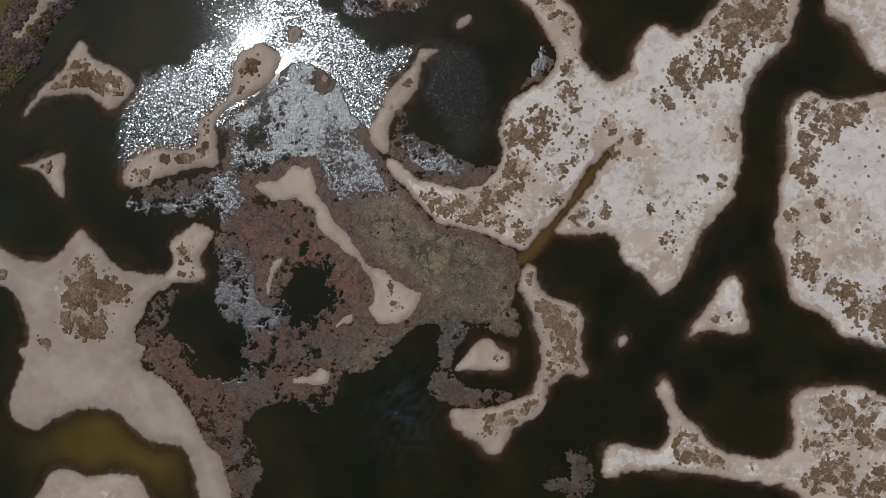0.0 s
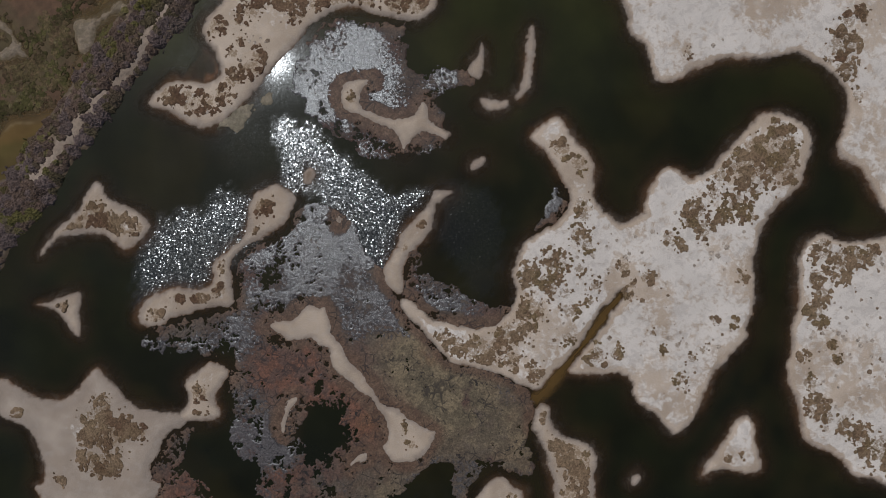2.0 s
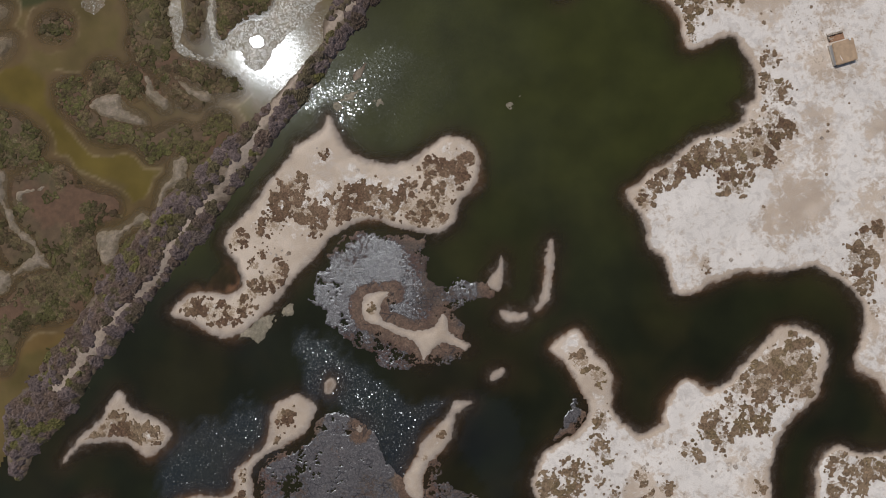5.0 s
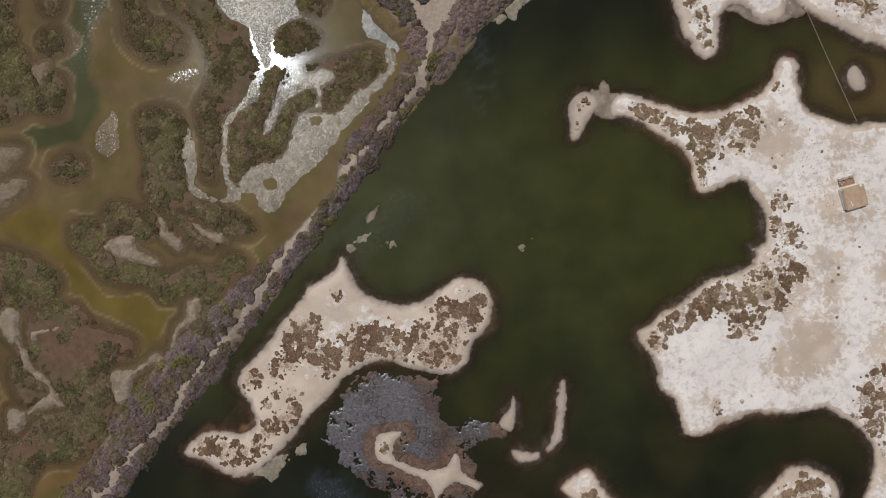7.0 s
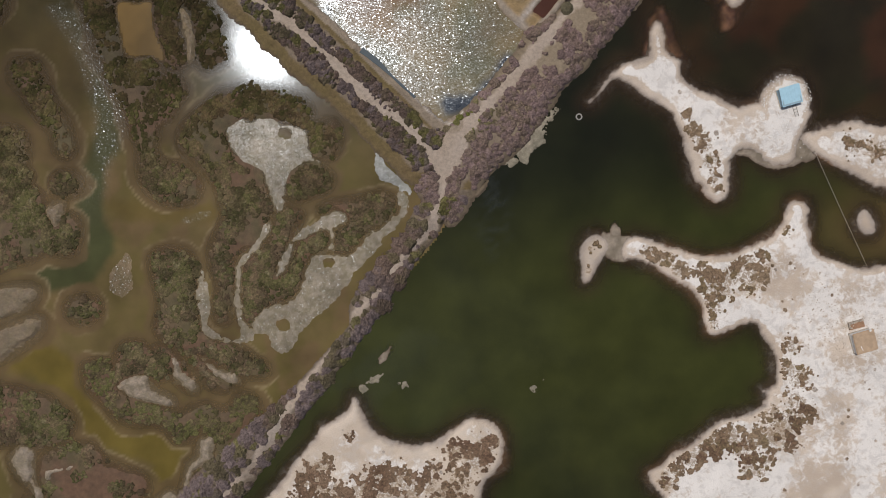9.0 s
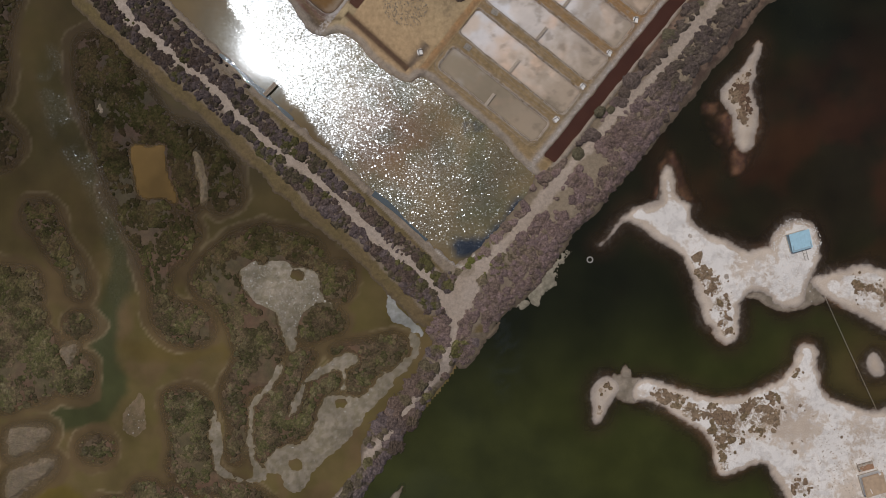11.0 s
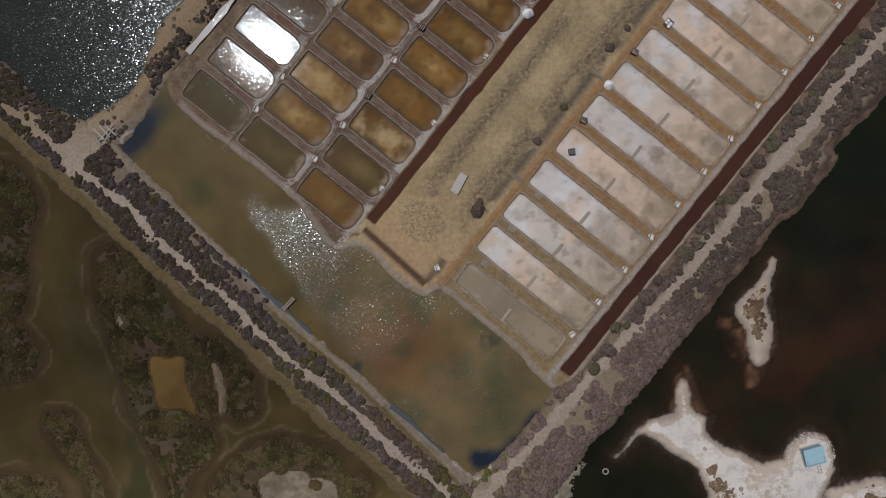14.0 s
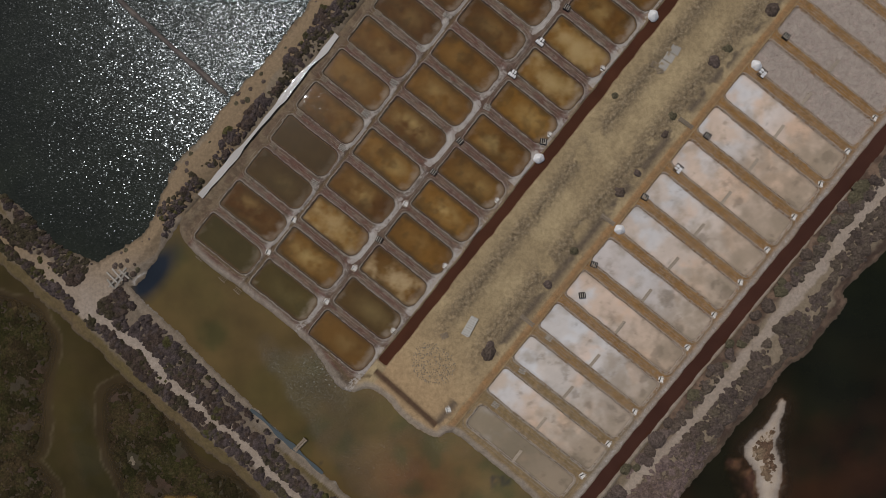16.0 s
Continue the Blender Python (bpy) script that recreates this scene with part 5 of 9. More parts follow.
def water(name, rough=0.14, wave=2.2, steep=0.06, mottle=0.25, stretch=(1.0, 1.0, 1.0), calm=1.7, gloss=0.5, still=0.07, ior=1.35, dull=0.45):
    """Water with its own turbid colour; clear where it is shallow (opacity), rippled where wind reaches it (ripple)."""
    m, n, l, b = nodes_of(name)
    attr = n.new("ShaderNodeVertexColor")
    attr.layer_name = "albedo"
    co = n.new("ShaderNodeNewGeometry")
    big = n.new("ShaderNodeTexNoise")
    l.new(co.outputs["Position"], big.inputs["Vector"])
    big.inputs["Scale"].default_value = 0.12
    big.inputs["Detail"].default_value = 6
    scale = n.new("ShaderNodeMapRange")
    l.new(big.outputs["Fac"], scale.inputs["Value"])
    scale.inputs["From Min"].default_value, scale.inputs["From Max"].default_value = 0.3, 0.7
    scale.inputs["To Min"].default_value, scale.inputs["To Max"].default_value = 1 - mottle, 1 + mottle
    mul = n.new("ShaderNodeVectorMath")
    mul.operation = "SCALE"
    l.new(attr.outputs["Color"], mul.inputs[0])
    l.new(scale.outputs[0], mul.inputs["Scale"])
    l.new(mul.outputs[0], b.inputs["Base Color"])
    b.inputs["IOR"].default_value = ior
    b.inputs["Specular Tint"].default_value = (0.80, 0.91, 1.0, 1)
    opac = n.new("ShaderNodeAttribute")
    opac.attribute_name = "opacity"
    l.new(opac.outputs["Fac"], b.inputs["Alpha"])
    rip = n.new("ShaderNodeAttribute")
    rip.attribute_name = "ripple"
    chop = n.new("ShaderNodeMapRange")
    l.new(rip.outputs["Fac"], chop.inputs["Value"])
    chop.inputs["From Max"].default_value = 0.8
    chop.inputs["To Min"].default_value, chop.inputs["To Max"].default_value = still, rough
    l.new(chop.outputs[0], b.inputs["Roughness"])
    shine = n.new("ShaderNodeMapRange")
    l.new(rip.outputs["Fac"], shine.inputs["Value"])
    shine.inputs["From Max"].default_value = 0.8
    shine.inputs["To Min"].default_value, shine.inputs["To Max"].default_value = dull, gloss
    l.new(shine.outputs[0], b.inputs["Specular IOR Level"])
    mapping = n.new("ShaderNodeMapping")
    mapping.inputs["Rotation"].default_value = (0, 0, 0.9)
    mapping.inputs["Scale"].default_value = stretch
    l.new(co.outputs["Position"], mapping.inputs["Vector"])
    # wavelets: each facet of the surface leans its own way, most of them only a little
    w = n.new("ShaderNodeTexVoronoi")
    l.new(mapping.outputs[0], w.inputs["Vector"])
    w.inputs["Scale"].default_value = wave
    split = n.new("ShaderNodeSeparateXYZ")
    l.new(w.outputs["Color"], split.inputs[0])
    much = n.new("ShaderNodeMath")
    much.operation = "POWER"
    l.new(split.outputs["Z"], much.inputs[0])
    much.inputs[1].default_value = calm
    lean = n.new("ShaderNodeMath")
    lean.operation = "MULTIPLY"
    l.new(much.outputs[0], lean.inputs[0])
    l.new(rip.outputs["Fac"], lean.inputs[1])
    flat = n.new("ShaderNodeCombineXYZ")
    for axis in "XY":
        mid = n.new("ShaderNodeMath")
        mid.operation = "MULTIPLY_ADD"
        l.new(split.outputs[axis], mid.inputs[0])
        mid.inputs[1].default_value, mid.inputs[2].default_value = 2 * steep, -steep
        by = n.new("ShaderNodeMath")
        by.operation = "MULTIPLY"
        l.new(mid.outputs[0], by.inputs[0])
        l.new(lean.outputs[0], by.inputs[1])
        l.new(by.outputs[0], flat.inputs[axis])
    flat.inputs["Z"].default_value = 1.0
    unit = n.new("ShaderNodeVectorMath")
    unit.operation = "NORMALIZE"
    l.new(flat.outputs[0], unit.inputs[0])
    l.new(unit.outputs[0], b.inputs["Normal"])
    return m


def plain(name, colour, rough=0.6, metal=0.0, contrast=0.25, grain=6.0, bump=0.15, spec=0.4):
    """A surface of one colour with grain and wear in it."""
    m, n, l, b = nodes_of(name)
    tc = n.new("ShaderNodeTexCoord")
    tex = n.new("ShaderNodeTexNoise")
    l.new(tc.outputs["Object"], tex.inputs["Vector"])
    tex.inputs["Scale"].default_value = grain
    tex.inputs["Detail"].default_value = 6
    info = n.new("ShaderNodeObjectInfo")
    add = n.new("ShaderNodeMath")
    add.operation = "MULTIPLY_ADD"
    l.new(info.outputs["Random"], add.inputs[0])
    add.inputs[1].default_value = 0.25
    l.new(tex.outputs["Fac"], add.inputs[2])
    scale = n.new("ShaderNodeMapRange")
    l.new(add.outputs[0], scale.inputs["Value"])
    scale.inputs["From Min"].default_value, scale.inputs["From Max"].default_value = 0.35, 0.9
    scale.inputs["To Min"].default_value, scale.inputs["To Max"].default_value = 1 - contrast, 1 + contrast
    mul = n.new("ShaderNodeVectorMath")
    mul.operation = "SCALE"
    mul.inputs[0].default_value = colour
    l.new(scale.outputs[0], mul.inputs["Scale"])
    l.new(mul.outputs[0], b.inputs["Base Color"])
    bp = n.new("ShaderNodeBump")
    bp.inputs["Strength"].default_value = bump
    bp.inputs["Distance"].default_value = 0.05
    l.new(tex.outputs["Fac"], bp.inputs["Height"])
    l.new(bp.outputs[0], b.inputs["Normal"])
    b.inputs["Roughness"].default_value = rough
    b.inputs["Metallic"].default_value = metal
    b.inputs["Specular IOR Level"].default_value = spec
    return m


CRUST = salt_crust("salt_crust")
FLAT = earth("wet_silt", 2.0, 0.45, 1.0, rough=0.3, fine=6.0, spec=0.5)
MUD = earth("wet_mud", 0.9, 0.4, 0.5, rough=0.6)
MAT = algae_skin("drying_algae")
RAFT = earth("floating_algae", 1.6, 0.5, 0.6, rough=0.6, fine=7.0, spec=0.4)
SOIL = earth("dike_soil", 1.8, 0.36, 0.7, fine=9.0)
WORKSOIL = works_soil("works_soil")
CANOPY = earth("brush_crown", 2.6, 0.7, 1.0, fine=6.0, spec=0.1)
LAGOON = water("lagoon_water", rough=0.20, wave=6.0, steep=0.33, calm=0.9, gloss=1.0, ior=1.56, dull=0.17)
MARSHWATER = water("marsh_water", rough=0.16, wave=6.5, steep=0.2, calm=1.0, still=0.12, dull=0.2)
BRINE = water("pond_brine", rough=0.225, wave=5.4, steep=0.20, stretch=(1.0, 1.5, 1.0), calm=0.9, gloss=1.0, ior=1.5, dull=0.28)
NORTHWATER = water("reservoir_water", rough=0.21, wave=5.6, steep=0.31, stretch=(1.0, 1.3, 1.0), calm=0.9, gloss=0.62)
WETFLAT = water("wet_flat", rough=0.26, wave=6.5, steep=0.32, calm=1.3, gloss=0.34)
PANWATER = water("pan_brine", rough=0.17, wave=8.0, steep=0.25, mottle=0.1, still=0.045)


# ---- meshes ----
def sheet(name, x, y, z, keep, albedo, material, floats=None, kind="structure", label="", category="", shade=True):
    """One mesh over a regular grid, of the cells that touch kept corners."""
    rows, cols = x.shape
    cell = keep[:-1, :-1] | keep[1:, :-1] | keep[:-1, 1:] | keep[1:, 1:]
    idx = np.arange(rows * cols).reshape(rows, cols)
    quads = np.stack([idx[:-1, :-1], idx[:-1, 1:], idx[1:, 1:], idx[1:, :-1]], -1)[cell]
    used, flat = np.unique(quads, return_inverse=True)
    co = np.stack([x.ravel()[used], y.ravel()[used], z.ravel()[used]], -1)
    return raw(name, co, flat.reshape(-1, 4), albedo.reshape(-1, 3)[used], material, {k: v.ravel()[used] for k, v in (floats or {}).items()}, kind, label, category, shade)


def raw(name, co, faces, albedo, material, floats=None, kind="", label="", category="", shade=False, parent=None):
    me = bpy.data.meshes.new(name)
    k = faces.shape[1]
    me.vertices.add(len(co))
    me.vertices.foreach_set("co", np.ascontiguousarray(co, np.float32).ravel())
    me.loops.add(faces.size)
    me.loops.foreach_set("vertex_index", np.ascontiguousarray(faces, np.int32).ravel())
    me.polygons.add(len(faces))
    me.polygons.foreach_set("loop_start", np.arange(0, faces.size, k, dtype=np.int32))
    me.polygons.foreach_set("use_smooth", np.full(len(faces), shade))
    me.update(calc_edges=True)
    col = me.color_attributes.new("albedo", "FLOAT_COLOR", "POINT")
    col.data.foreach_set("color", np.c_[np.clip(albedo, 0, 1), np.ones(len(co))].astype(np.float32).ravel())
    for key, v in (floats or {}).items():
        me.attributes.new(key, "FLOAT", "POINT").data.foreach_set("value", np.asarray(v, np.float32))
    me.materials.append(material)
    ob = new(name, me)
    ob.parent = parent
    return tagged(ob, label, category, kind=kind)


def grid(names, margin, res):
    pts = np.concatenate([OUTLINE[n] for n in names])
    lo, hi = pts.min(0) - margin, pts.max(0) + margin
    return np.meshgrid(np.arange(lo[0], hi[0] + res, res), np.arange(lo[1], hi[1] + res, res))


def land(name, outlines, colour, material, label, category, holes=(), top=0.4, slope=1.6, ragged=0.5, lump=2.0, res=0.35, relief=0.1, foot=-0.5, reach=3.0, torn=0.0, carve=(), film=None, merged=False):
    """Raised ground inside the outlines, whose banks go on down under the water."""
    x, y = grid(outlines, reach + 0.5, res)
    e = soft_depth(outlines, x, y, res) if merged else depth_in(outlines, x, y)
    if holes:
        e = np.minimum(e, -depth_in(holes, x, y))
    e = e + ragged * 2 * (fbm(x, y, lump, 5) - 0.5) + 0.3 * ragged * 2 * (vnoise(x, y, 0.5, 9) - 0.5)
    if torn:
        gap = fbm(x, y, 1.6, 7, 5) + 0.30 * (vnoise(x, y, 0.35, 8) - 0.5)
        gap = gap + 0.16 * (lattice(np.round(x / res), np.round(y / res), 3) - 0.5)
        e = np.minimum(e, 6.0 * ((torn(x, y) if callable(torn) else torn) + 0.075 * np.clip(e, 0, 4) + 0.42 * (fbm(x, y, 7, 6) - 0.5) - gap))
    z = np.where(e > 0, top * ramp(e, -slope * 0.25, slope), foot * ramp(-e, 0.0, reach)) + np.where(e > 0, relief * (fbm(x, y, 1.4, 31) - 0.5) * ramp(e, 0, 1.2), 0)
    z = np.where(e > 0, z + 0.02, z)
    if top < 0:
        z = np.minimum(z, 0.5 * top)
    for line, level in carve:
        d = line_distance(smooth(line, False, 1.0), x, y, False)
        z = np.where(d < 1.4, np.minimum(z, level + 0.9 * ramp(d, 0.5, 1.4)), z)
    floats = None if film is None else {"opacity": np.ones(x.shape), "ripple": np.full(x.shape, film)}
    c = colour(x, y, e)
    if isinstance(c, tuple):
        c, floats = c
    return sheet(name, x, y, z, e > -reach, c, material, floats, label=label, category=category)


def crust_colour(white=0.5, tone=(0.50, 0.43, 0.36), names=None, seed=0, wide=None):
    wide = wide or (1.0 if white < 0.5 else 0.55)

    def colour(x, y, e):
        detail = fbm(x, y, 1.5, 50)
        litter = in_scrub(x, y, names)
        c = blend(np.array(tone), np.array(tone) * np.array((0.86, 0.84, 0.82)), ramp(fbm(x, y, 4.0, 41 + seed), 0.38, 0.66))
        c = c * (0.92 + 0.16 * detail)[..., None]
        # damp sand towards the water, then the stained strand itself
        damp = blend(np.array((0.27, 0.222, 0.180)), (0.36, 0.312, 0.262), fbm(x, y, 6, 85))
        c = blend(damp, c, ramp(e + 0.9 * wide * (fbm(x, y, 3, 86) - 0.5), 0.1, 1.2 * wide))
        shore = blend(np.array((0.075, 0.052, 0.036)), (0.140, 0.080, 0.045), ramp(fbm(x, y, 11, 87), 0.42, 0.62))
        c = blend(shore, c, ramp(e + 0.5 * (fbm(x, y, 2.0, 88) - 0.5), -0.2, 0.3))
        salt = 1.5 * (white - 0.5) + 1.7 * (fbm(x, y, 8.0, 40 + seed, 4) - 0.5) + 0.22
        salt = salt + (0.25 if white > 0.41 else 0.0) * litter * ramp(fbm(x, y, 2.5, 82), 0.45, 0.65)
        salt = salt - 1.3 * ramp(2.4 * wide - e + 2.0 * wide * (fbm(x, y, 3.5, 49) - 0.5), 0.0, 2.2 * wide)
        return c, {"salt": salt, "litter": litter - 0.9 * ramp(1.0 - e, 0, 0.8)}
    return colour


def mud_colour(a, b, edge, size=2.0, seed=0):
    def colour(x, y, e):
        c = blend(np.array(a), b, ramp(fbm(x, y, size, 90 + seed), 0.35, 0.65))
        c = c * (0.75 + 0.5 * fbm(x, y, 0.8, 95))[..., None]
        return blend(np.array(edge), c, ramp(e, -0.3, 0.4))
    return colour




def bush_field(name, res, base_of, bushes, label, category, dome=0.5, ragged=0.45):
    """A thicket of rounded bushes in one mesh. bushes: rows of x, y, radius, height, red, green, blue."""
    a = np.array(bushes)
    if len(a) < 3:
        return None
    lo, hi = (a[:, :2] - a[:, 2:3]).min(0) - res, (a[:, :2] + a[:, 2:3]).max(0) + res
    x, y = np.meshgrid(np.arange(lo[0], hi[0] + res, res), np.arange(lo[1], hi[1] + res, res))
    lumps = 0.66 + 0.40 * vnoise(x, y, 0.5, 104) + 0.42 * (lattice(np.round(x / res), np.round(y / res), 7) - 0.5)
    fray = 1 + ragged * (fbm(x, y, 0.9, 101, 3) - 0.5) + 0.25 * (lattice(np.round(x / res), np.round(y / res), 8) - 0.5)
    z, c = np.full(x.shape, -9.0), np.zeros(x.shape + (3,))
    for bx, by, r, h, *tint in a:
        i0, i1 = int((by - 1.3 * r - lo[1]) / res), int((by + 1.3 * r - lo[1]) / res) + 2
        j0, j1 = int((bx - 1.3 * r - lo[0]) / res), int((bx + 1.3 * r - lo[0]) / res) + 2
        w = (slice(max(i0, 0), i1), slice(max(j0, 0), j1))
        d = np.hypot(x[w] - bx, y[w] - by) / r * fray[w]
        top = h * np.clip(1 - d * d, 0, 1) ** dome * lumps[w]
        up = (d < 1) & (top > z[w])
        z[w] = np.where(up, top, z[w])
        c[w] = np.where(up[..., None], np.array(tint), c[w])
    keep = z > -1
    base = base_of(x, y)
    far = np.where(keep, z, -0.15)
    near = np.zeros(x.shape, bool)
    near[1:-1, 1:-1] = keep[1:-1, 1:-1] | keep[:-2, 1:-1] | keep[2:, 1:-1] | keep[1:-1, :-2] | keep[1:-1, 2:]
    fill = near & ~keep
    for dy, dx in ((0, 1), (0, -1), (1, 0), (-1, 0)):
        src = np.roll(np.roll(c, dy, 0), dx, 1)
        c = np.where((fill & (c.sum(-1) == 0))[..., None], src, c)
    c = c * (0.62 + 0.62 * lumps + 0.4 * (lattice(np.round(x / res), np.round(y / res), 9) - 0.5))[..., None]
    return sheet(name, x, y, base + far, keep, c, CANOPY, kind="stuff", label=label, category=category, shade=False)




# ---- ground and waters ----
ISLES = [n for n in PLAN if n.startswith("isle_")]
MATS = [n for n in PLAN if n.startswith("mat_")]
SHOALS = [n for n in PLAN if n.startswith("shoal_")]
BANKS = [n for n in PLAN if n.startswith("bank_")]
FLATS = [n for n in PLAN if n.startswith("flat_")]
WET_FLATS = ("flat_pan", "flat_apron", "flat_creek", "flat_thin", "flat_link", "flat_delta", "flat_milk")
DIKES = [n for n in PLAN if n.startswith("dike_")]


def ground_sheet():
    """The bed under all the waters, out to the horizon."""
    edge = np.r_[-2400, -1200, -600, -300, np.arange(-150, 151, 10), 300, 600, 1200, 2400].astype(float)
    x, y = np.meshgrid(edge, edge + 100)
    c = blend(np.array((0.10, 0.075, 0.045)), (0.16, 0.13, 0.08), fbm(x, y, 60, 3))
    z = np.full(x.shape, -0.9) + 0.15 * (fbm(x, y, 30, 4) - 0.5)
    sheet("ground", x, y, z, np.ones(x.shape, bool), c, MUD, label="dark muddy bed under the lagoon and marsh", category="ground")


def water_sheet(name, x, y, z, keep, colour, opacity, ripple, material, label, kind="structure"):
    return sheet(name, x, y, np.full(x.shape, z), keep, colour, material, {"opacity": opacity, "ripple": ripple}, kind, label, "water")


def lagoon():
    x, y = np.meshgrid(np.arange(-130, 150, 0.9), np.arange(-75, 330, 0.9))
    wet = -depth_in(ISLES, x, y)
    shoal = depth_in(SHOALS, x, y)
    algae = depth_in(MATS, x, y)
    other = np.maximum(depth_in(["marsh", "north_pond", "brine_pond", "works"], x, y), -8)
    deep = np.array((0.020, 0.0225, 0.0095))
    c = blend(deep, (0.027, 0.030, 0.0105), ramp(fbm(x, y, 40, 11), 0.35, 0.65))
    c = blend(c, (0.012, 0.011, 0.007), ramp(fbm(x, y, 25, 12), 0.55, 0.8) * 0.5)
    green = ramp(y + 30 * (fbm(x, y, 30, 10) - 0.5), 42, 85) * ramp(136 - y + 0.25 * (x - 40), 0, 26)
    weedy = ramp(fbm(x, y, 14, 24), 0.42, 0.62) * ramp(100 - y, 0, 30)
    c = blend(c * (0.42 + 0.05 * ramp(100 - y, 0, 20))[..., None], (0.026, 0.021, 0.007), 0.4 * weedy)
    c = blend(c, np.array((0.033, 0.036, 0.0085)), green)
    red = np.clip(1.3 * np.exp(-(((x - 58) / 34) ** 2 + ((y - 150) / 18) ** 2)), 0, 1)
    c = blend(c, blend(np.array((0.050, 0.021, 0.009)), (0.026, 0.019, 0.008), ramp(fbm(x, y, 12, 9), 0.4, 0.6)) * 0.8, 0.75 * red)
    # the tan shallows inside the bay and the olive backwater
    tan = np.exp(-(((x - 66) / 12) ** 2 + ((y - 113) / 7) ** 2))
    c = blend(c, (0.10, 0.065, 0.025), 0.8 * tan)
    olive = np.exp(-(((x + 58) / 15) ** 2 + ((y + 38) / 9) ** 2))
    c = blend(c, (0.085, 0.062, 0.012), np.clip(1.3 * olive, 0, 1))
    brown = ramp(4.0 - wet, 0.0, 4.0)
    c = blend(c, (0.032, 0.020, 0.010), (0.62 + 0.2 * ramp(y, 108, 124)) * brown)
    opacity = np.clip(0.30 + 0.70 * ramp(wet + 2.2 * (fbm(x, y, 5, 7) - 0.5), -0.2, 2.1), 0, 1)
    opacity = np.minimum(opacity, 1 - 0.88 * ramp(shoal + 1.8 * (fbm(x, y, 3, 6) - 0.5), -0.4, 1.0) * (0.35 + 0.65 * ramp(fbm(x, y, 2.2, 5), 0.35, 0.6)))
    opacity = np.maximum(opacity, 0.9 * ramp(algae, -3, -0.5))
    wind = 0.03 + 0.08 * ramp(fbm(x, y, 22, 21), 0.45, 0.75)
    ditch = ramp(depth_in(["ditch"], x, y), -0.6, 0.4)
    c = blend(c, blend(np.array((0.13, 0.078, 0.024)), (0.085, 0.052, 0.018), fbm(x, y, 5, 17)), ditch)
    opacity = np.maximum(opacity, 0.92 * ditch)
    wind = np.maximum(wind, 1.0 * ramp(depth_in(["ripple_a"], x, y) + 5 * (fbm(x, y, 6, 25) - 0.5) + 1.6 * (lattice(np.round(x / 0.9), np.round(y / 0.9), 5) - 0.5), -1.8, 2.2))
    wind = np.maximum(wind, 0.32 * ramp(depth_in(["ripple_b"], x, y) + 4 * (fbm(x, y, 4, 26) - 0.5) + 1.6 * (lattice(np.round(x / 0.9), np.round(y / 0.9), 6) - 0.5), -1.5, 2.5))
    wind = np.maximum(wind, 0.24 * ramp(depth_in(["ripple_c"], x, y) + 4 * (fbm(x, y, 4, 27) - 0.5) + 1.6 * (lattice(np.round(x / 0.9), np.round(y / 0.9), 7) - 0.5), -1.2, 2.0))
    wind = np.maximum(wind, 0.17 * ramp(depth_in(["ripple_d"], x, y) + 5 * (fbm(x, y, 4, 28) - 0.5) + 1.6 * (lattice(np.round(x / 0.9), np.round(y / 0.9), 8) - 0.5), -1.5, 2.5))
    wind = np.maximum(wind, 0.75 * np.exp(-(((x + 8) / 7) ** 2 + ((y + 32) / 9) ** 2)) * ramp(lattice(np.round(x / 0.9), np.round(y / 0.9), 4), 0.2, 0.9))
    wind = np.maximum(wind, 0.4 * np.exp(-(((x + 2.8) / 3) ** 2 + ((y - 116) / 8) ** 2)) * ramp(lattice(np.round(x / 0.9), np.round(y / 0.9), 4), 0.2, 0.9))
    opacity = opacity * ramp(x, -130, -112) * ramp(150 - x, 0, 40) * ramp(y, -75, -55) * ramp(330 - y, 0, 40)
    keep = (other < -0.0) | (depth_in(["marsh", "north_pond", "brine_pond", "works"], x, y) < 1.0)
    water_sheet("lagoon_water", x, y, 0.0, keep, c, opacity, wind, LAGOON, "dark green still lagoon water with brown shallows")


# the creeks of the marsh: line, half width, colour of the water, how far it covers the mud
CREEKS = [
    ([(-84, 168), (-80.6, 156.2), (-75.2, 147.3), (-71.8, 138.4), (-70.9, 130.4), (-73.5, 124.4), (-74.1, 118.4), (-73.9, 113.3), (-73.2, 109.8), (-76.1, 105.6), (-82.2, 103.8), (-88.3, 102.6)], 2.4, (0.046, 0.052, 0.020), 0.9),
    ([(-100, 92), (-88.5, 90.8), (-82.4, 89.8), (-78.4, 85.7), (-75.5, 80.7), (-70.4, 76.7), (-64.4, 74.1), (-60.4, 71.6), (-63.5, 66.6), (-65, 63.5)], 3.4, (0.118, 0.088, 0.020), 0.9),
    ([(-55.7, 141.3), (-58.2, 136.3), (-61.8, 130.4), (-61.4, 126.4), (-56.4, 124.6), (-51.8, 121.4), (-51.4, 117.3), (-57.4, 116.3), (-65.5, 116.3), (-70.6, 117.4)], 1.7, (0.105, 0.076, 0.024), 0.85),
    ([(-95, 60), (-91.1, 58.3), (-87.1, 55.8), (-83, 54.8)], 2.2, (0.150, 0.088, 0.026), 0.9),
    ([(-88, 38), (-83.2, 42), (-79.1, 44), (-74.9, 46.6)], 2.2, (0.140, 0.090, 0.034), 0.9),
    ([(-14.5, 125), (-24, 131), (-34, 139), (-46, 149), (-60, 162), (-74, 174), (-92, 190)], 1.8, (0.098, 0.074, 0.024), 0.8),
]


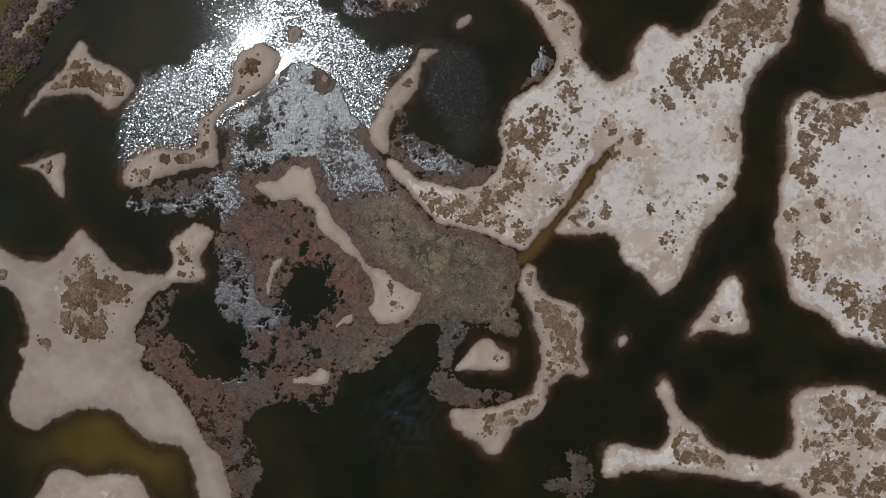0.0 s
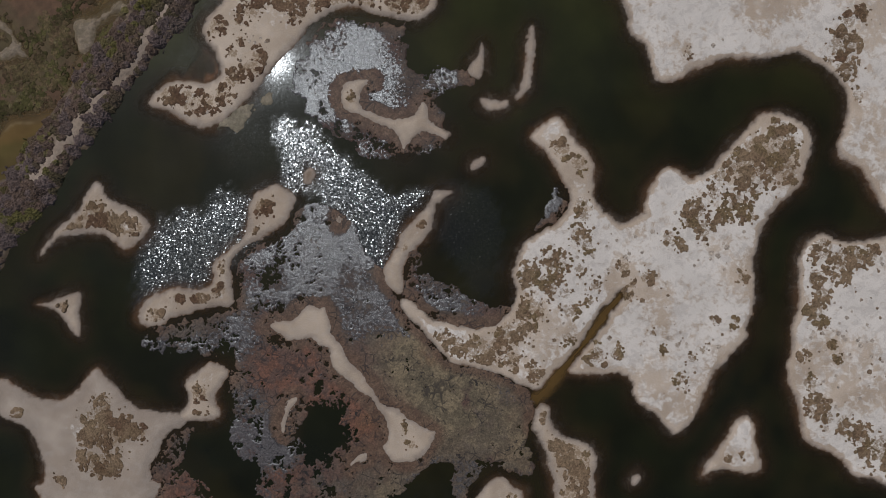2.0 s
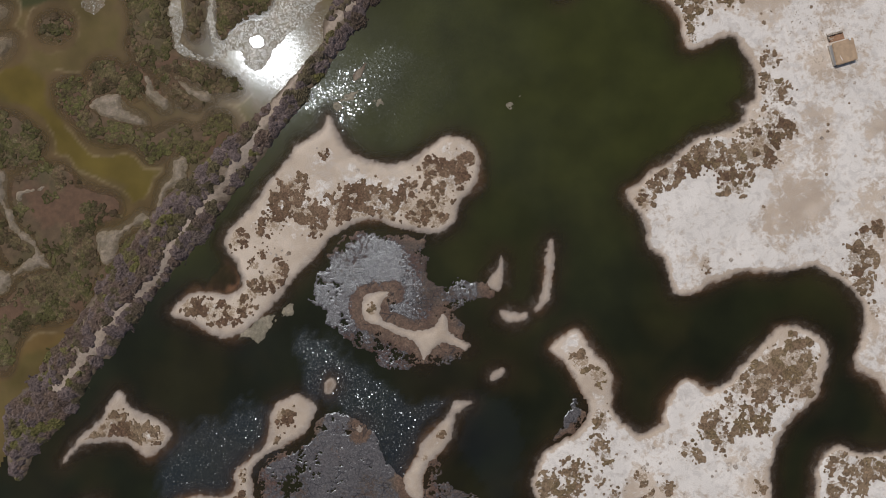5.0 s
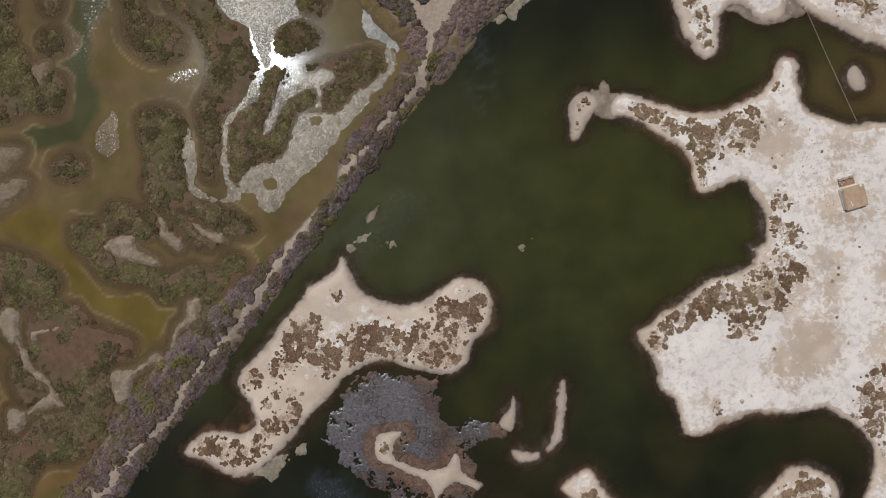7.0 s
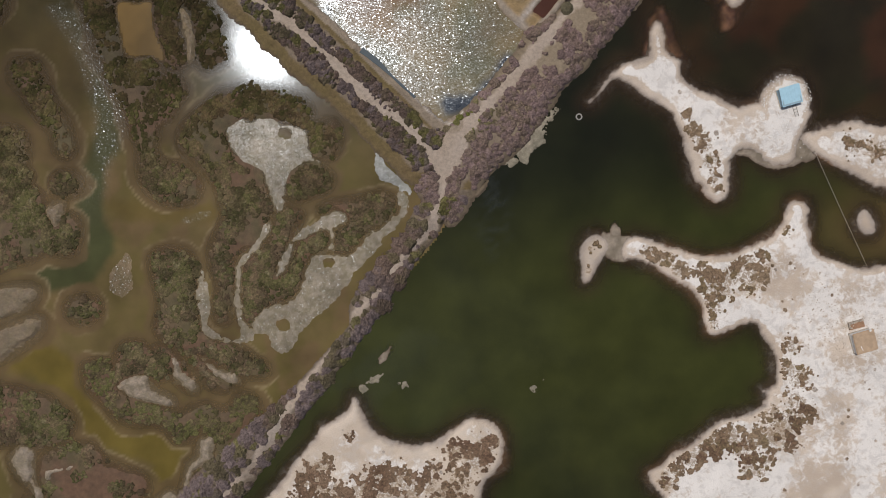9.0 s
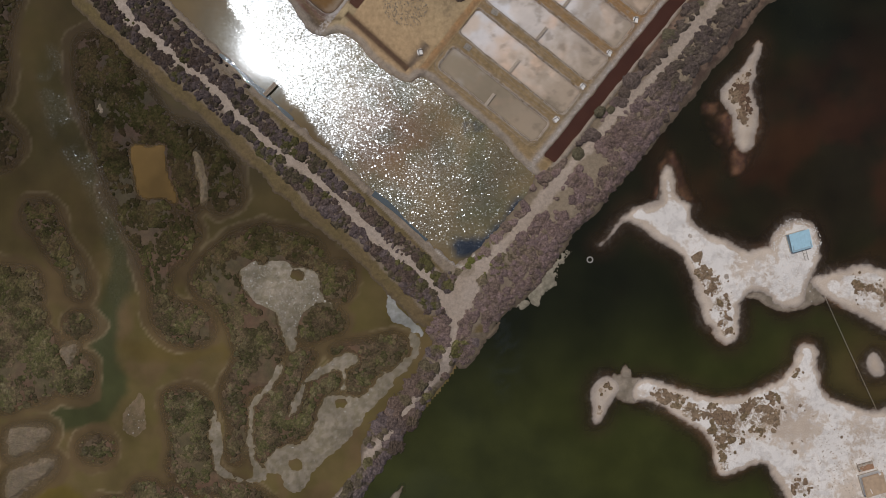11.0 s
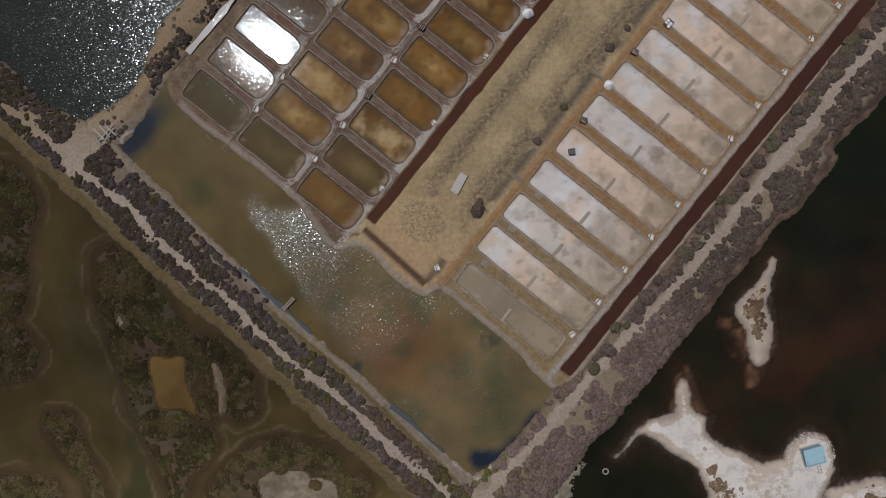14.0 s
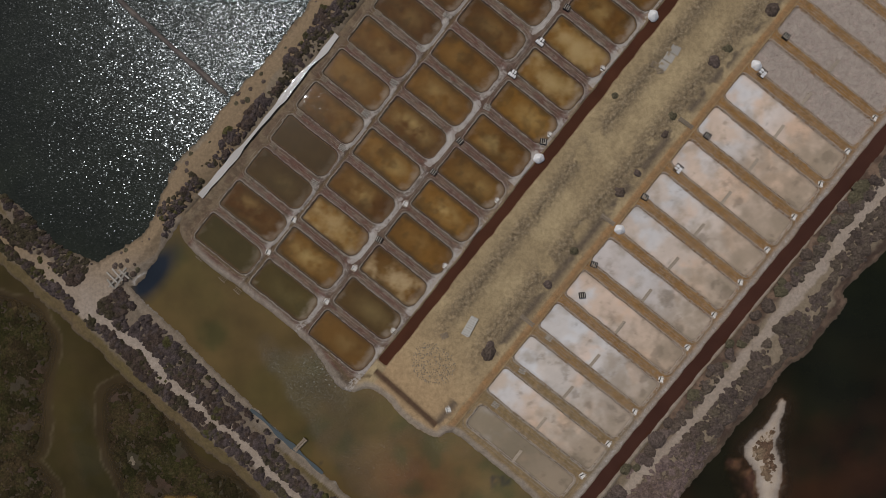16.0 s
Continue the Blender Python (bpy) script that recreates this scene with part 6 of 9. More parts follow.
def marsh():
    x, y = grid(["marsh"], 0, 0.45)
    near = (x > -110) & (y > -60) & (y < 260)
    d = depth_in(["marsh"], x, y)
    wet = -depth_in(BANKS + [n for n in FLATS if n not in WET_FLATS], x, y)
    c = blend(np.array((0.118, 0.088, 0.036)), (0.102, 0.080, 0.028), ramp(fbm(x, y, 9, 13), 0.35, 0.65))
    c = blend(c, (0.132, 0.086, 0.044), ramp(fbm(x, y, 6, 14), 0.5, 0.72) * 0.6)
    for line, half, tint, weight in CREEKS:
        off = line_distance(smooth(line, False, 2.0), x, y, False) + 3.2 * (fbm(x, y, 5, 24) - 0.5)
        c = blend(c, tint, weight * ramp(half - off, -0.8, 1.4))
    creek = line_distance(smooth(CREEKS[0][0], False, 2.0), x, y, False)
    # dimming late in the flight, put into the water's colour: darker northward
    late_dim = 0.9 * ramp(y, 114, 148)
    c = blend(c, blend(np.array((0.036, 0.030, 0.010)), (0.050, 0.034, 0.012), fbm(x, y, 10, 8)), 0.95 * late_dim)
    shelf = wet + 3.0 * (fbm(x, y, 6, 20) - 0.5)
    c = blend(c, blend(np.array((0.118, 0.078, 0.040)), (0.098, 0.070, 0.032), fbm(x, y, 3, 19)) * (1 - 0.55 * late_dim)[..., None], 0.8 * ramp(2.7 - shelf, 0, 0.7))
    c = blend(c, np.array((0.27, 0.21, 0.12)) * (1 - 0.55 * late_dim)[..., None], 0.45 * np.exp(-(((shelf - 2.4) / 0.2) ** 2)) * ramp(fbm(x, y, 7, 18), 0.42, 0.58))
    opacity = np.clip(0.40 + 0.60 * ramp(wet, 0.2, 2.0), 0, 1)
    pool = ramp(depth_in(["pool_tan"], x, y), -0.3, 0.3)
    c = blend(c, (0.128, 0.080, 0.026), pool)
    opacity = np.maximum(opacity, pool)
    wind = 0.05 + 0.65 * ramp(4.0 - creek, 0, 2) * ramp(y, 106, 126) * ramp(fbm(x, y, 5, 22), 0.32, 0.5) + 0.12 * ramp(fbm(x, y, 12, 23), 0.5, 0.8)
    glint = np.exp(-(((0.97 * (x + 55.5) + 0.25 * (y - 115.3)) / 3.2) ** 2 + ((0.97 * (y - 115.3) - 0.25 * (x + 55.5)) / 0.9) ** 2))
    wind = np.maximum(wind, 0.9 * ramp(glint, 0.3, 0.6))
    opacity = opacity * ramp(x, -110, -100)
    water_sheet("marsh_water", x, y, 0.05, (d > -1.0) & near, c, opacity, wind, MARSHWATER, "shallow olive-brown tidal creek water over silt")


YPOND = 181.5


def ponds():
    x, y = grid(["brine_pond"], 1, 0.6)
    d = depth_in(["brine_pond"], x, y)
    c = blend(np.array((0.092, 0.068, 0.022)), (0.110, 0.074, 0.026), ramp(fbm(x, y, 12, 15), 0.3, 0.7))
    c = blend(c, (0.115, 0.048, 0.014), 0.75 * np.exp(-(((x + 24) / 8) ** 2 + ((y - 155) / 8) ** 2)))
    c = blend(c, (0.05, 0.052, 0.016), 0.6 * ramp(fbm(x, y, 8, 16), 0.52, 0.75))
    c = c * (1 + 0.35 * ramp(x, -38, -24))[..., None]
    corner = line_distance(smooth([(-10.5, 135.2), (-6.1, 135.6), (-2.1, 138.6), (0.0, 142.0)], False, 1.0), x, y, False) + 1.6 * (fbm(x, y, 2.5, 20) - 0.5)
    dark = np.maximum(np.exp(-((corner / 1.7) ** 2)), np.exp(-(((x + 70.5) * 0.62 + (y - 193) * 0.78) / 6.5) ** 2 - (((x + 70.5) * 0.78 - (y - 193) * 0.62) / 2.4) ** 2))
    spots = ramp(fbm(x, y, 5, 18), 0.66, 0.75) * ramp(y, 140, 150) * ramp(172 - y, 0, 10)
    c = blend(c, (0.013, 0.018, 0.026), np.clip(1.6 * dark + 0.7 * spots - 0.15, 0, 1))
    out = ((x + 53.5) * 0.834 + (y - 182.0) * 0.55) + 3.0 * (fbm(x, y, 4, 26) - 0.5)
    wind = (0.04 + 0.98 * ramp(out, -1.0, 1.2) * ramp(YPOND - y - 0.25 * abs(x + 50) + 4 * (fbm(x, y, 5, 28) - 0.5), -1.5, 2.0)) * (0.55 + 0.45 * ramp(fbm(x, y, 18, 24), 0.3, 0.55)) * (1 - 0.15 * ramp(164 - y, 0, 14))
    water_sheet("brine_pond_water", x, y, 0.2, d > -1.5, c, np.ones(x.shape), wind, BRINE, "brown rippled brine of the feeder pond")
    x, y = grid(["north_pond"], 1, 0.9)
    d = depth_in(["north_pond"], x, y)
    c = blend(np.array((0.011, 0.013, 0.009)), (0.016, 0.019, 0.010), fbm(x, y, 20, 19))
    water_sheet("north_pond_water", x, y, 0.1, (d > -1.5) & (y < 290), c, np.ones(x.shape), 0.47 + 0.8 * ramp((x + 75) * 0.66 + (y - 243) * 0.75 + 4, 0, 2), NORTHWATER, "dark wind-rippled water of a deep reservoir")


# ---- islands ----
def islands():
    groups = {
        ("isle_great_a", "isle_great_b"): dict(white=0.72, holes=("ditch",)),
        ("isle_east",): dict(white=0.85), ("isle_flat_a", "isle_flat_b"): dict(white=0.72),
        ("isle_hut_a", "isle_hut_b"): dict(white=0.80, wide=0.8), ("isle_hut_c",): dict(white=0.80, wide=0.8),
        ("isle_dike_a", "isle_dike_b"): dict(white=0.45, tone=(0.53, 0.45, 0.36)),
        ("isle_west_a", "isle_west_b"): dict(white=0.15, tone=(0.41, 0.352, 0.292), wide=2.8),
        ("isle_sw_a", "isle_sw_b"): dict(white=0.62), ("isle_triangle",): dict(white=0.7),
    }
    done = {n for g in groups for n in g}
    for n in ISLES:
        if n not in done:
            groups[(n,)] = dict(white=-0.1, tone=(0.23, 0.178, 0.132)) if n in ("isle_dot_a", "isle_dot_b") else dict(white=0.40, tone=(0.46, 0.385, 0.305))
    for k, (names, o) in enumerate(groups.items()):
        small = len(PLAN[names[0]]) < 12
        land("salt_island", names, crust_colour(o["white"], o.get("tone", (0.51, 0.43, 0.345)), seed=k, wide=o.get("wide")), CRUST,
             "small brown mud islet in the lagoon" if names[0] in ("isle_dot_a", "isle_dot_b") else "small bare sandy islet in the lagoon" if small else "pale salt-crusted sand island with low brown scrub", "island",
             holes=o.get("holes", ()), top=0.14 if small else 0.34, slope=0.8 if small else 1.5, ragged=0.3 if small else 0.5, res=0.2 if small else 0.3, reach=2.2)


def mat_colour(k, ring=False):
    def colour(x, y, e):
        near = lambda px, py, rr: np.exp(-(((x - px) / rr) ** 2 + ((y - py) / rr) ** 2))
        fine = fbm(x, y, 1.1, 95)
        c = blend(np.array((0.118, 0.092, 0.070)), (0.082, 0.058, 0.044), ramp(fbm(x, y, 4.0, 90 + k) + 0.5 * (fine - 0.5), 0.38, 0.62))
        c = blend(c, (0.108, 0.060, 0.045), 0.75 * ramp(fbm(x, y, 7, 100), 0.50, 0.68))
        flake = 0.32 + 1.1 * (fbm(x, y, 9, 92 + k, 3) - 0.5)
        if ring:
            c = c * np.array((0.80, 0.72, 0.68))
            flake = flake + 0.40 - 0.8 * near(9, 47, 4.5)
        else:
            beige = np.clip(1.3 * near(-3, -4, 9) + 0.9 * near(-10, 3, 6) + 0.8 * near(12, -12, 8) + 0.7 * near(-14, -22, 5), 0, 1)
            c = blend(c, blend(np.array((0.205, 0.163, 0.100)), (0.130, 0.105, 0.066), ramp(fbm(x, y, 1.6, 89), 0.4, 0.62)), beige * ramp(fbm(x, y, 3, 92), 0.15, 0.4))
            rust = np.clip(1.1 * near(-29, 1.5, 6) + near(-34, 0, 5) + near(-18, -9, 6) + 0.9 * near(-33, -20, 4) + 0.6 * near(-24, -4, 6) + 0.8 * near(-27, -26, 4) + 1.1 * near(-49, -23, 7) + 0.7 * near(-42, -33, 5), 0, 1)
            c = blend(c, blend(np.array((0.172, 0.078, 0.048)), (0.112, 0.062, 0.046), ramp(fbm(x, y, 1.3, 87), 0.4, 0.6)), 0.85 * rust)
            c = blend(c, (0.175, 0.092, 0.046), np.clip(near(-16.5, -9, 3) + 0.8 * near(-6, 3.6, 2.2) + 0.8 * near(-26, 23, 2.2) + 0.7 * near(-25, 14, 2), 0, 1) * 0.7 * ramp(fbm(x, y, 2, 86), 0.3, 0.55))
            flake = flake + 0.08 + 0.36 * ramp(y - 0.4 * x, 8, 18) - 0.30 * beige - 0.42 * rust - 0.35 * near(-47, 8, 11) + 0.25 * near(-38, -8, 7) + 0.25 * near(-30, -16, 6)
        # red-brown silt where the mat lies against an island
        shore = depth_in(ISLES, x, y, 5.0) + 1.4 * (fbm(x, y, 3, 99) - 0.5)
        lee = ramp(shore, -2.4, -0.8)
        c = blend(c, blend(np.array((0.105, 0.056, 0.034)), (0.150, 0.100, 0.066), fine), 0.9 * lee)
        flake = flake - 0.7 * lee
        c = blend(np.array((0.045, 0.03, 0.025)), c, ramp(e, -0.1, 0.15))
        return 0.95 * c * (0.78 + 0.44 * fine)[..., None], {"flake": flake}
    return colour


def algae():
    field = ("mat_main", "mat_west", "mat_low", "mat_shore")
    for k, names in enumerate([field] + [(n,) for n in MATS if n not in field]):
        loose = names[0] in ("mat_scatter", "mat_islet")
        land("algae_mat", names, mat_colour(k, names[0] == "mat_ring"), MAT, "grey-purple mat of drying algae on mud", "algae mat",
             holes=("hole_mat",) if k == 0 else (), top=0.07, slope=0.3, ragged=1.0, lump=2.2, res=0.17, relief=0.045, foot=-0.25, reach=0.8,
             torn=0.46 if loose else (lambda x, y: 0.50 + 0.20 * ramp(x + 0.35 * y, -30, -14)) if k == 0 else 0.60, merged=k == 0)
    for k, n in enumerate(SHOALS):
        red = n in ("shoal_red", "shoal_notch", "shoal_islet", "shoal_tip", "shoal_far")
        land("mud_shoal", (n,), mud_colour((0.19, 0.095, 0.05) if red else (0.24, 0.20, 0.15), (0.09, 0.04, 0.025) if red else (0.17, 0.14, 0.10), (0.06, 0.03, 0.018), 2.0, k), MUD,
             "reddish mud shoal just under the surface" if red else "grey silt shoal at the water's edge", "shoal", top=-0.04 - 0.012 * k if red else 0.05, slope=1.5, ragged=0.6, res=0.3, relief=0.05, foot=-0.3, reach=1.5)
    for n in [n for n in PLAN if n.startswith(("raft_", "scrap_"))]:
        land("floating_algae", (n,), mud_colour((0.24, 0.21, 0.15), (0.18, 0.16, 0.11), (0.14, 0.12, 0.08), 1.0), RAFT, "grey-green raft of floating algae", "algae raft",
             top=0.05, slope=0.3, ragged=0.7, lump=1.2, res=0.14, relief=0.04, foot=-0.2, reach=0.4, torn=0.68)


def bank_colour(k):
    def colour(x, y, e):
        c = blend(np.array((0.102, 0.068, 0.037)), (0.086, 0.067, 0.031), ramp(fbm(x, y, 4, 90 + k), 0.35, 0.65))
        c = blend(c, (0.115, 0.062, 0.036), 0.7 * ramp(fbm(x, y, 6, 94), 0.52, 0.66))
        c = c * (0.75 + 0.5 * fbm(x, y, 0.9, 95))[..., None]
        line = np.exp(-(((e + 1.3 + 1.8 * (fbm(x, y, 5, 97) - 0.5)) / 0.16) ** 2)) * ramp(fbm(x, y, 7, 98), 0.46, 0.58)
        c = blend(c, (0.26, 0.205, 0.125), 0.55 * line)
        c = blend(np.array((0.122, 0.084, 0.040)), c, ramp(e, -2.6, -0.4))
        # same northward dimming painted into the banks
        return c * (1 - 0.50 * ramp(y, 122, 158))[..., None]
    return colour


def marsh_banks():
    for k, n in enumerate(BANKS):
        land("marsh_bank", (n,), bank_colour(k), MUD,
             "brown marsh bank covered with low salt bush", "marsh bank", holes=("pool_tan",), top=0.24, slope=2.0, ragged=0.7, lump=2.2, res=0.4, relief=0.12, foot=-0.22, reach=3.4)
    for k, n in enumerate(FLATS):
        if n == "flat_milk":
            # glossy shallow water: part of its sky reflection is painted as pale colour
            a, b, rim = (0.28, 0.28, 0.26), (0.22, 0.22, 0.19), (0.18, 0.16, 0.12)
        elif n.startswith("flat_side") or n in ("flat_delta", "flat_eye"):
            a, b, rim = (0.175, 0.128, 0.075), (0.145, 0.11, 0.058), (0.165, 0.12, 0.06)
        elif n in ("flat_pan", "flat_apron", "flat_creek", "flat_thin", "flat_link"):
            a, b, rim = (0.215, 0.182, 0.132), (0.165, 0.140, 0.092), (0.16, 0.125, 0.065)
        else:
            a, b, rim = (0.265, 0.212, 0.150), (0.185, 0.148, 0.094), (0.17, 0.13, 0.07)
        wet = n in WET_FLATS
        land("mud_flat", (n,), mud_colour(a, b, rim, 0.8, k), WETFLAT if wet else FLAT,
             "pale flat of mud and shallow water in the marsh", "mud flat", holes={"flat_apron": ("islet_a", "islet_b"), "flat_pan": ("islet_c",)}.get(n, ()), top=0.14 if wet else 0.46, slope=0.8, ragged=0.7, lump=1.8, res=0.25, relief=0.04 if wet else 0.10, foot=-0.2, reach=1.5, film=1.0 if wet else None)


DITCHES = [[(-53, 169.1), (-50.8, 167.4), (-47.8, 164.4), (-44.8, 161.9), (-41.9, 159.2), (-40.1, 157.6)], [(-26, 144.7), (-23, 142.4), (-20.1, 139.6), (-16.6, 136.4)]]
SLIVER = [(-61.5, 207.0), (-57.3, 211.7), (-53.3, 216.4), (-50.0, 220.3), (-47.0, 223.8), (-43.0, 228.7), (-39.9, 231.8), (-37.2, 235.2)]


def dikes():
    def colour(x, y, e):
        d = np.min([track_distance(t, x, y) - w for t, w in (("south_path", 0.15), ("east_path", 0.5), ("west_path", 0.55), ("north_path", 2.2))], axis=0)
        c = blend(np.array((0.150, 0.115, 0.085)), (0.205, 0.165, 0.118), fbm(x, y, 3, 34))
        c = blend(c, blend(np.array((0.262, 0.212, 0.150)), (0.215, 0.168, 0.112), fbm(x, y, 2.0, 31)), 0.9 * ramp(x + y, 126, 140))
        c = blend(c, (0.165, 0.128, 0.085), 0.8 * ramp(2.2 - e, 0, 1.2) * (x > -20))
        sand = blend(np.array((0.37, 0.31, 0.255)), (0.30, 0.24, 0.18), fbm(x, y, 4, 32))
        sand = blend(sand, (0.245, 0.178, 0.108), ramp(y, 186, 200) * (x < -30))
        d = d - 3.2 * np.exp(-(((x + 9.9) / 2.6) ** 2 + ((y - 127.0) / 3.4) ** 2))
        c = blend(c, sand, ramp(0.6 + 2.6 * (fbm(x, y, 2.4, 35) - 0.45) - d, -0.4, 0.4))
        bank = -depth_in(["brine_pond"], x, y)
        c = blend(c, blend(np.array((0.285, 0.232, 0.172)), (0.215, 0.172, 0.125), fbm(x, y, 2.5, 29)), ramp(1.9 - bank, 0, 0.4) * (x < -8))
        c = blend(c, (0.55, 0.52, 0.47), 0.8 * np.exp(-(((bank + 0.1 - 0.5 * (fbm(x, y, 6, 26) - 0.5)) / 0.16) ** 2)) * (x < -8))
        c = blend(c, (0.31, 0.27, 0.225), 0.7 * np.exp(-(((x + 40.8) / 2.2) ** 2 + ((y - 78.7) / 2.6) ** 2)))
        marsh_side = depth_in(["marsh"], x, y) > -3.5
        c = blend(c, blend(np.array((0.125, 0.096, 0.038)), (0.15, 0.105, 0.055), fbm(x, y, 4, 28)), ramp(2.8 - e, 0, 0.6) * marsh_side * (y > 120))
        shore = ramp(y + 0.6 * x, 165, 185) * (x > -10)
        c = blend(c, blend(np.array((0.085, 0.055, 0.040)), (0.17, 0.115, 0.08), ramp(fbm(x, y, 1.5, 27), 0.4, 0.65)), shore * ramp(3.0 - e, 0, 1.5))
        return blend(np.array((0.10, 0.075, 0.05)), c, ramp(e, -0.2, 0.8))
    for n in DIKES:
        land(n, (n,), colour, SOIL, "earth dike with a beaten sandy track and dense bushes", "dike", top=1.2, slope=3.0, ragged=0.6, lump=3.0, res=0.28, relief=0.25, foot=-0.6, reach=2.0, carve=[(q, 0.22) for q in DITCHES] if n == "dike_west" else [(SLIVER, 0.5)] if n == "dike_north" else ())
    land("pond_wall", ("pond_wall",), mud_colour((0.16, 0.14, 0.12), (0.12, 0.10, 0.09), (0.08, 0.07, 0.06)), SOIL, "thin earth wall across the reservoir", "dike wall", top=0.5, slope=0.4, ragged=0.15, res=0.25, foot=-0.3, reach=0.6)


def far_water():
    """The shallow waters that go on beyond the lagoon and the marsh."""
    edge = np.r_[np.arange(-2400, -200, 200), np.arange(-200, 201, 20), np.arange(400, 2401, 200)].astype(float)
    x, y = np.meshgrid(edge, edge + 100)
    c = blend(np.array((0.030, 0.032, 0.010)), (0.085, 0.070, 0.026), ramp(fbm(x, y, 90, 2), 0.35, 0.65))
    water_sheet("far_water", x, y, -0.6, np.ones(x.shape, bool), c, np.ones(x.shape), np.full(x.shape, 0.1), MARSHWATER, "wide shallow water around the lagoon and marsh")


ground_sheet()
far_water()
lagoon()
marsh()
ponds()
islands()
algae()
marsh_banks()
dikes()


# ---- saltworks ----
ORIGIN = np.array((-28.1, 179.18))
ALONG = np.array((0.6237, 0.7817))
ACROSS = np.array((0.7817, -0.6237))


def at_works(s, v):
    p = ORIGIN + s * ACROSS + v * ALONG
    return float(p[0]), float(p[1])


PITCH = 7.33
# centre s, first v, half length, half width, number
COLUMNS = [("west", -34.2, -2.6, 5.75, 2.7, 12), ("middle", -21.3, -2.9, 5.85, 2.7, 13), ("inner", -7.7, -3.5, 5.8, 2.7, 14), ("rose", 29.0, 8.3 - 7.33, 11.6, 2.65, 16)]
PANS = []
for block, s0, v0, hl, hw, count in COLUMNS:
    for k in range(count):
        PANS.append((block, k, s0, v0 + PITCH * k, hl - (0.9 if block == "rose" and k == 0 else 0), hw - (0.4 if block == "rose" and k == 0 else 0)))


def pan_edge(s, v, pan):
    """Distance from the edge of a pan, positive inside; its lower end is rounder than its head."""
    _, _, cs, cv, hl, hw = pan
    bend = 0.5 + 1.1 * ramp(s - cs, -1, 1) if pan[0] != "rose" else 0.8
    qx, qy = abs(s - cs) - hl + bend, abs(v - cv) - hw + bend
    return -(np.hypot(np.maximum(qx, 0), np.maximum(qy, 0)) + np.minimum(np.maximum(qx, qy), 0) - bend)


def saltworks_ground():
    s, v = np.meshgrid(np.arange(-48, 52, 0.19), np.arange(-24, 112, 0.19))
    x = ORIGIN[0] + s * ACROSS[0] + v * ALONG[0]
    y = ORIGIN[1] + s * ACROSS[1] + v * ALONG[1]
    e = depth_in(["works"], x, y) + 0.5 * (fbm(x, y, 2, 5) - 0.5)
    wob = 0.5 * (fbm(x, y, 3, 41) - 0.5)
    pan, end = np.full(x.shape, -9.0), np.zeros(x.shape)
    for k, p in enumerate(PANS):
        near = (abs(s - p[2]) < p[4] + 4) & (abs(v - p[3]) < p[5] + 4)
        if near.any():
            pe = pan_edge(s[near], v[near], p)
            end[near] = np.where(pe > pan[near], ramp((s[near] - p[2]) / p[4], 0.8, 1.0) * (0.15 + 0.7 * ((k * 37) % 10 / 9.0)), end[near])
            pan[near] = np.maximum(pan[near], pe)
    pan = pan + 0.3 * wob + 0.12 * (vnoise(x, y, 0.6, 40) - 0.5)
    p = -pan
    gold, rose = s < -1.2, s > 17.3
    side = gold | rose
    track = (s > 1.2) & (s < 15.5)
    rows = np.clip(np.exp(-(((s - 4.4) / 1.5) ** 2)) + np.exp(-(((s - 12.2) / 1.9) ** 2)), 0, 1) * ramp(fbm(x, y, 4, 44), 0.25, 0.42) * ramp(v, 4, 14)
    rubble = vnoise(x, y, 0.55, 66) * 0.6 + vnoise(x, y, 0.3, 67) * 0.4
    base = 0.6 + 0.06 * (fbm(x, y, 2.5, 42) - 0.5) + 0.7 * track * rows * (rubble - 0.3)
    ridge = np.exp(-(((p - 0.28 - 0.12 * vnoise(x, y, 1.5, 58)) / 0.095) ** 2)) * ramp(fbm(x, y, 1.6, 59), 0.28, 0.55)
    second = np.exp(-(((p - 0.85) / 0.13) ** 2)) * ramp(fbm(x, y, 3, 68), 0.35, 0.5)
    z = base + side * (0.12 * ridge + 0.07 * second - 0.10 * ramp(p, 0.5, 0.65) * ramp(4 - p, 0, 1))
    z = np.where(pan > -0.15, base - 0.32 * ramp(pan, -0.15, 0.3), z)
    canal_a = 0.95 - abs(s + wob)
    canal_b = 1.15 - abs(s - 43.7 + wob)
    low = ramp(v, -2.6, -1.8) * ramp(canal_a, -0.3, 0.3)
    low_b = ramp(v, -2.5, -1.0) * ramp(canal_b, -0.3, 0.3)
    foot = np.exp(-(((abs(v + 4.0 + 0.06 * s) / 0.6)) ** 2)) * (s > 0) * (s < 14.5)
    z = z - 0.5 * low - 0.5 * low_b - 0.25 * foot
    berm = np.exp(-(((s - 16.5 + 0.4 * wob) / 0.55) ** 2))
    z = z + 0.18 * berm
    lane = np.exp(-(((s + 27.8 + 0.3 * wob) / 0.3) ** 2))
    rails = np.exp(-(((abs(s + 27.8 + 0.3 * wob) - 0.55) / 0.14) ** 2))
    z = z - 0.14 * lane + 0.08 * rails
    outer = np.exp(-(((e - 2.3) / 0.35) ** 2)) * (s < 0)
    z = z - 0.1 * outer
    z = np.where(e > 0, z * ramp(e, -0.5, 0.8), -0.5 * ramp(-e, 0, 1.5))
    # colours
    grain = fbm(x, y, 1.2, 47)
    road = blend(np.array((0.385, 0.298, 0.168)), (0.305, 0.232, 0.130), ramp(fbm(x, y, 5, 43), 0.35, 0.65))
    c = blend(road, blend(np.array((0.185, 0.140, 0.085)), (0.27, 0.208, 0.128), rubble), np.clip(0.85 * rows, 0, 1))
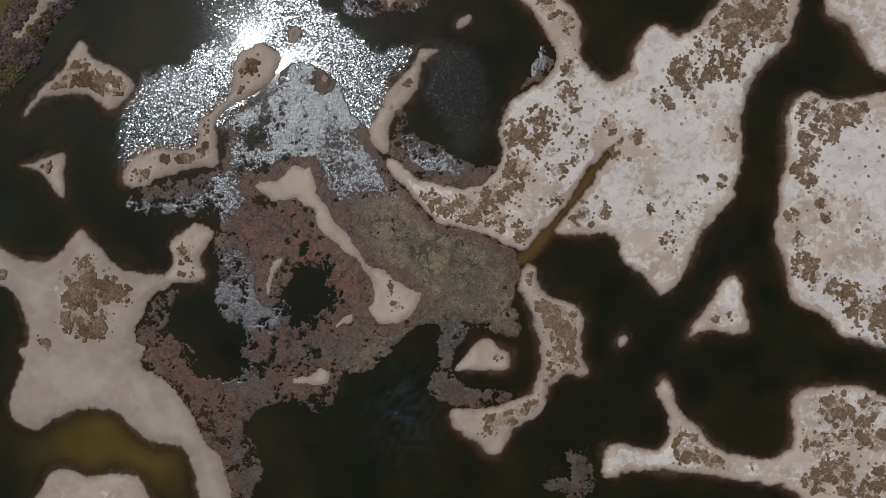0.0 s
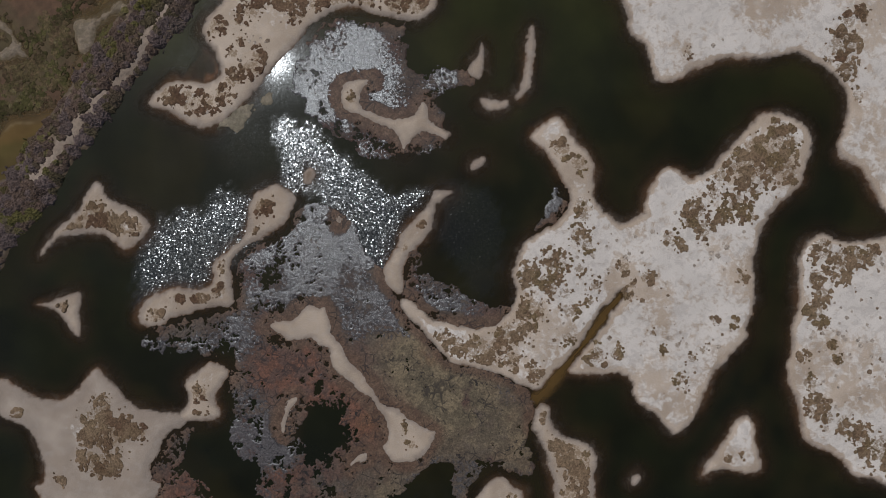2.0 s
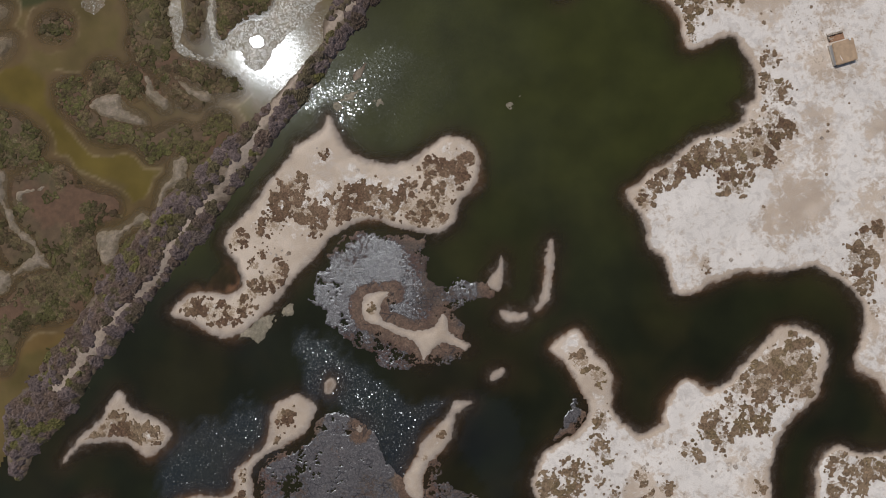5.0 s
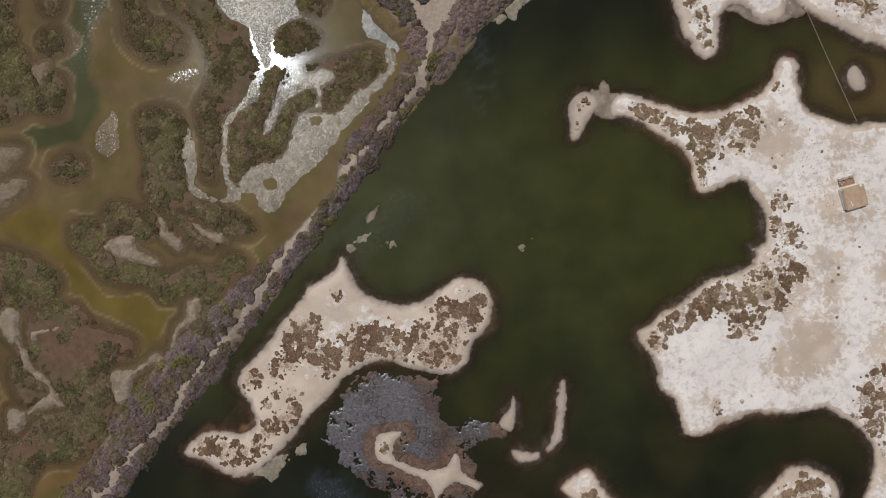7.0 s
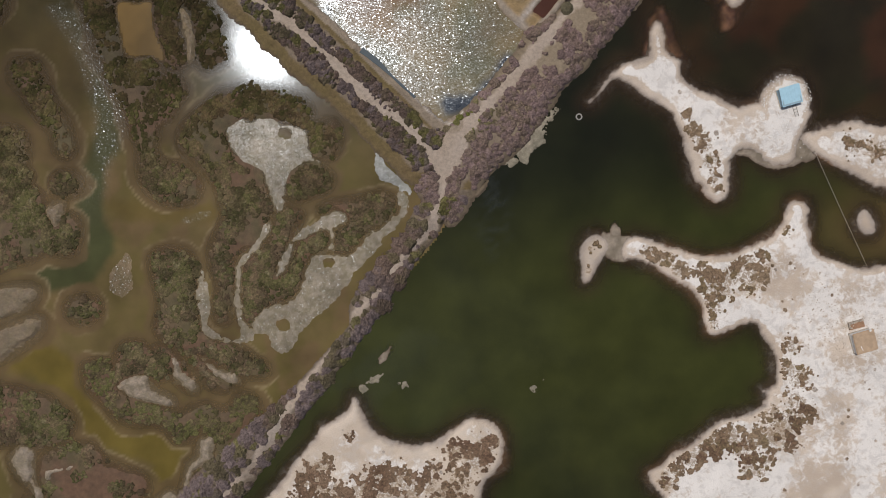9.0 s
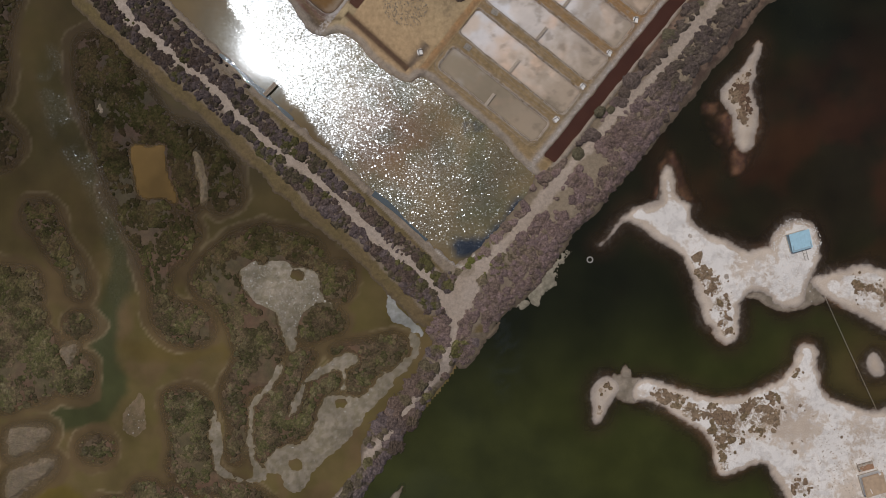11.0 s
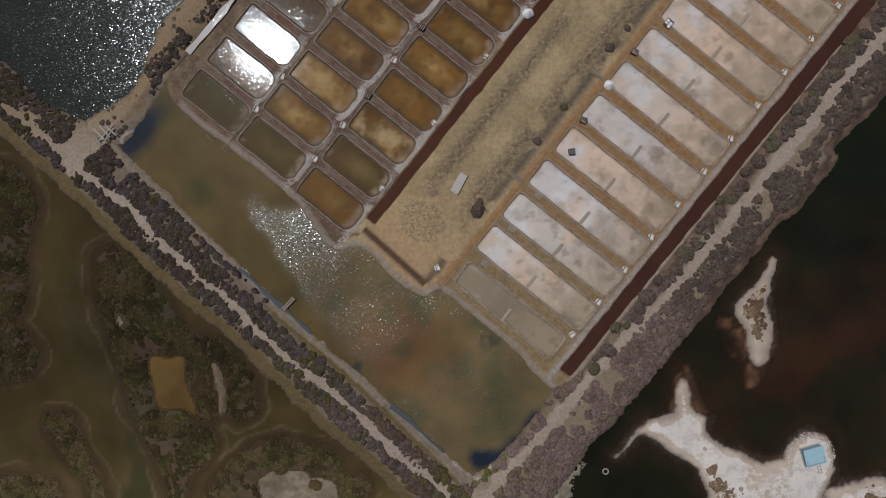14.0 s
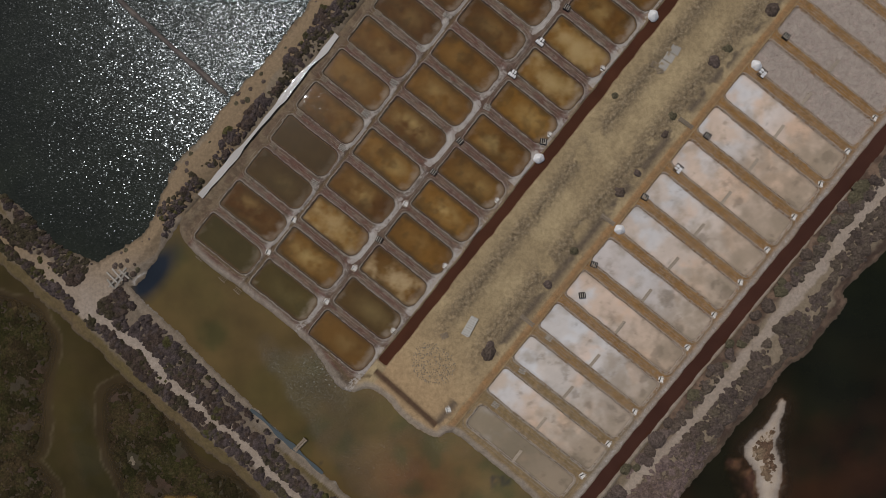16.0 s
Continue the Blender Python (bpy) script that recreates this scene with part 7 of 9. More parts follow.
    c = blend(c, (0.40, 0.275, 0.150), 0.85 * np.exp(-(((v + 4) / 11) ** 2)) * track)
    rust = blend(np.array((0.128, 0.096, 0.068)), (0.168, 0.132, 0.098), ramp(fbm(x, y, 3, 45), 0.35, 0.65))
    rust = blend(rust, (0.125, 0.060, 0.048), 0.85 * ramp(fbm(x, y, 5, 65), 0.52, 0.62))
    rust = rust * (0.7 + 0.6 * fbm(x, y, 0.7, 64))[..., None]
    ochre = blend(np.array((0.250, 0.172, 0.084)), (0.215, 0.155, 0.080), fbm(x, y, 2, 46))
    ochre = blend(ochre, (0.265, 0.142, 0.050), ramp(v + 8 * (fbm(x, y, 6, 69) - 0.5), 8, 30) * 0.9)
    c = blend(c, np.where((s < -1.0)[..., None], rust, ochre), side * 1.0)
    crumb = vnoise(x, y, 0.4, 52) * 0.6 + vnoise(x, y, 0.2, 53) * 0.4
    groove = gold * ramp(p + 0.35 * (fbm(x, y, 1.5, 71) - 0.5), 0.52, 0.68) * ramp(2.2 - p, 0, 0.6)
    mauve = blend(np.array((0.162, 0.132, 0.100)), (0.102, 0.078, 0.055), ramp(fbm(x, y, 1.6, 54), 0.35, 0.6))
    c = blend(c, mauve, gold * 0.9 * ramp(p, 0.35, 0.5) * ramp(fbm(x, y, 4, 55) + 0.3 * (crumb - 0.5), 0.32, 0.55))
    lanes = ramp(1.0 - abs(s + 14.5 + 0.4 * wob), 0, 0.25) + ramp(0.9 - abs(s + 27.8 + 0.3 * wob), 0, 0.25)
    c = blend(c, blend(np.array((0.092, 0.062, 0.045)), (0.135, 0.098, 0.072), grain), np.clip(lanes, 0, 1) * ramp(p, 0.4, 0.55) * gold * 0.9)
    c = blend(c, blend(np.array((0.125, 0.058, 0.042)), (0.155, 0.098, 0.068), ramp(fbm(x, y, 2.2, 72), 0.45, 0.65)), 0.85 * groove * (1 - 0.6 * np.clip(lanes, 0, 1)))
    grey = blend(np.array((0.36, 0.31, 0.265)), (0.17, 0.125, 0.095), ramp(crumb, 0.3, 0.7))
    c = blend(c, grey, np.clip(side * (ridge * np.where(gold, 0.45 + 0.5 * end, 0.5) + np.where(gold, 0.15, 0.3) * second * (1 - np.clip(lanes, 0, 1))), 0, 1) * ramp(crumb, 0.15, 0.4))
    c = blend(c, (0.075, 0.050, 0.036), np.where(rose, 0.2, 0.7) * side * np.exp(-(((p - 0.06) / 0.09) ** 2)))
    c = blend(c, (0.44, 0.41, 0.375), gold * np.clip(1.3 * end, 0, 1) * ramp(p, 0.05, 0.2) * ramp(1.5 - p, 0, 0.7) * (0.45 + 0.55 * ramp(grain + 0.4 * (crumb - 0.5), 0.35, 0.6)))
    # rose pans: pale trodden edges on both sides of each ochre ditch
    edge = rose * np.exp(-(((p - 0.38) / 0.2) ** 2)) * ramp(fbm(x, y, 2.2, 57), 0.3, 0.5)
    c = blend(c, blend(np.array((0.34, 0.275, 0.195)), (0.25, 0.190, 0.115), crumb), 0.4 * edge)
    c = blend(c, (0.135, 0.092, 0.045), rose * 0.15 * np.exp(-(((p - 0.74) / 0.1) ** 2)))
    # sandy crumbs of the bank between the last pans and the canal
    fringe = np.exp(-(((s + 1.35) / 0.55) ** 2)) * ramp(fbm(x, y, 1.8, 56), 0.42, 0.55)
    c = blend(c, (0.30, 0.225, 0.14), 0.85 * fringe)
    c = np.where((side | (rows > 0.3))[..., None], c * (0.80 + 0.4 * crumb)[..., None], c)
    floor = np.where((s < 10)[..., None], np.array((0.16, 0.10, 0.04)), np.array((0.42, 0.34, 0.29)))
    c = blend(c, floor, ramp(pan, -0.05, 0.15))
    brush = np.exp(-(((s - 14.4) / 0.9) ** 2)) * ramp(fbm(x, y, 3, 49), 0.40, 0.55)
    c = blend(c, (0.105, 0.08, 0.06), 0.85 * brush)
    c = blend(c, blend(np.array((0.32, 0.178, 0.075)), (0.25, 0.165, 0.09), grain), np.clip(1.8 * berm, 0, 1))
    c = blend(c, (0.32, 0.285, 0.25), 0.85 * np.exp(-(((s - 41.9) / 0.7) ** 2)) * (0.7 + 0.6 * grain))
    c = blend(c, (0.125, 0.086, 0.044), np.clip(lane + outer, 0, 1) * 0.8)
    c = blend(c, (0.34, 0.29, 0.235), 0.5 * rails * ramp(crumb, 0.35, 0.65))
    c = blend(c, (0.085, 0.032, 0.016), np.clip(low + low_b, 0, 1))
    c = blend(c, (0.10, 0.06, 0.035), np.clip(1.3 * foot, 0, 1))
    c = blend(c, blend(np.array((0.32, 0.28, 0.235)), (0.22, 0.18, 0.135), grain), 0.85 * ramp(1.7 - e, 0, 0.8) * ramp(e, -0.3, 0.4) * ramp(s + 1.5 * (grain - 0.5), -40.5, -38.5))
    c = blend(c, blend(np.array((0.185, 0.140, 0.088)), (0.130, 0.092, 0.060), ramp(grain, 0.35, 0.65)), 0.85 * ramp(-39.9 - s + 1.5 * (fbm(x, y, 2.0, 73) - 0.5), 0, 0.6))
    c = blend(np.array((0.14, 0.10, 0.06)), c, ramp(e, -0.3, 0.2))
    stony = np.clip(rows * track + 0.25 * gold * ramp(p, 0.3, 0.6), 0, 1) * ramp(-pan, -0.05, 0.1)
    crystal = np.clip(gold * (1.2 * end + 0.45 * ridge), 0, 1) * ramp(p, 0.0, 0.2) + 0.4 * np.exp(-(((s - 41.9) / 0.7) ** 2)) - 0.6 * track - 0.4 * low - 0.4 * low_b
    sheet("saltworks_ground", x, y, z, e > -1.5, c, WORKSOIL, {"stony": stony, "crystal": crystal, "rim": np.where(side & (e > 0.8), np.clip(p, np.where(rose, 0.16, -2), 6), 6.0)}, label="earth platform of the saltworks with berms, ditches and a sandy track", category="ground")


def canal(name, s, half, v0, v1, colour, label):
    vv, ss = np.meshgrid(np.arange(v0, v1, 0.5), np.array((-half, -half / 2, 0, half / 2, half)))
    x = ORIGIN[0] + (s + ss) * ACROSS[0] + vv * ALONG[0]
    y = ORIGIN[1] + (s + ss) * ACROSS[1] + vv * ALONG[1]
    c = blend(np.array(colour), np.array(colour) * 0.7, fbm(x, y, 3, 51))
    water_sheet(name, x, y, 0.3, np.ones(x.shape, bool), c, np.ones(x.shape), np.full(x.shape, 0.1), PANWATER, label)


def brine_colour(block, k, s, v, pan, x, y):
    rng = np.random.default_rng(k * 7 + len(block) * 101)
    if block == "rose":
        a = np.array(((0.24, 0.20, 0.14), (0.50, 0.42, 0.35), (0.51, 0.46, 0.42), (0.52, 0.49, 0.47), (0.55, 0.43, 0.345), (0.49, 0.45, 0.43), (0.51, 0.43, 0.37), (0.54, 0.46, 0.40), (0.55, 0.44, 0.36))[k % 9 if k < 9 else 4 + k % 5])
        b = np.array((0.42, 0.325, 0.24)) * rng.uniform(0.8, 1.05)
        u = (s - pan[2]) / pan[4]
        c = blend(a, b, np.clip(ramp(u + 0.5 * (fbm(x, y, 3, 61 + k) - 0.5), -0.1, 0.9) * 0.75, 0, 1))
        c = blend(c, (0.54, 0.545, 0.56), 0.8 * ramp(fbm(x, y, 4.5, 62 + k), 0.40, 0.66) * ramp(-u, -0.3, 0.7))
        c = blend(c, (0.60, 0.40, 0.27), 0.55 * ramp(fbm(x, y, 5.0, 52 + k), 0.45, 0.65) * np.exp(-(((u - 0.1) / 0.55) ** 2)))
        c = blend(c, (0.20, 0.165, 0.12), 0.45 * ramp(fbm(x, y, 3.0, 63 + k) + 0.3 * (fbm(x, y, 0.8, 64) - 0.5), 0.46, 0.72) * ramp(u + 0.5 * (fbm(x, y, 2, 60) - 0.5), 0.0, 0.9))
        c = c * (0.93 + 0.14 * fbm(x, y, 1.1, 70 + k))[..., None]
        c = blend(c, (0.26, 0.22, 0.165), 0.35 * ramp(fbm(x, y, 2.0, 73 + k, 5) + 0.2 * u, 0.58, 0.85))
        c = c * np.array((1.09, 1.09, 1.06))
        if k == 0:
            c = blend(c, (0.24, 0.195, 0.135), 0.6)
    else:
        gold, deep = np.array((0.190, 0.094, 0.018)), np.array((0.085, 0.039, 0.011))
        tint = {"west": 0.15, "middle": 0.45, "inner": 0.65}[block] + rng.uniform(-0.35, 0.35)
        c = blend(deep, gold, np.clip(tint + 0.8 * (fbm(x, y, 5, 64 + k) - 0.5), 0, 1))
        pale = rng.uniform(0.2, 1.0) if block != "west" else rng.uniform(0.0, 0.5)
        spot = np.exp(-(((s - pan[2] + rng.uniform(-1, 1)) / 3.6) ** 2 + ((v - pan[3]) / 1.6) ** 2))
        c = blend(c, (0.36, 0.25, 0.095), np.clip(pale * spot * ramp(fbm(x, y, 3.0, 65 + k), 0.22, 0.66), 0, 1))
        c = c * (0.84 + 0.32 * fbm(x, y, 1.0, 75 + k))[..., None]
        c = blend(c, (0.055, 0.036, 0.014), 0.4 * ramp(fbm(x, y, 2.6, 76 + k), 0.55, 0.75))
        c = blend(c, (0.062, 0.042, 0.016), 0.7 * ramp(abs(v - pan[3]) / pan[5] + 0.4 * (fbm(x, y, 1.5, 78) - 0.5), 0.65, 1.0))
        if block != "inner" and k == 0:
            c = blend(c, (0.055, 0.048, 0.018), 0.8)
        if block == "inner" and k == 0:
            c = blend(c, (0.125, 0.068, 0.022), 0.7)
        if block == "inner" and k == 2:
            c = blend(c, (0.42, 0.31, 0.165), 0.95 * ramp(fbm(x, y, 2.2, 79, 5) + 0.25 * spot, 0.34, 1.0))
        if (block, k) in (("middle", 2), ("inner", 8), ("inner", 9)):
            c = blend(c, (0.37, 0.26, 0.115), 0.85 * ramp(fbm(x, y, 2.2, 79, 5) + 0.25 * spot, 0.36, 1.02))
        if (block, k) in (("inner", 1), ("west", 2), ("west", 3)):
            c = blend(c, (0.06, 0.042, 0.018), 0.7)
    return c


def salt_pans():
    for pan in PANS:
        block, k, cs, cv, hl, hw = pan
        if cv > 92 - 0.55 * cs:
            continue
        root = new("salt_pan")
        px, py = at_works(cs, cv)
        root.location = (px, py, 0.3)
        rose = block == "rose"
        tagged(root, "shallow rose-tinted evaporation pan with a crusted rim" if rose else "ochre-brown crystallising pan filled with still brine", "salt pan", "rose evaporation pans" if rose else "crystallising pans")
        ss, vv = np.meshgrid(np.arange(-hl - 0.25, hl + 0.26, 0.25), np.arange(-hw - 0.25, hw + 0.26, 0.25))
        x = ORIGIN[0] + (cs + ss) * ACROSS[0] + (cv + vv) * ALONG[0]
        y = ORIGIN[1] + (cs + ss) * ACROSS[1] + (cv + vv) * ALONG[1]
        e = pan_edge(cs + ss, cv + vv, pan)
        c = brine_colour(block, k, cs + ss, cv + vv, pan, x, y)
        u = ss / hl
        if not rose:
            rng = np.random.default_rng(900 + k + len(block) * 31)
            haze = ramp(u + 0.35 * (fbm(x, y, 1.2, 97) - 0.5) + 0.12 * abs(vv) / hw, 0.72, 1.05) + 0.5 * ramp(-u + 0.4 * (fbm(x, y, 1.2, 96) - 0.5), 0.85, 1.05)
            c = blend(c, (0.30, 0.245, 0.185), np.clip(haze, 0, 1) * rng.uniform(0.15, 0.75))
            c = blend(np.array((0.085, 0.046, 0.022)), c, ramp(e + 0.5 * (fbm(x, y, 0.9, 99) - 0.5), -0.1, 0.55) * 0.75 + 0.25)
        else:
            stain = ramp(fbm(x, y, 2.4, 98, 5) + 0.10 * abs(u) + 0.14 * u, 0.40, 0.86)
            c = blend(c, (0.30, 0.24, 0.17), 0.6 * stain)
            c = blend(c, (0.15, 0.12, 0.085), 0.45 * ramp(fbm(x, y, 2.0, 94, 5) + 0.10 * u, 0.62, 0.80))
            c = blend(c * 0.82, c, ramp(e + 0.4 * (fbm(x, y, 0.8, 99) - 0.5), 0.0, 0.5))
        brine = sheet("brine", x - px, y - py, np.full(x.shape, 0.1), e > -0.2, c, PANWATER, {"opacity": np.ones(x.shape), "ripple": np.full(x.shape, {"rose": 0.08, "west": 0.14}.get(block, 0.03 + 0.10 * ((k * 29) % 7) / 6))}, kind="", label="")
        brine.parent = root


saltworks_ground()
canal("canal_inner", 0.0, 1.2, -2.4, 110, (0.080, 0.030, 0.014), "narrow canal of red-brown brine")
canal("canal_outer", 43.7, 1.4, -2.0, 90, (0.070, 0.029, 0.018), "narrow canal of dark red-brown brine")
salt_pans()


# ---- vegetation ----
def spread(rng, lo, hi, per_m2):
    n = int((hi[0] - lo[0]) * (hi[1] - lo[1]) * per_m2)
    return rng.uniform(lo[0], hi[0], n), rng.uniform(lo[1], hi[1], n)


def island_scrub():
    """Cushions of scrub that grow together into lobed patches, with bare crust between them."""
    for k, (name, spots) in enumerate(SCRUB.items()):
        rng = np.random.default_rng(100 + k)
        dark = name in ("boomerang", "west", "snake", "stub", "flat_a", "long", "long_mid", "dike_a", "dike_b")
        open_growth = name in ("dike_a", "dike_b", "great_n", "great_w", "great_m", "east", "flat_a", "flat_b", "flat_c")
        px, py, rad = [], [], []
        for bx, by, r in spots:
            n = max(6, int(r * r * (50 if open_growth else 34 if dark else 28)))
            a, d = rng.uniform(0, 6.283, n), r * (1.3 if open_growth else 1.05) * np.sqrt(rng.uniform(0, 1, n))
            qx, qy = bx + d * np.cos(a), by + d * np.sin(a)
            q = rng.uniform(0.11, 0.36, n) * (0.85 if open_growth else 1.0) + 0.28 * rng.uniform(0, 1, n) ** 4
            keep = fbm(qx, qy, 1.3, 83) > (0.51 if open_growth else 0.47 if dark else 0.51)
            m = max(3, int(4 * r))
            a, d = rng.uniform(0, 6.283, m), r * rng.uniform(1.0, 1.7, m)
            px += list(qx[keep]) + list(bx + d * np.cos(a))
            py += list(qy[keep]) + list(by + d * np.sin(a))
            rad += list(q[keep]) + list(rng.uniform(0.10, 0.26, m))
        px, py, rad = np.array(px), np.array(py), np.array(rad)
        keep = depth_in(ISLES, px, py) > 0.75 + rad
        px, py, rad = px[keep], py[keep], rad[keep]
        if len(px) < 3:
            continue
        col = blend(np.array((0.118, 0.074, 0.048)) if dark else np.array((0.168, 0.116, 0.074)), (0.170, 0.116, 0.076) if name in ("dike_a", "dike_b") else (0.200, 0.146, 0.094), ramp(fbm(px, py, 4, 84), 0.3, 0.7))
        col = blend(col, (0.140, 0.108, 0.054), (0.15 if dark else 0.5) * ramp(fbm(px, py, 3, 80), 0.52, 0.66))
        col = col * rng.uniform(0.82, 1.18, (len(px), 1))
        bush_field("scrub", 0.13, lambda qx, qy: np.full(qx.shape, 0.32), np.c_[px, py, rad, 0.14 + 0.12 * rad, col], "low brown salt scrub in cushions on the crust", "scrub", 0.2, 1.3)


def dike_brush():
    for k, name in enumerate(DIKES):
        rng = np.random.default_rng(200 + k)
        o = OUTLINE[name]
        lo, hi = np.maximum(o.min(0), (-105, -60)), np.minimum(o.max(0), (110, 262))
        x, y = spread(rng, lo, hi, {"dike_west": 6.5, "dike_north": 7.0, "dike_east": 5.5}.get(name, 3.4))
        e = depth_in([name], x, y)
        x, y, e = x[e > 0.3], y[e > 0.3], e[e > 0.3]
        r = (rng.uniform(0.26, 0.66, len(x)) + 0.9 * rng.uniform(0, 1, len(x)) ** 4) * {"dike_west": 0.62, "dike_east": 0.66}.get(name, 1.0)
        d = np.min([track_distance(t, x, y) - w for t, w in (("south_path", 0.1), ("east_path", 0.45), ("west_path", 0.35), ("north_path", 2.3))], axis=0)
        d = d - 3.2 * np.exp(-(((x + 9.9) / 2.6) ** 2 + ((y - 127.0) / 3.4) ** 2))
        gaps = fbm(x, y, 5.0, 36) + 0.3 * (fbm(x, y, 1.6, 31) - 0.5)
        thin = {"dike_south": 0.20, "dike_east": 0.33, "dike_west": 0.30, "dike_north": 0.52}[name]
        keep = (d > 0.55 * r + (1.1 if name == "dike_west" else 1.5) * (fbm(x, y, 3.0, 33) - 0.35)) & (gaps > thin)
        if name == "dike_west":
            keep &= (-depth_in(["brine_pond"], x, y) > 1.2 + 0.6 * r) & ((e > 2.4 + 0.8 * vnoise(x, y, 3, 29)) | (depth_in(["marsh"], x, y) < -4.0))
        if name == "dike_east":
            keep &= (e > 0.3 + 0.9 * vnoise(x, y, 4, 30) + 0.9 * ramp(y + 0.6 * x, 165, 185)) & (d > 0.3 + 0.5 * r) & (gaps > np.where(-depth_in(["works"], x, y, 12.0) > 6.5, 0.33, 0.43))
        if name == "dike_north":
            works = -depth_in(["works"], x, y)
            r = r * 0.5
            keep = (works > 0.4 + r) & (works < 2.4 + 2.6 * vnoise(x, y, 4, 31)) & (gaps > 0.32) & (e > 0.4)
            keep &= line_distance(smooth(SLIVER, False, 1.0), x, y, False) > 0.6 + r
        x, y, e, r = x[keep], y[keep], e[keep], r[keep]
        mix = rng.uniform(0, 1, len(x))
        col = blend(np.array((0.158, 0.123, 0.114)), (0.142, 0.102, 0.080), ramp(fbm(x, y, 6, 37) + 0.4 * (mix - 0.5), 0.4, 0.6))
        col = blend(col, (0.115, 0.095, 0.058), ramp(fbm(x, y, 5, 39) + 0.5 * (mix - 0.5), 0.55, 0.7))
        col = blend(col, (0.140, 0.128, 0.050), ramp(fbm(x, y, 4, 38) + 0.3 * (mix - 0.5), 0.68, 0.78))
        north = ramp(y + 0.6 * x, 165, 185) * (name == "dike_east")
        col = blend(col, blend(np.array((0.098, 0.075, 0.064)), (0.125, 0.100, 0.076), mix), 0.9 * north)
        col = blend(col, blend(np.array((0.215, 0.150, 0.138)), (0.185, 0.136, 0.108), mix), 0.75 * (1 - north) * (name == "dike_east"))
        corner = np.exp(-(((x + 7) / 5) ** 2 + ((y - 133) / 4) ** 2))
        col = blend(col, (0.135, 0.140, 0.035), np.clip(1.4 * corner - 0.3, 0, 1) * ramp(mix, 0.2, 0.6))
        col = col * rng.uniform(0.82, 1.18, (len(x), 1)) * ({"dike_south": 0.86, "dike_north": 0.55}.get(name, 0.84) if name != "dike_west" else (0.66 - 0.18 * ramp(y, 140, 165))[:, None])
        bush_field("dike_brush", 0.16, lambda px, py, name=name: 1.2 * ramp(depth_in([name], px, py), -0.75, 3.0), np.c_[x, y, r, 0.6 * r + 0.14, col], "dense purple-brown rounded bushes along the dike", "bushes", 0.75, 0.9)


def marsh_brush():
    for k, name in enumerate(BANKS):
        rng = np.random.default_rng(300 + k)
        o = OUTLINE[name]
        x, y = spread(rng, o.min(0) - 0.8, o.max(0) + 0.8, 9.0)
        e = depth_in([name], x, y)
        r = rng.uniform(0.14, 0.36, len(x)) + 0.30 * rng.uniform(0, 1, len(x)) ** 5
        gaps = fbm(x, y, 5.0, 55) + 0.5 * (fbm(x, y, 1.4, 54) - 0.5)
        keep = (e > -0.9 + 3.4 * vnoise(x, y, 1.8, 39) * rng.uniform(0, 1, len(x)) ** 0.7) & (gaps > 0.36) & (depth_in(FLATS + ["pool_tan"], x, y) < -0.3 - 0.5 * r)
        if name == "bank_low":
            keep &= gaps + 0.30 * ramp(abs(y - 69.5), 4, 10) > 0.56
        x, y, r, e = x[keep], y[keep], r[keep], e[keep]
        mix = rng.uniform(0, 1, len(x))
        col = blend(np.array((0.092, 0.075, 0.038)), (0.112, 0.080, 0.048), ramp(fbm(x, y, 6, 56) + 0.5 * (mix - 0.5), 0.35, 0.65))
        col = blend(col, (0.070, 0.068, 0.026), 0.9 * ramp(fbm(x, y, 3, 57) + 0.5 * (mix - 0.5), 0.52, 0.68))
        col = blend(col, (0.150, 0.125, 0.076), 0.55 * ramp(mix, 0.92, 0.98))
        col = col * (0.72 + 0.56 * ramp(fbm(x, y, 2.2, 59), 0.35, 0.65))[:, None]
        # last factors paint the northward dimming into the bush colours too
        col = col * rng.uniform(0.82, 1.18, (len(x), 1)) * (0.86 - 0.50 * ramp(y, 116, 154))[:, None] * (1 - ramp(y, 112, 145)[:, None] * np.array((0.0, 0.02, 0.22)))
        if name in ("bank_bight", "bank_strip"):
            col = blend(col, (0.098, 0.096, 0.034), 0.55 * ramp(mix, 0.2, 0.7))
        tall = 0.05 * r + 0.015 + 0.035 * ramp(fbm(x, y, 3, 58), 0.5, 0.65)
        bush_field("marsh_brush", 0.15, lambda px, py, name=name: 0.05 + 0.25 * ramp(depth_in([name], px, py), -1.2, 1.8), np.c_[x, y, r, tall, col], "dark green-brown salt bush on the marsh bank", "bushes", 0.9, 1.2)


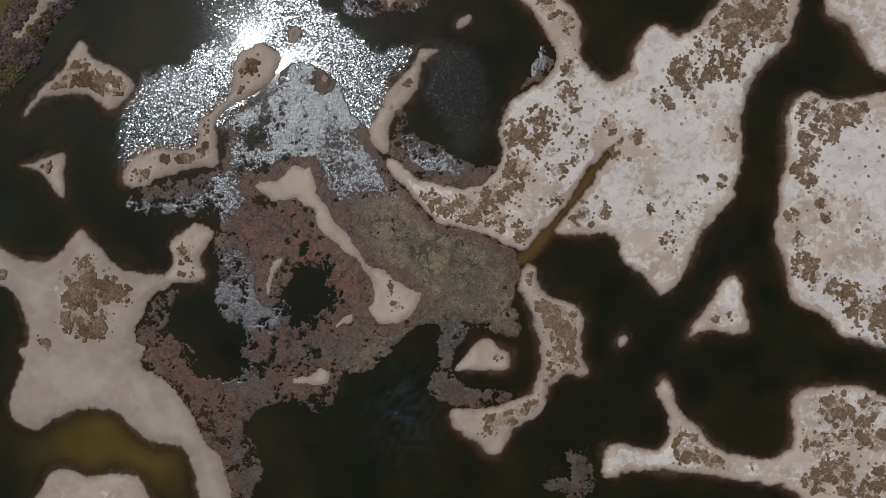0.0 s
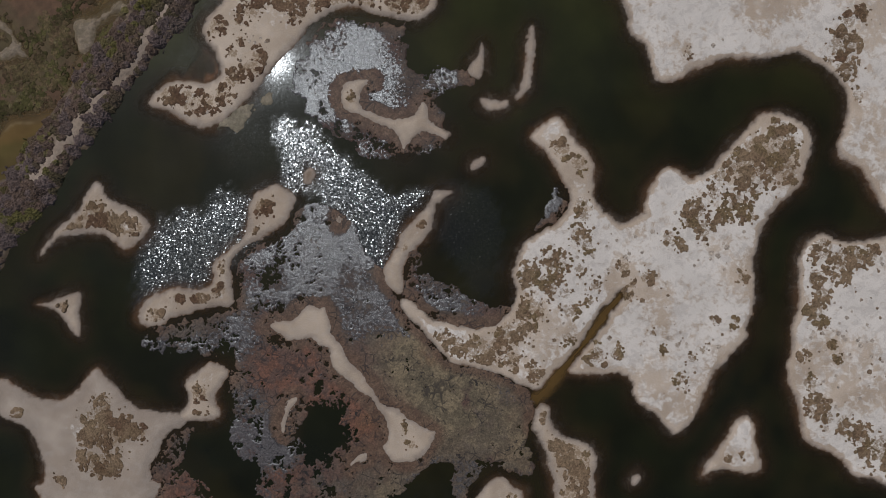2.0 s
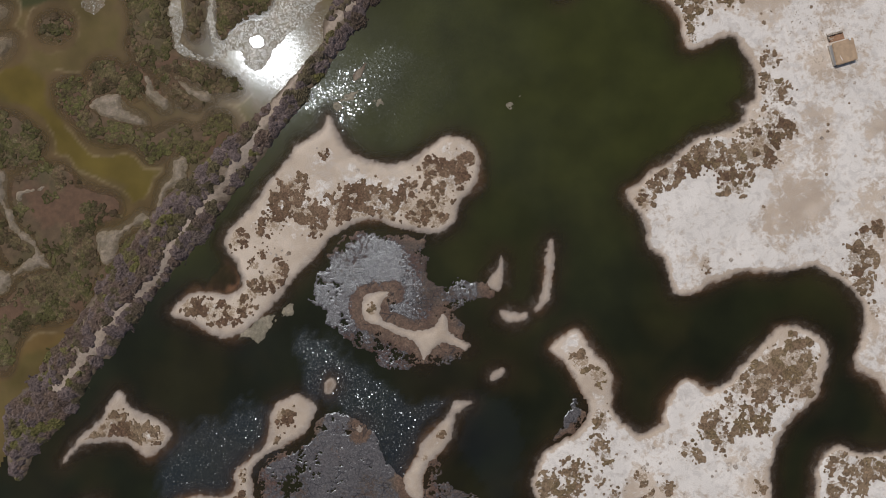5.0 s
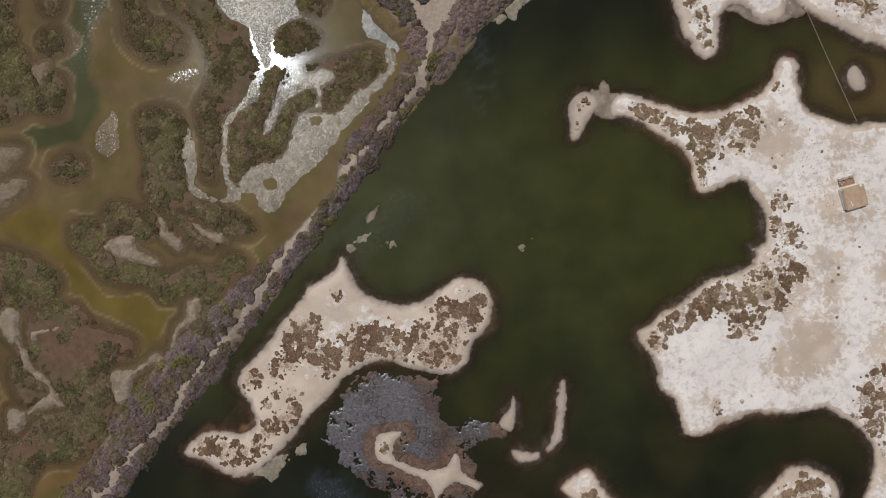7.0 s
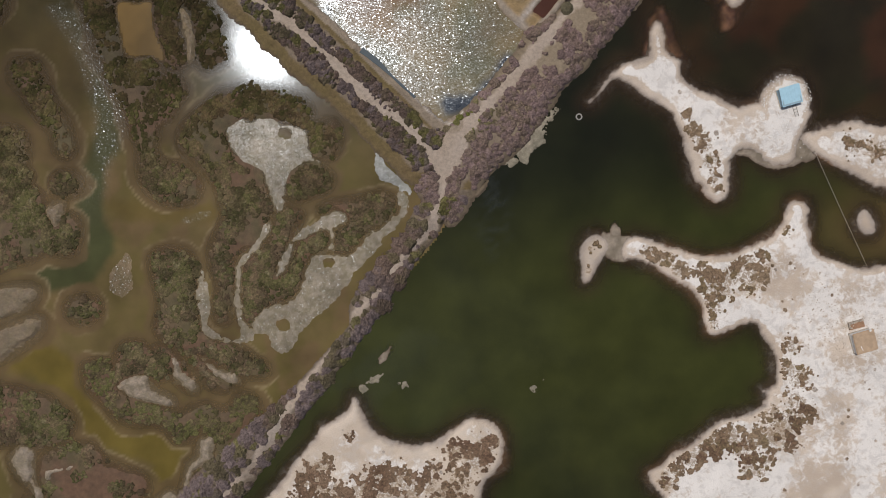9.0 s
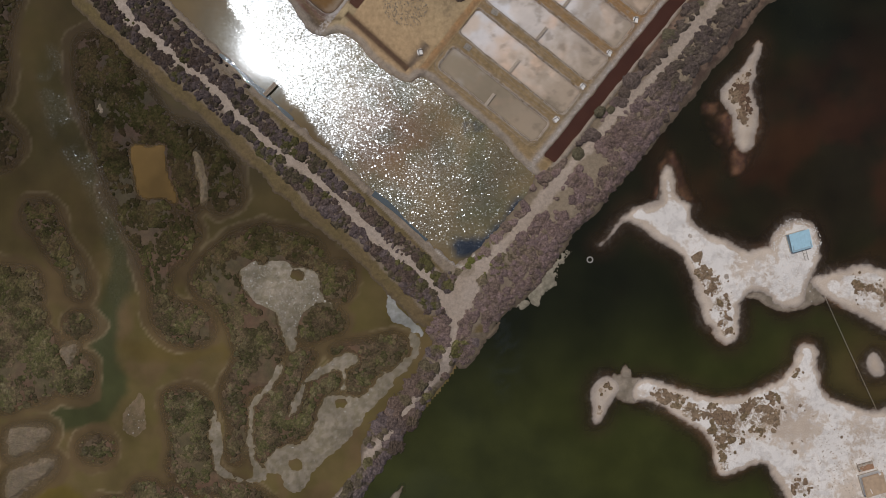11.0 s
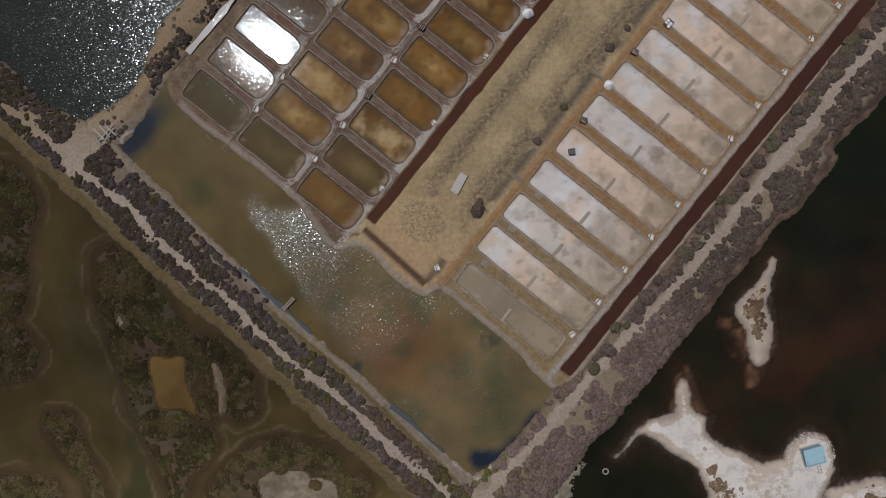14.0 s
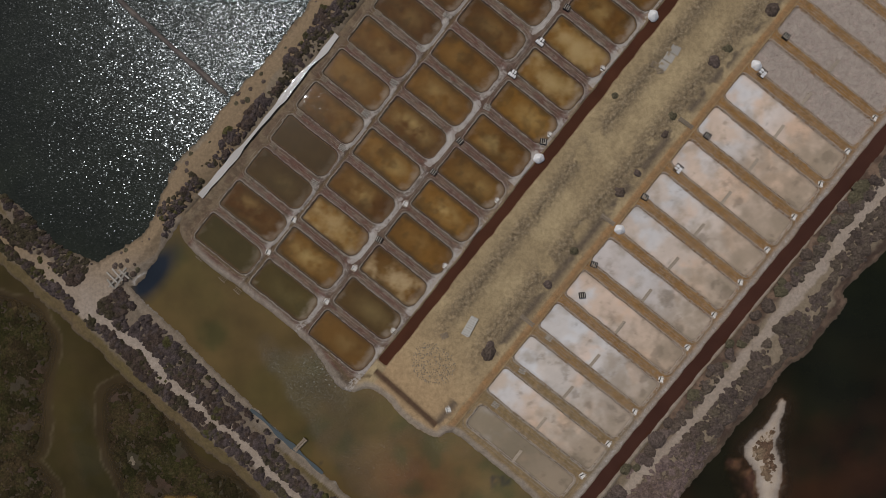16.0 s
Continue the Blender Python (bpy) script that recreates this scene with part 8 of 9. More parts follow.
def dead_cushions():
    """Grey dead cushions, sparse over the open crust."""
    for k, names in enumerate((("isle_great_a", "isle_great_b"), ("isle_flat_a", "isle_flat_b"), ("isle_east",), ("isle_hut_a", "isle_hut_b"), ("isle_dike_a", "isle_dike_b"))):
        rng = np.random.default_rng(400 + k)
        o = np.concatenate([OUTLINE[n] for n in names])
        x, y = spread(rng, o.min(0), o.max(0), (0.22, 0.05, 0.24, 0.07, 0.14)[k])
        r = rng.uniform(0.12, 0.34, len(x)) + 0.25 * rng.uniform(0, 1, len(x)) ** 3
        keep = (depth_in(names, x, y) > 2.0 + 1.5 * vnoise(x, y, 5, 45)) & (fbm(x, y, 6, 46) > 0.42) & (depth_in(["ditch"], x, y) < -1)
        x, y, r = x[keep], y[keep], r[keep]
        brown = ramp(fbm(x, y, 7, 47) + 0.5 * (rng.uniform(0, 1, len(x)) - 0.5), 0.5, 0.62)
        col = blend(np.array((0.36, 0.315, 0.265)), (0.20, 0.145, 0.098), brown) * rng.uniform(0.85, 1.15, (len(x), 1))
        bush_field("dead_cushions", 0.13, lambda px, py: np.full(px.shape, 0.33), np.c_[x, y, r, 0.08 + 0.08 * r, col], "grey dead scrub cushions scattered on the salt crust", "scrub", 0.3, 0.7)


island_scrub()
dead_cushions()
dike_brush()
marsh_brush()


# ---- things ----
WOOD = plain("weathered_wood", (0.22, 0.175, 0.125), 0.85, contrast=0.4, grain=9)
GREYWOOD = plain("grey_boards", (0.30, 0.275, 0.235), 0.85, contrast=0.4, grain=9)
DARKWOOD = plain("dark_crate", (0.035, 0.03, 0.028), 0.8)
SACK = plain("woven_white_sack", (0.74, 0.74, 0.73), 0.7, contrast=0.12, grain=12)
SALT = plain("heaped_salt", (0.78, 0.78, 0.77), 0.55, contrast=0.12, grain=5, bump=0.5)
BLUE = plain("pale_blue_sheet", (0.33, 0.52, 0.60), 0.45, contrast=0.10, grain=2.0, bump=0.05)
BLUEWALL = plain("faded_blue_wall", (0.27, 0.37, 0.42), 0.8, contrast=0.15, grain=3)
WHITEWASH = plain("whitewash", (0.62, 0.61, 0.58), 0.9, contrast=0.15, grain=3)
CLAY = plain("tan_roof_render", (0.40, 0.29, 0.19), 0.9, contrast=0.22, grain=1.4, bump=0.4)
DOORPAINT = plain("dark_door_paint", (0.03, 0.035, 0.045), 0.6)
STONE = plain("rough_stone", (0.36, 0.31, 0.25), 0.95, contrast=0.4, grain=4, bump=0.6)
BRICKRED = plain("old_brick", (0.24, 0.14, 0.085), 0.95, contrast=0.4, grain=5, bump=0.5)
RUBBLE = plain("tan_rubble", (0.30, 0.25, 0.18), 0.95, contrast=0.4, grain=4, bump=0.6)
ROPE = plain("bleached_rope", (0.50, 0.46, 0.40), 0.9)
PANEL = plain("grey_plastic_panel", (0.40, 0.39, 0.35), 0.5, contrast=0.2, grain=3)
RUBBER = plain("faded_rubber", (0.30, 0.28, 0.25), 0.8)
SPUR = plain("silted_boards", (0.34, 0.285, 0.22), 0.9, contrast=0.3, grain=6)
IRON = plain("rusted_iron", (0.12, 0.06, 0.035), 0.85, metal=0.3, contrast=0.4, grain=12)


def part(name, bm, material, parent, label=""):
    me = bpy.data.meshes.new(name)
    bm.to_mesh(me)
    bm.free()
    me.materials.append(material)
    ob = new(name, me)
    ob.parent = parent
    if label:
        ob["label"] = label
    return ob


def box(w, d, h, at=(0, 0, 0), turn=0.0, bevel=0.0, skew=0.0, seed=None):
    """A box on its base, bevelled, its corners shaken a little when a seed is given."""
    bm = bmesh.new()
    bmesh.ops.create_cube(bm, size=1.0)
    rng = random.Random(seed)
    for v in bm.verts:
        v.co = Vector((v.co.x * w, v.co.y * d, (v.co.z + 0.5) * h))
        if seed is not None:
            v.co += Vector((rng.uniform(-skew, skew), rng.uniform(-skew, skew), rng.uniform(-skew, skew) * 0.5))
    if bevel:
        bmesh.ops.bevel(bm, geom=bm.edges[:], offset=bevel, segments=2, affect="EDGES")
    bmesh.ops.transform(bm, matrix=pose(*at, 0, 0, turn), verts=bm.verts[:])
    return bm


def thing(name, at, turn, label, category, group=""):
    root = new(name)
    root.matrix_world = pose(*at, 0, 0, turn)
    return tagged(root, label, category, group)


WORKS_TURN = math.degrees(math.atan2(ACROSS[1], ACROSS[0]))


def on_works(s, v, z=0.62, turn=0.0):
    x, y = at_works(s, v)
    return pose(x, y, z, 0, 0, WORKS_TURN + turn)


def hut(at, turn, w, d, h, roof_material, roof_label, label, thick, over, drop, bevel, walls=WHITEWASH):
    root = thing("hut", at, turn, label, "hut")
    t = 0.2
    part("plinth", box(w + 0.25, d + 0.25, 0.22, (0, 0, -0.1), bevel=0.03), STONE, root, "low stone footing")
    for px, py, ww, dd in ((0, d / 2 - t / 2, w, t), (-w / 2 + t / 2, 0, t, d - 2 * t), (w / 2 - t / 2, 0, t, d - 2 * t)):
        part("wall", box(ww, dd, h, (px, py, 0.1), bevel=0.015), walls, root)
    gap, tall = 0.95, min(2.0, h - 0.14)
    side = (w - gap) / 2
    for px in (-(gap + side) / 2, (gap + side) / 2):
        part("wall", box(side, t, h, (px, -d / 2 + t / 2, 0.1), bevel=0.015), walls, root)
    part("lintel", box(gap, t, h - tall, (0, -d / 2 + t / 2, tall + 0.1), bevel=0.01), walls, root)
    door = part("door", box(gap - 0.06, 0.06, tall - 0.03, (0, -d / 2 + 0.12, 0.12), bevel=0.01), DOORPAINT, root, "dark painted plank door")
    part("handle", box(0.04, 0.05, 0.14, (0.3, -d / 2 + 0.07, 0.5 * tall), bevel=0.008), IRON, door, "rusty iron handle")
    bm = box(w + 2 * over, d + 2 * over, thick, (0, 0, 0), bevel=bevel)
    for v in bm.verts:
        v.co.z += h + 0.1 + drop * (v.co.y / d) + 0.02 * noise.noise(v.co * 0.9)
    roof = part("roof", bm, roof_material, root, roof_label)
    return root, roof, h


def blue_hut():
    _, roof, h = hut((48.35, 136.3, 0.32), 16.3, 3.3, 3.0, 1.05, BLUE, "pale blue sheet roof", "low blue-painted shed with pale blue sheet roof on salt mound", 0.05, 0.14, 0.28, 0.012, BLUEWALL)
    for k in range(9):
        bm = box(0.05, 3.26, 0.03, (-1.6 + k * 0.4, 0, 0), bevel=0.01)
        for v in bm.verts:
            v.co.z += h + 0.149 + 0.28 * (v.co.y / 3.0)
        part("rib", bm, BLUE, roof)


def landing_frame():
    """A leaning frame of two rails and rungs at the foot of the blue shed."""
    root = thing("landing_frame", (49.75, 133.9, 0.42), 106, "thin grey wooden landing frame below the shed", "frame")
    for y in (-0.3, 0.3):
        part("rail", box(2.2, 0.07, 0.07, (0, y, 0.0), 0, 0.01), GREYWOOD, root)
    for k in range(4):
        part("rung", box(0.06, 0.6, 0.05, (-0.8 + 0.53 * k, 0, 0.06), 0, 0.01), GREYWOOD, root)


def tan_hut():
    root, roof, h = hut((61.8, 93.65, 0.34), 16.6, 3.5, 3.5, 0.9, CLAY, "tan rendered roof with rounded worn edges", "low squat shed with a tan rendered roof on the salt flat", 0.24, 0.16, 0.22, 0.11)
    part("skylight_bar", box(0.08, 0.9, 0.05, (-0.9, -0.9, h + 0.27), 12, bevel=0.01), SALT, roof, "white strip lying on the roof")
    part("chimney", box(0.36, 0.36, 0.5, (1.2, 1.75, h + 0.1), bevel=0.04), WHITEWASH, root, "short white chimney stub")
    ruin = thing("ruined_annex", (60.9, 96.45, 0.32), 16.6, "low ruined brick annex behind the shed", "ruin")
    rng = random.Random(5)
    part("floor_slab", box(2.7, 1.3, 0.12, (0, 0, 0), bevel=0.03, skew=0.08, seed=1), BRICKRED, ruin, "broken brown floor")
    for k in range(16):
        x, y = (-1.3 + 0.19 * k, 0.62) if k < 14 else (-1.32, 0.62 - 0.4 * (k - 13))
        part("block", box(0.32, 0.3, rng.uniform(0.25, 0.65), (x, y, 0.05), rng.uniform(-12, 12), 0.03, 0.04, k), STONE, ruin)


def rocks(name, spots, label, low, high, material=STONE):
    """Loose stones lying on the ground, joined."""
    rng = random.Random(len(spots))
    bm = bmesh.new()
    for x, y, z in spots:
        r = rng.uniform(low, high)
        made = bmesh.ops.create_icosphere(bm, subdivisions=1, radius=r)["verts"]
        m = pose(x, y, z + r * 0.25, rng.uniform(0, 60), rng.uniform(0, 60), rng.uniform(0, 360)) @ Matrix.Diagonal((1.0, rng.uniform(0.6, 1.0), rng.uniform(0.45, 0.8), 1.0))
        for v in made:
            v.co = m @ (v.co * rng.uniform(0.85, 1.15))
    ob = part(name, bm, material, None)
    return tagged(ob, label, "stones", kind="stuff")


def around_huts():
    rng = random.Random(11)
    spots = []
    for k in range(420):
        a, d = rng.uniform(0, 6.283), rng.uniform(2.3, 4.4)
        spots.append((48.2 + d * math.cos(a), 136.1 + 0.95 * d * math.sin(a), 0.28))
    for k in range(260):
        spots.append((47.2 + rng.gauss(0, 1.6), 130.2 + rng.gauss(0, 2.0), 0.30))
    rocks("salt_stones", spots, "white salt-coated stones strewn round the hut", 0.05, 0.15, WHITEWASH)
    spots = []
    for k in range(160):
        a, d = rng.uniform(0, 6.283), rng.uniform(2.7, 5.5)
        spots.append((61.6 + d * math.cos(a), 93.8 + d * math.sin(a), 0.33))
    for k in range(140):
        spots.append((55.5 + rng.gauss(0, 2.4), 98.5 + rng.gauss(0, 3.6), 0.33))
    rocks("crust_stones", spots, "pale broken crust slabs and stones round the hut", 0.06, 0.18, STONE)


def tube(name, points, radius, material, parent=None, sides=6):
    bm = bmesh.new()
    rings = []
    for k, p in enumerate(points):
        p = Vector(p)
        way = (Vector(points[min(k + 1, len(points) - 1)]) - Vector(points[max(k - 1, 0)])).normalized()
        a = way.orthogonal().normalized()
        b = way.cross(a)
        rings.append([bm.verts.new(p + radius * (math.cos(6.2832 * j / sides) * a + math.sin(6.2832 * j / sides) * b)) for j in range(sides)])
    for r, q in zip(rings, rings[1:]):
        for j in range(sides):
            bm.faces.new((r[j], r[(j + 1) % sides], q[(j + 1) % sides], q[j]))
    return part(name, bm, material, parent)


def rope_and_ring():
    a, b = Vector((52.98, 126.67, 0.5)), Vector((62.24, 106.87, 0.5))
    pts = [a.lerp(b, k / 24) + Vector((0, 0, -1.2 * 0.35 * (k / 24) * (1 - k / 24))) for k in range(25)]
    root = thing("mooring_rope", (0, 0, 0), 0, "bleached rope stretched over the water between two posts", "rope")
    tube("rope", [p + Vector((0, 0, 0.35)) for p in pts], 0.022, ROPE, root)
    for p in (a, b):
        part("post", box(0.12, 0.12, 1.15, (p.x, p.y, -0.2), bevel=0.02), WOOD, root)
    bm = bmesh.new()
    n, m = 28, 8
    verts = [[bm.verts.new(((0.48 + 0.13 * math.cos(6.2832 * j / m)) * math.cos(6.2832 * i / n), (0.48 + 0.13 * math.cos(6.2832 * j / m)) * math.sin(6.2832 * i / n), 0.13 * math.sin(6.2832 * j / m))) for j in range(m)] for i in range(n)]
    for i in range(n):
        for j in range(m):
            bm.faces.new((verts[i][j], verts[(i + 1) % n][j], verts[(i + 1) % n][(j + 1) % m], verts[i][(j + 1) % m]))
    ob = part("float_ring", bm, RUBBER, None)
    ob.location = (12.25, 132.95, 0.05)
    tagged(ob, "faded rubber ring floating in the lagoon", "float ring")


def pallet(root, w=1.2, d=1.0, material=WOOD, z=0.0):
    for k in range(7):
        part("board", box(0.11, d, 0.022, (-w / 2 + 0.055 + k * (w - 0.11) / 6, 0, z + 0.122), bevel=0.004), material, root)
    for y in (-d / 2 + 0.06, 0, d / 2 - 0.06):
        part("bearer", box(w, 0.1, 0.12, (0, y, z), bevel=0.006), material, root)


def pallet_load(at, cols, rows, label):
    root = thing("pallet_load", (0, 0, 0), 0, label, "loaded pallet", "sacks of salt on pallets")
    root.matrix_world = at
    pallet(root, 1.6, 1.35, DARKWOOD)
    spots = [(-0.57 + 0.38 * k, -0.32) for k in range(cols)] + [(-0.2 + 0.46 * k, 0.36) for k in range(rows)]
    for k, (x, y) in enumerate(spots):
        bm = box(0.33, 0.60, 0.36, (0, 0, 0), bevel=0.07, skew=0.03, seed=k)
        bmesh.ops.transform(bm, matrix=pose(x, y, 0.146, 0, 0, (k * 5) % 7 - 3), verts=bm.verts[:])
        part("sack", bm, SACK, root)
    return root


def empty_pallet(material, label):
    root = thing("pallet", (0, 0, 0), 0, label, "pallet", "empty pallets")
    pallet(root, 1.25, 1.0, material)
    return root


def crate(label, material):
    root = thing("crate", (0, 0, 0), 0, label, "crate", "crates beside the pans")
    for x, y, w, d in ((0, 0.48, 1.1, 0.05), (0, -0.48, 1.1, 0.05), (0.53, 0, 0.05, 0.9), (-0.53, 0, 0.05, 0.9)):
        part("side", box(w, d, 0.55, (x, y, 0.0), bevel=0.008), material, root)
    part("floor", box(1.0, 0.9, 0.05, (0, 0, 0.04), bevel=0.005), material, root)
    for k in range(3):
        part("slat", box(0.14, 0.9, 0.03, (-0.36 + 0.36 * k, 0, 0.5), bevel=0.005), GREYWOOD, root, "bleached slat laid across")
    return root


def sluice(label):
    """The little gate where ditches meet: two side stones, a board between, a salt-crusted slab."""
    root = thing("sluice_gate", (0, 0, 0), 0, label, "sluice gate", "sluice gates of the pans")
    part("slab", box(0.9, 0.8, 0.10, (0, 0, -0.02), 8, 0.03, 0.04, 3), WHITEWASH, root, "salt-crusted slab")
    for y in (-0.5, 0.5):
        part("side_stone", box(0.75, 0.18, 0.26, (0.05, y, 0), 0, 0.03, 0.03, 4), STONE, root)
    part("gate_board", box(0.06, 0.85, 0.34, (-0.2, 0, 0), 0, 0.008), DARKWOOD, root, "dark wet gate board")
    for k, (x, y) in enumerate(((0.52, 0.22), (0.42, -0.30), (-0.50, 0.18), (0.12, 0.62), (-0.34, -0.56))):
        part("stone", box(0.16 + 0.05 * (k % 3), 0.15 + 0.04 * (k % 2), 0.14, (x, y, 0), 40 * k, 0.04, 0.04, k), WHITEWASH if k % 2 else STONE, root)
    return root


def salt_heap(at, r, h, seed):
    rng = random.Random(seed)
    bm = bmesh.new()
    n, rings = 26, 9
    top = bm.verts.new((0, 0, h))
    loops = []
    for k in range(1, rings + 1):
        f = k / rings
        ring = []
        for j in range(n):
            a = 6.2832 * j / n
            rr = r * f * (1 + 0.07 * math.sin(2 * a + seed) + 0.05 * math.sin(5 * a) + rng.uniform(-0.02, 0.02))
            z = h * (1 - f) ** 0.85 * (1 if f > 0.2 else 0.97) + rng.uniform(-0.02, 0.02) * (1 - f)
            ring.append(bm.verts.new((rr * math.cos(a), rr * math.sin(a), z - (0.12 if k == rings else 0))))
        loops.append(ring)
    for j in range(n):
        bm.faces.new((top, loops[0][j], loops[0][(j + 1) % n]))
    for a, b in zip(loops, loops[1:]):
        for j in range(n):
            bm.faces.new((a[j], b[j], b[(j + 1) % n], a[(j + 1) % n]))
    for f in bm.faces:
        f.smooth = True
    ob = part("salt_heap", bm, SALT, None)
    ob.matrix_world = at
    return tagged(ob, "white cone of freshly raked salt beside the pans", "salt heap", "salt heaps")


def works_things():
    for k, (s, v, r) in enumerate(((-0.95, 43.3, 0.95), (17.9, 42.4, 0.95), (18.5, 79.3, 0.95), (-0.9, 74.9, 1.0))):
        salt_heap(on_works(s, v, 0.6), r, 1.15, k)
    for s, v, t in ((-13.4, 59.2, 0), (-13.7, 51.9, 5), (19.2, 57.0, 90), (20.1, 78.9, 90)):
        pallet_load(on_works(s, v, 0.52, t), 4 if s < 0 else 3, 2, "white woven sacks of salt standing on a dark pallet")
    dark = crate("dark weathered crate with bleached slats beside a pan", DARKWOOD)
    dark.matrix_world = on_works(-14.0, 14.7, 0.5, 12)
    for s, v, t in ((-13.9, 29.9, 3), (-13.7, 37.0, -6), (-13.5, 66.6, 8), (18.2, 34.8, 20), (19.3, 86.2, 0), (20.0, 29.3, 45), (17.7, 49.5, 10), (19.5, 64.5, 5), (-2.2, 46.0, 30)):
        copy_thing(dark, on_works(s, v, 0.5, t))
    pale = empty_pallet(GREYWOOD, "bleached empty pallet on the berm between pans")
    pale.matrix_world = on_works(-13.6, 44.6, 0.52, 14)
    for s, v, t in ((-29.2, 15.4, 3), (-29.1, 23.2, 7), (-29.6, 30.5, -4), (-29.1, 37.8, 9), (-29.2, 45.4, 2), (-29.1, 52.7, 5), (20.2, 12.3, 14), (20.3, 4.6, 3), (20.2, 19.8, 0)):
        copy_thing(pale, on_works(s, v, 0.52, t))
    tan = empty_pallet(WOOD, "brown wooden pallet at the head of a pan")
    tan.matrix_world = on_works(-38.9, 8.7, 0.55, 4)
    for k in range(1, 7):
        copy_thing(tan, on_works(-39.0 + 0.15 * (k % 3), 8.7 + 7.35 * k, 0.55, (k * 37) % 16 - 8))
    gate = sluice("small stone sluice gate crusted with salt")
    gate.matrix_world = on_works(-14.5, 0.3, 0.52)
    for v in (8.0, 22.5, 73.5, 81.0):
        copy_thing(gate, on_works(-14.3, v, 0.52, (v * 7) % 20 - 10))
    for k in range(12):
        copy_thing(gate, on_works(40.2, 4.4 + 7.32 * k, 0.55, (k * 53) % 40 - 20))
    for v in (0.7, 8.0):
        copy_thing(gate, on_works(-28.0, v, 0.52, 10))
    for k in range(5):
        copy_thing(gate, on_works(-1.9, 3.6 + 14.7 * k, 0.5, 90))
    # short plank jetties out into the rose pans
    jetty = thing("jetty", (0, 0, 0), 0, "short grey plank jetty reaching into a pan", "jetty", "jetties in the rose pans")
    part("plank", box(0.26, 2.7, 0.06, (-0.14, 0, 0.14), 0, 0.01), SPUR, jetty)
    part("plank", box(0.26, 2.7, 0.06, (0.14, 0.05, 0.14), 0, 0.01), SPUR, jetty)
    for y in (-1.1, 0, 1.1):
        part("post", box(0.5, 0.09, 0.3, (0, y, -0.16), 0, 0.01), WOOD, jetty)
    jetty.matrix_world = on_works(28.7, 7.1, 0.45)
    for k in range(-1, 12):
        if k:
            copy_thing(jetty, on_works(28.8 + 0.1 * (k % 3), 7.1 + 7.31 * k, 0.45, (k * 31) % 5 - 2))
    # planks that bridge the berm ditch
    bridge = thing("plank_bridge", (0, 0, 0), 0, "plank bridge laid over the berm ditch", "plank bridge", "plank bridges")
    for y in (-0.2, 0.2):
        part("plank", box(2.9, 0.34, 0.07, (0, y, 0.2), 0, 0.01), WOOD, bridge)
    for x in (-1.25, 1.25):
        part("bearer", box(0.14, 0.9, 0.2, (x, 0, 0.0), 0, 0.01), WOOD, bridge)
    bridge.matrix_world = on_works(15.3, 19.8, 0.6)
    for v in (42.4, 63.9):
        copy_thing(bridge, on_works(15.2, v, 0.6, 3))
    copy_thing(bridge, on_works(-2.3, -22.7, 0.45, 85))
    # stacked panels on the track
    stack = thing("panel_stack", (0, 0, 0), 0, "stack of pale grey slatted panels lying on the track", "panel stack")
    for k in range(3):
        sheet_ = part("panel", box(1.35, 3.6, 0.09, (0.06 * k, 0.08 * k, 0.12 + 0.10 * k), 1.5 * k, 0.01), PANEL, stack)
        for j in range(9 if k == 2 else 0):
            part("rib", box(1.25, 0.06, 0.05, (0.12, -1.55 + 0.43 * j, 0.405), 3, 0.01), GREYWOOD, sheet_)
    for y in (-1.6, 1.6):
        part("bearer", box(1.8, 0.12, 0.14, (0, y, 0.0), 0, 0.01), WOOD, stack)
    stack.matrix_world = on_works(8.0, 12.6, 0.6, 8)
    low = thing("panel_stack", (0, 0, 0), 0, "flat stack of bleached slatted frames on the track", "panel stack")
    for j in range(3):
        frame_ = part("frame", box(1.7, 1.5, 0.12, (0.1 * j, -1.7 + 1.65 * j, 0.02), 4 * j, 0.01), GREYWOOD, low)
        for i in range(6):
            part("slat", box(0.1, 1.4, 0.04, (-0.7 + 0.28 * i + 0.1 * j, -1.7 + 1.65 * j, 0.142), 4 * j, 0.006), PANEL, frame_)
    low.matrix_world = on_works(5.7, 71.0, 0.6, 4)
    copy_thing(tan, on_works(5.6, 8.6, 0.62, 60))
    copy_thing(tan, on_works(4.6, 68.4, 0.62, 20))
    copy_thing(tan, on_works(6.0, 68.2, 0.62, 45))
    copy_thing(gate, on_works(14.3, -1.3, 0.6, 45))
    # broken boards of the old foot bridge on the dike
    gate_way = thing("broken_footbridge", (-76.0, 192.7, 1.25), 35, "broken footbridge of bleached boards across the dike", "footbridge")
    for k, (x, y, l, t) in enumerate(((0, 0, 4.6, 12), (-0.8, 0.6, 2.6, 100), (0.3, 0.4, 2.8, 96), (1.3, -0.2, 2.4, 104), (0.2, -0.7, 3.6, 20), (-1.6, -0.2, 1.9, 92))):
        part("board", box(l, 0.3, 0.06, (x, y, 0.05 + 0.03 * k), t, 0.01), GREYWOOD, gate_way)
    # rubble spread on the track
    rng = random.Random(21)
    spots = []
    for k in range(620):
        a, d = rng.uniform(0, 6.283), 3.7 * math.sqrt(rng.uniform(0, 1))
        x, y = at_works(7.2 + 1.15 * d * math.cos(a), 3.4 + 0.95 * d * math.sin(a))
        spots.append((x, y, 0.6))
    rocks("rubble", spots, "spread of grey broken rubble on the track", 0.05, 0.15, RUBBLE)
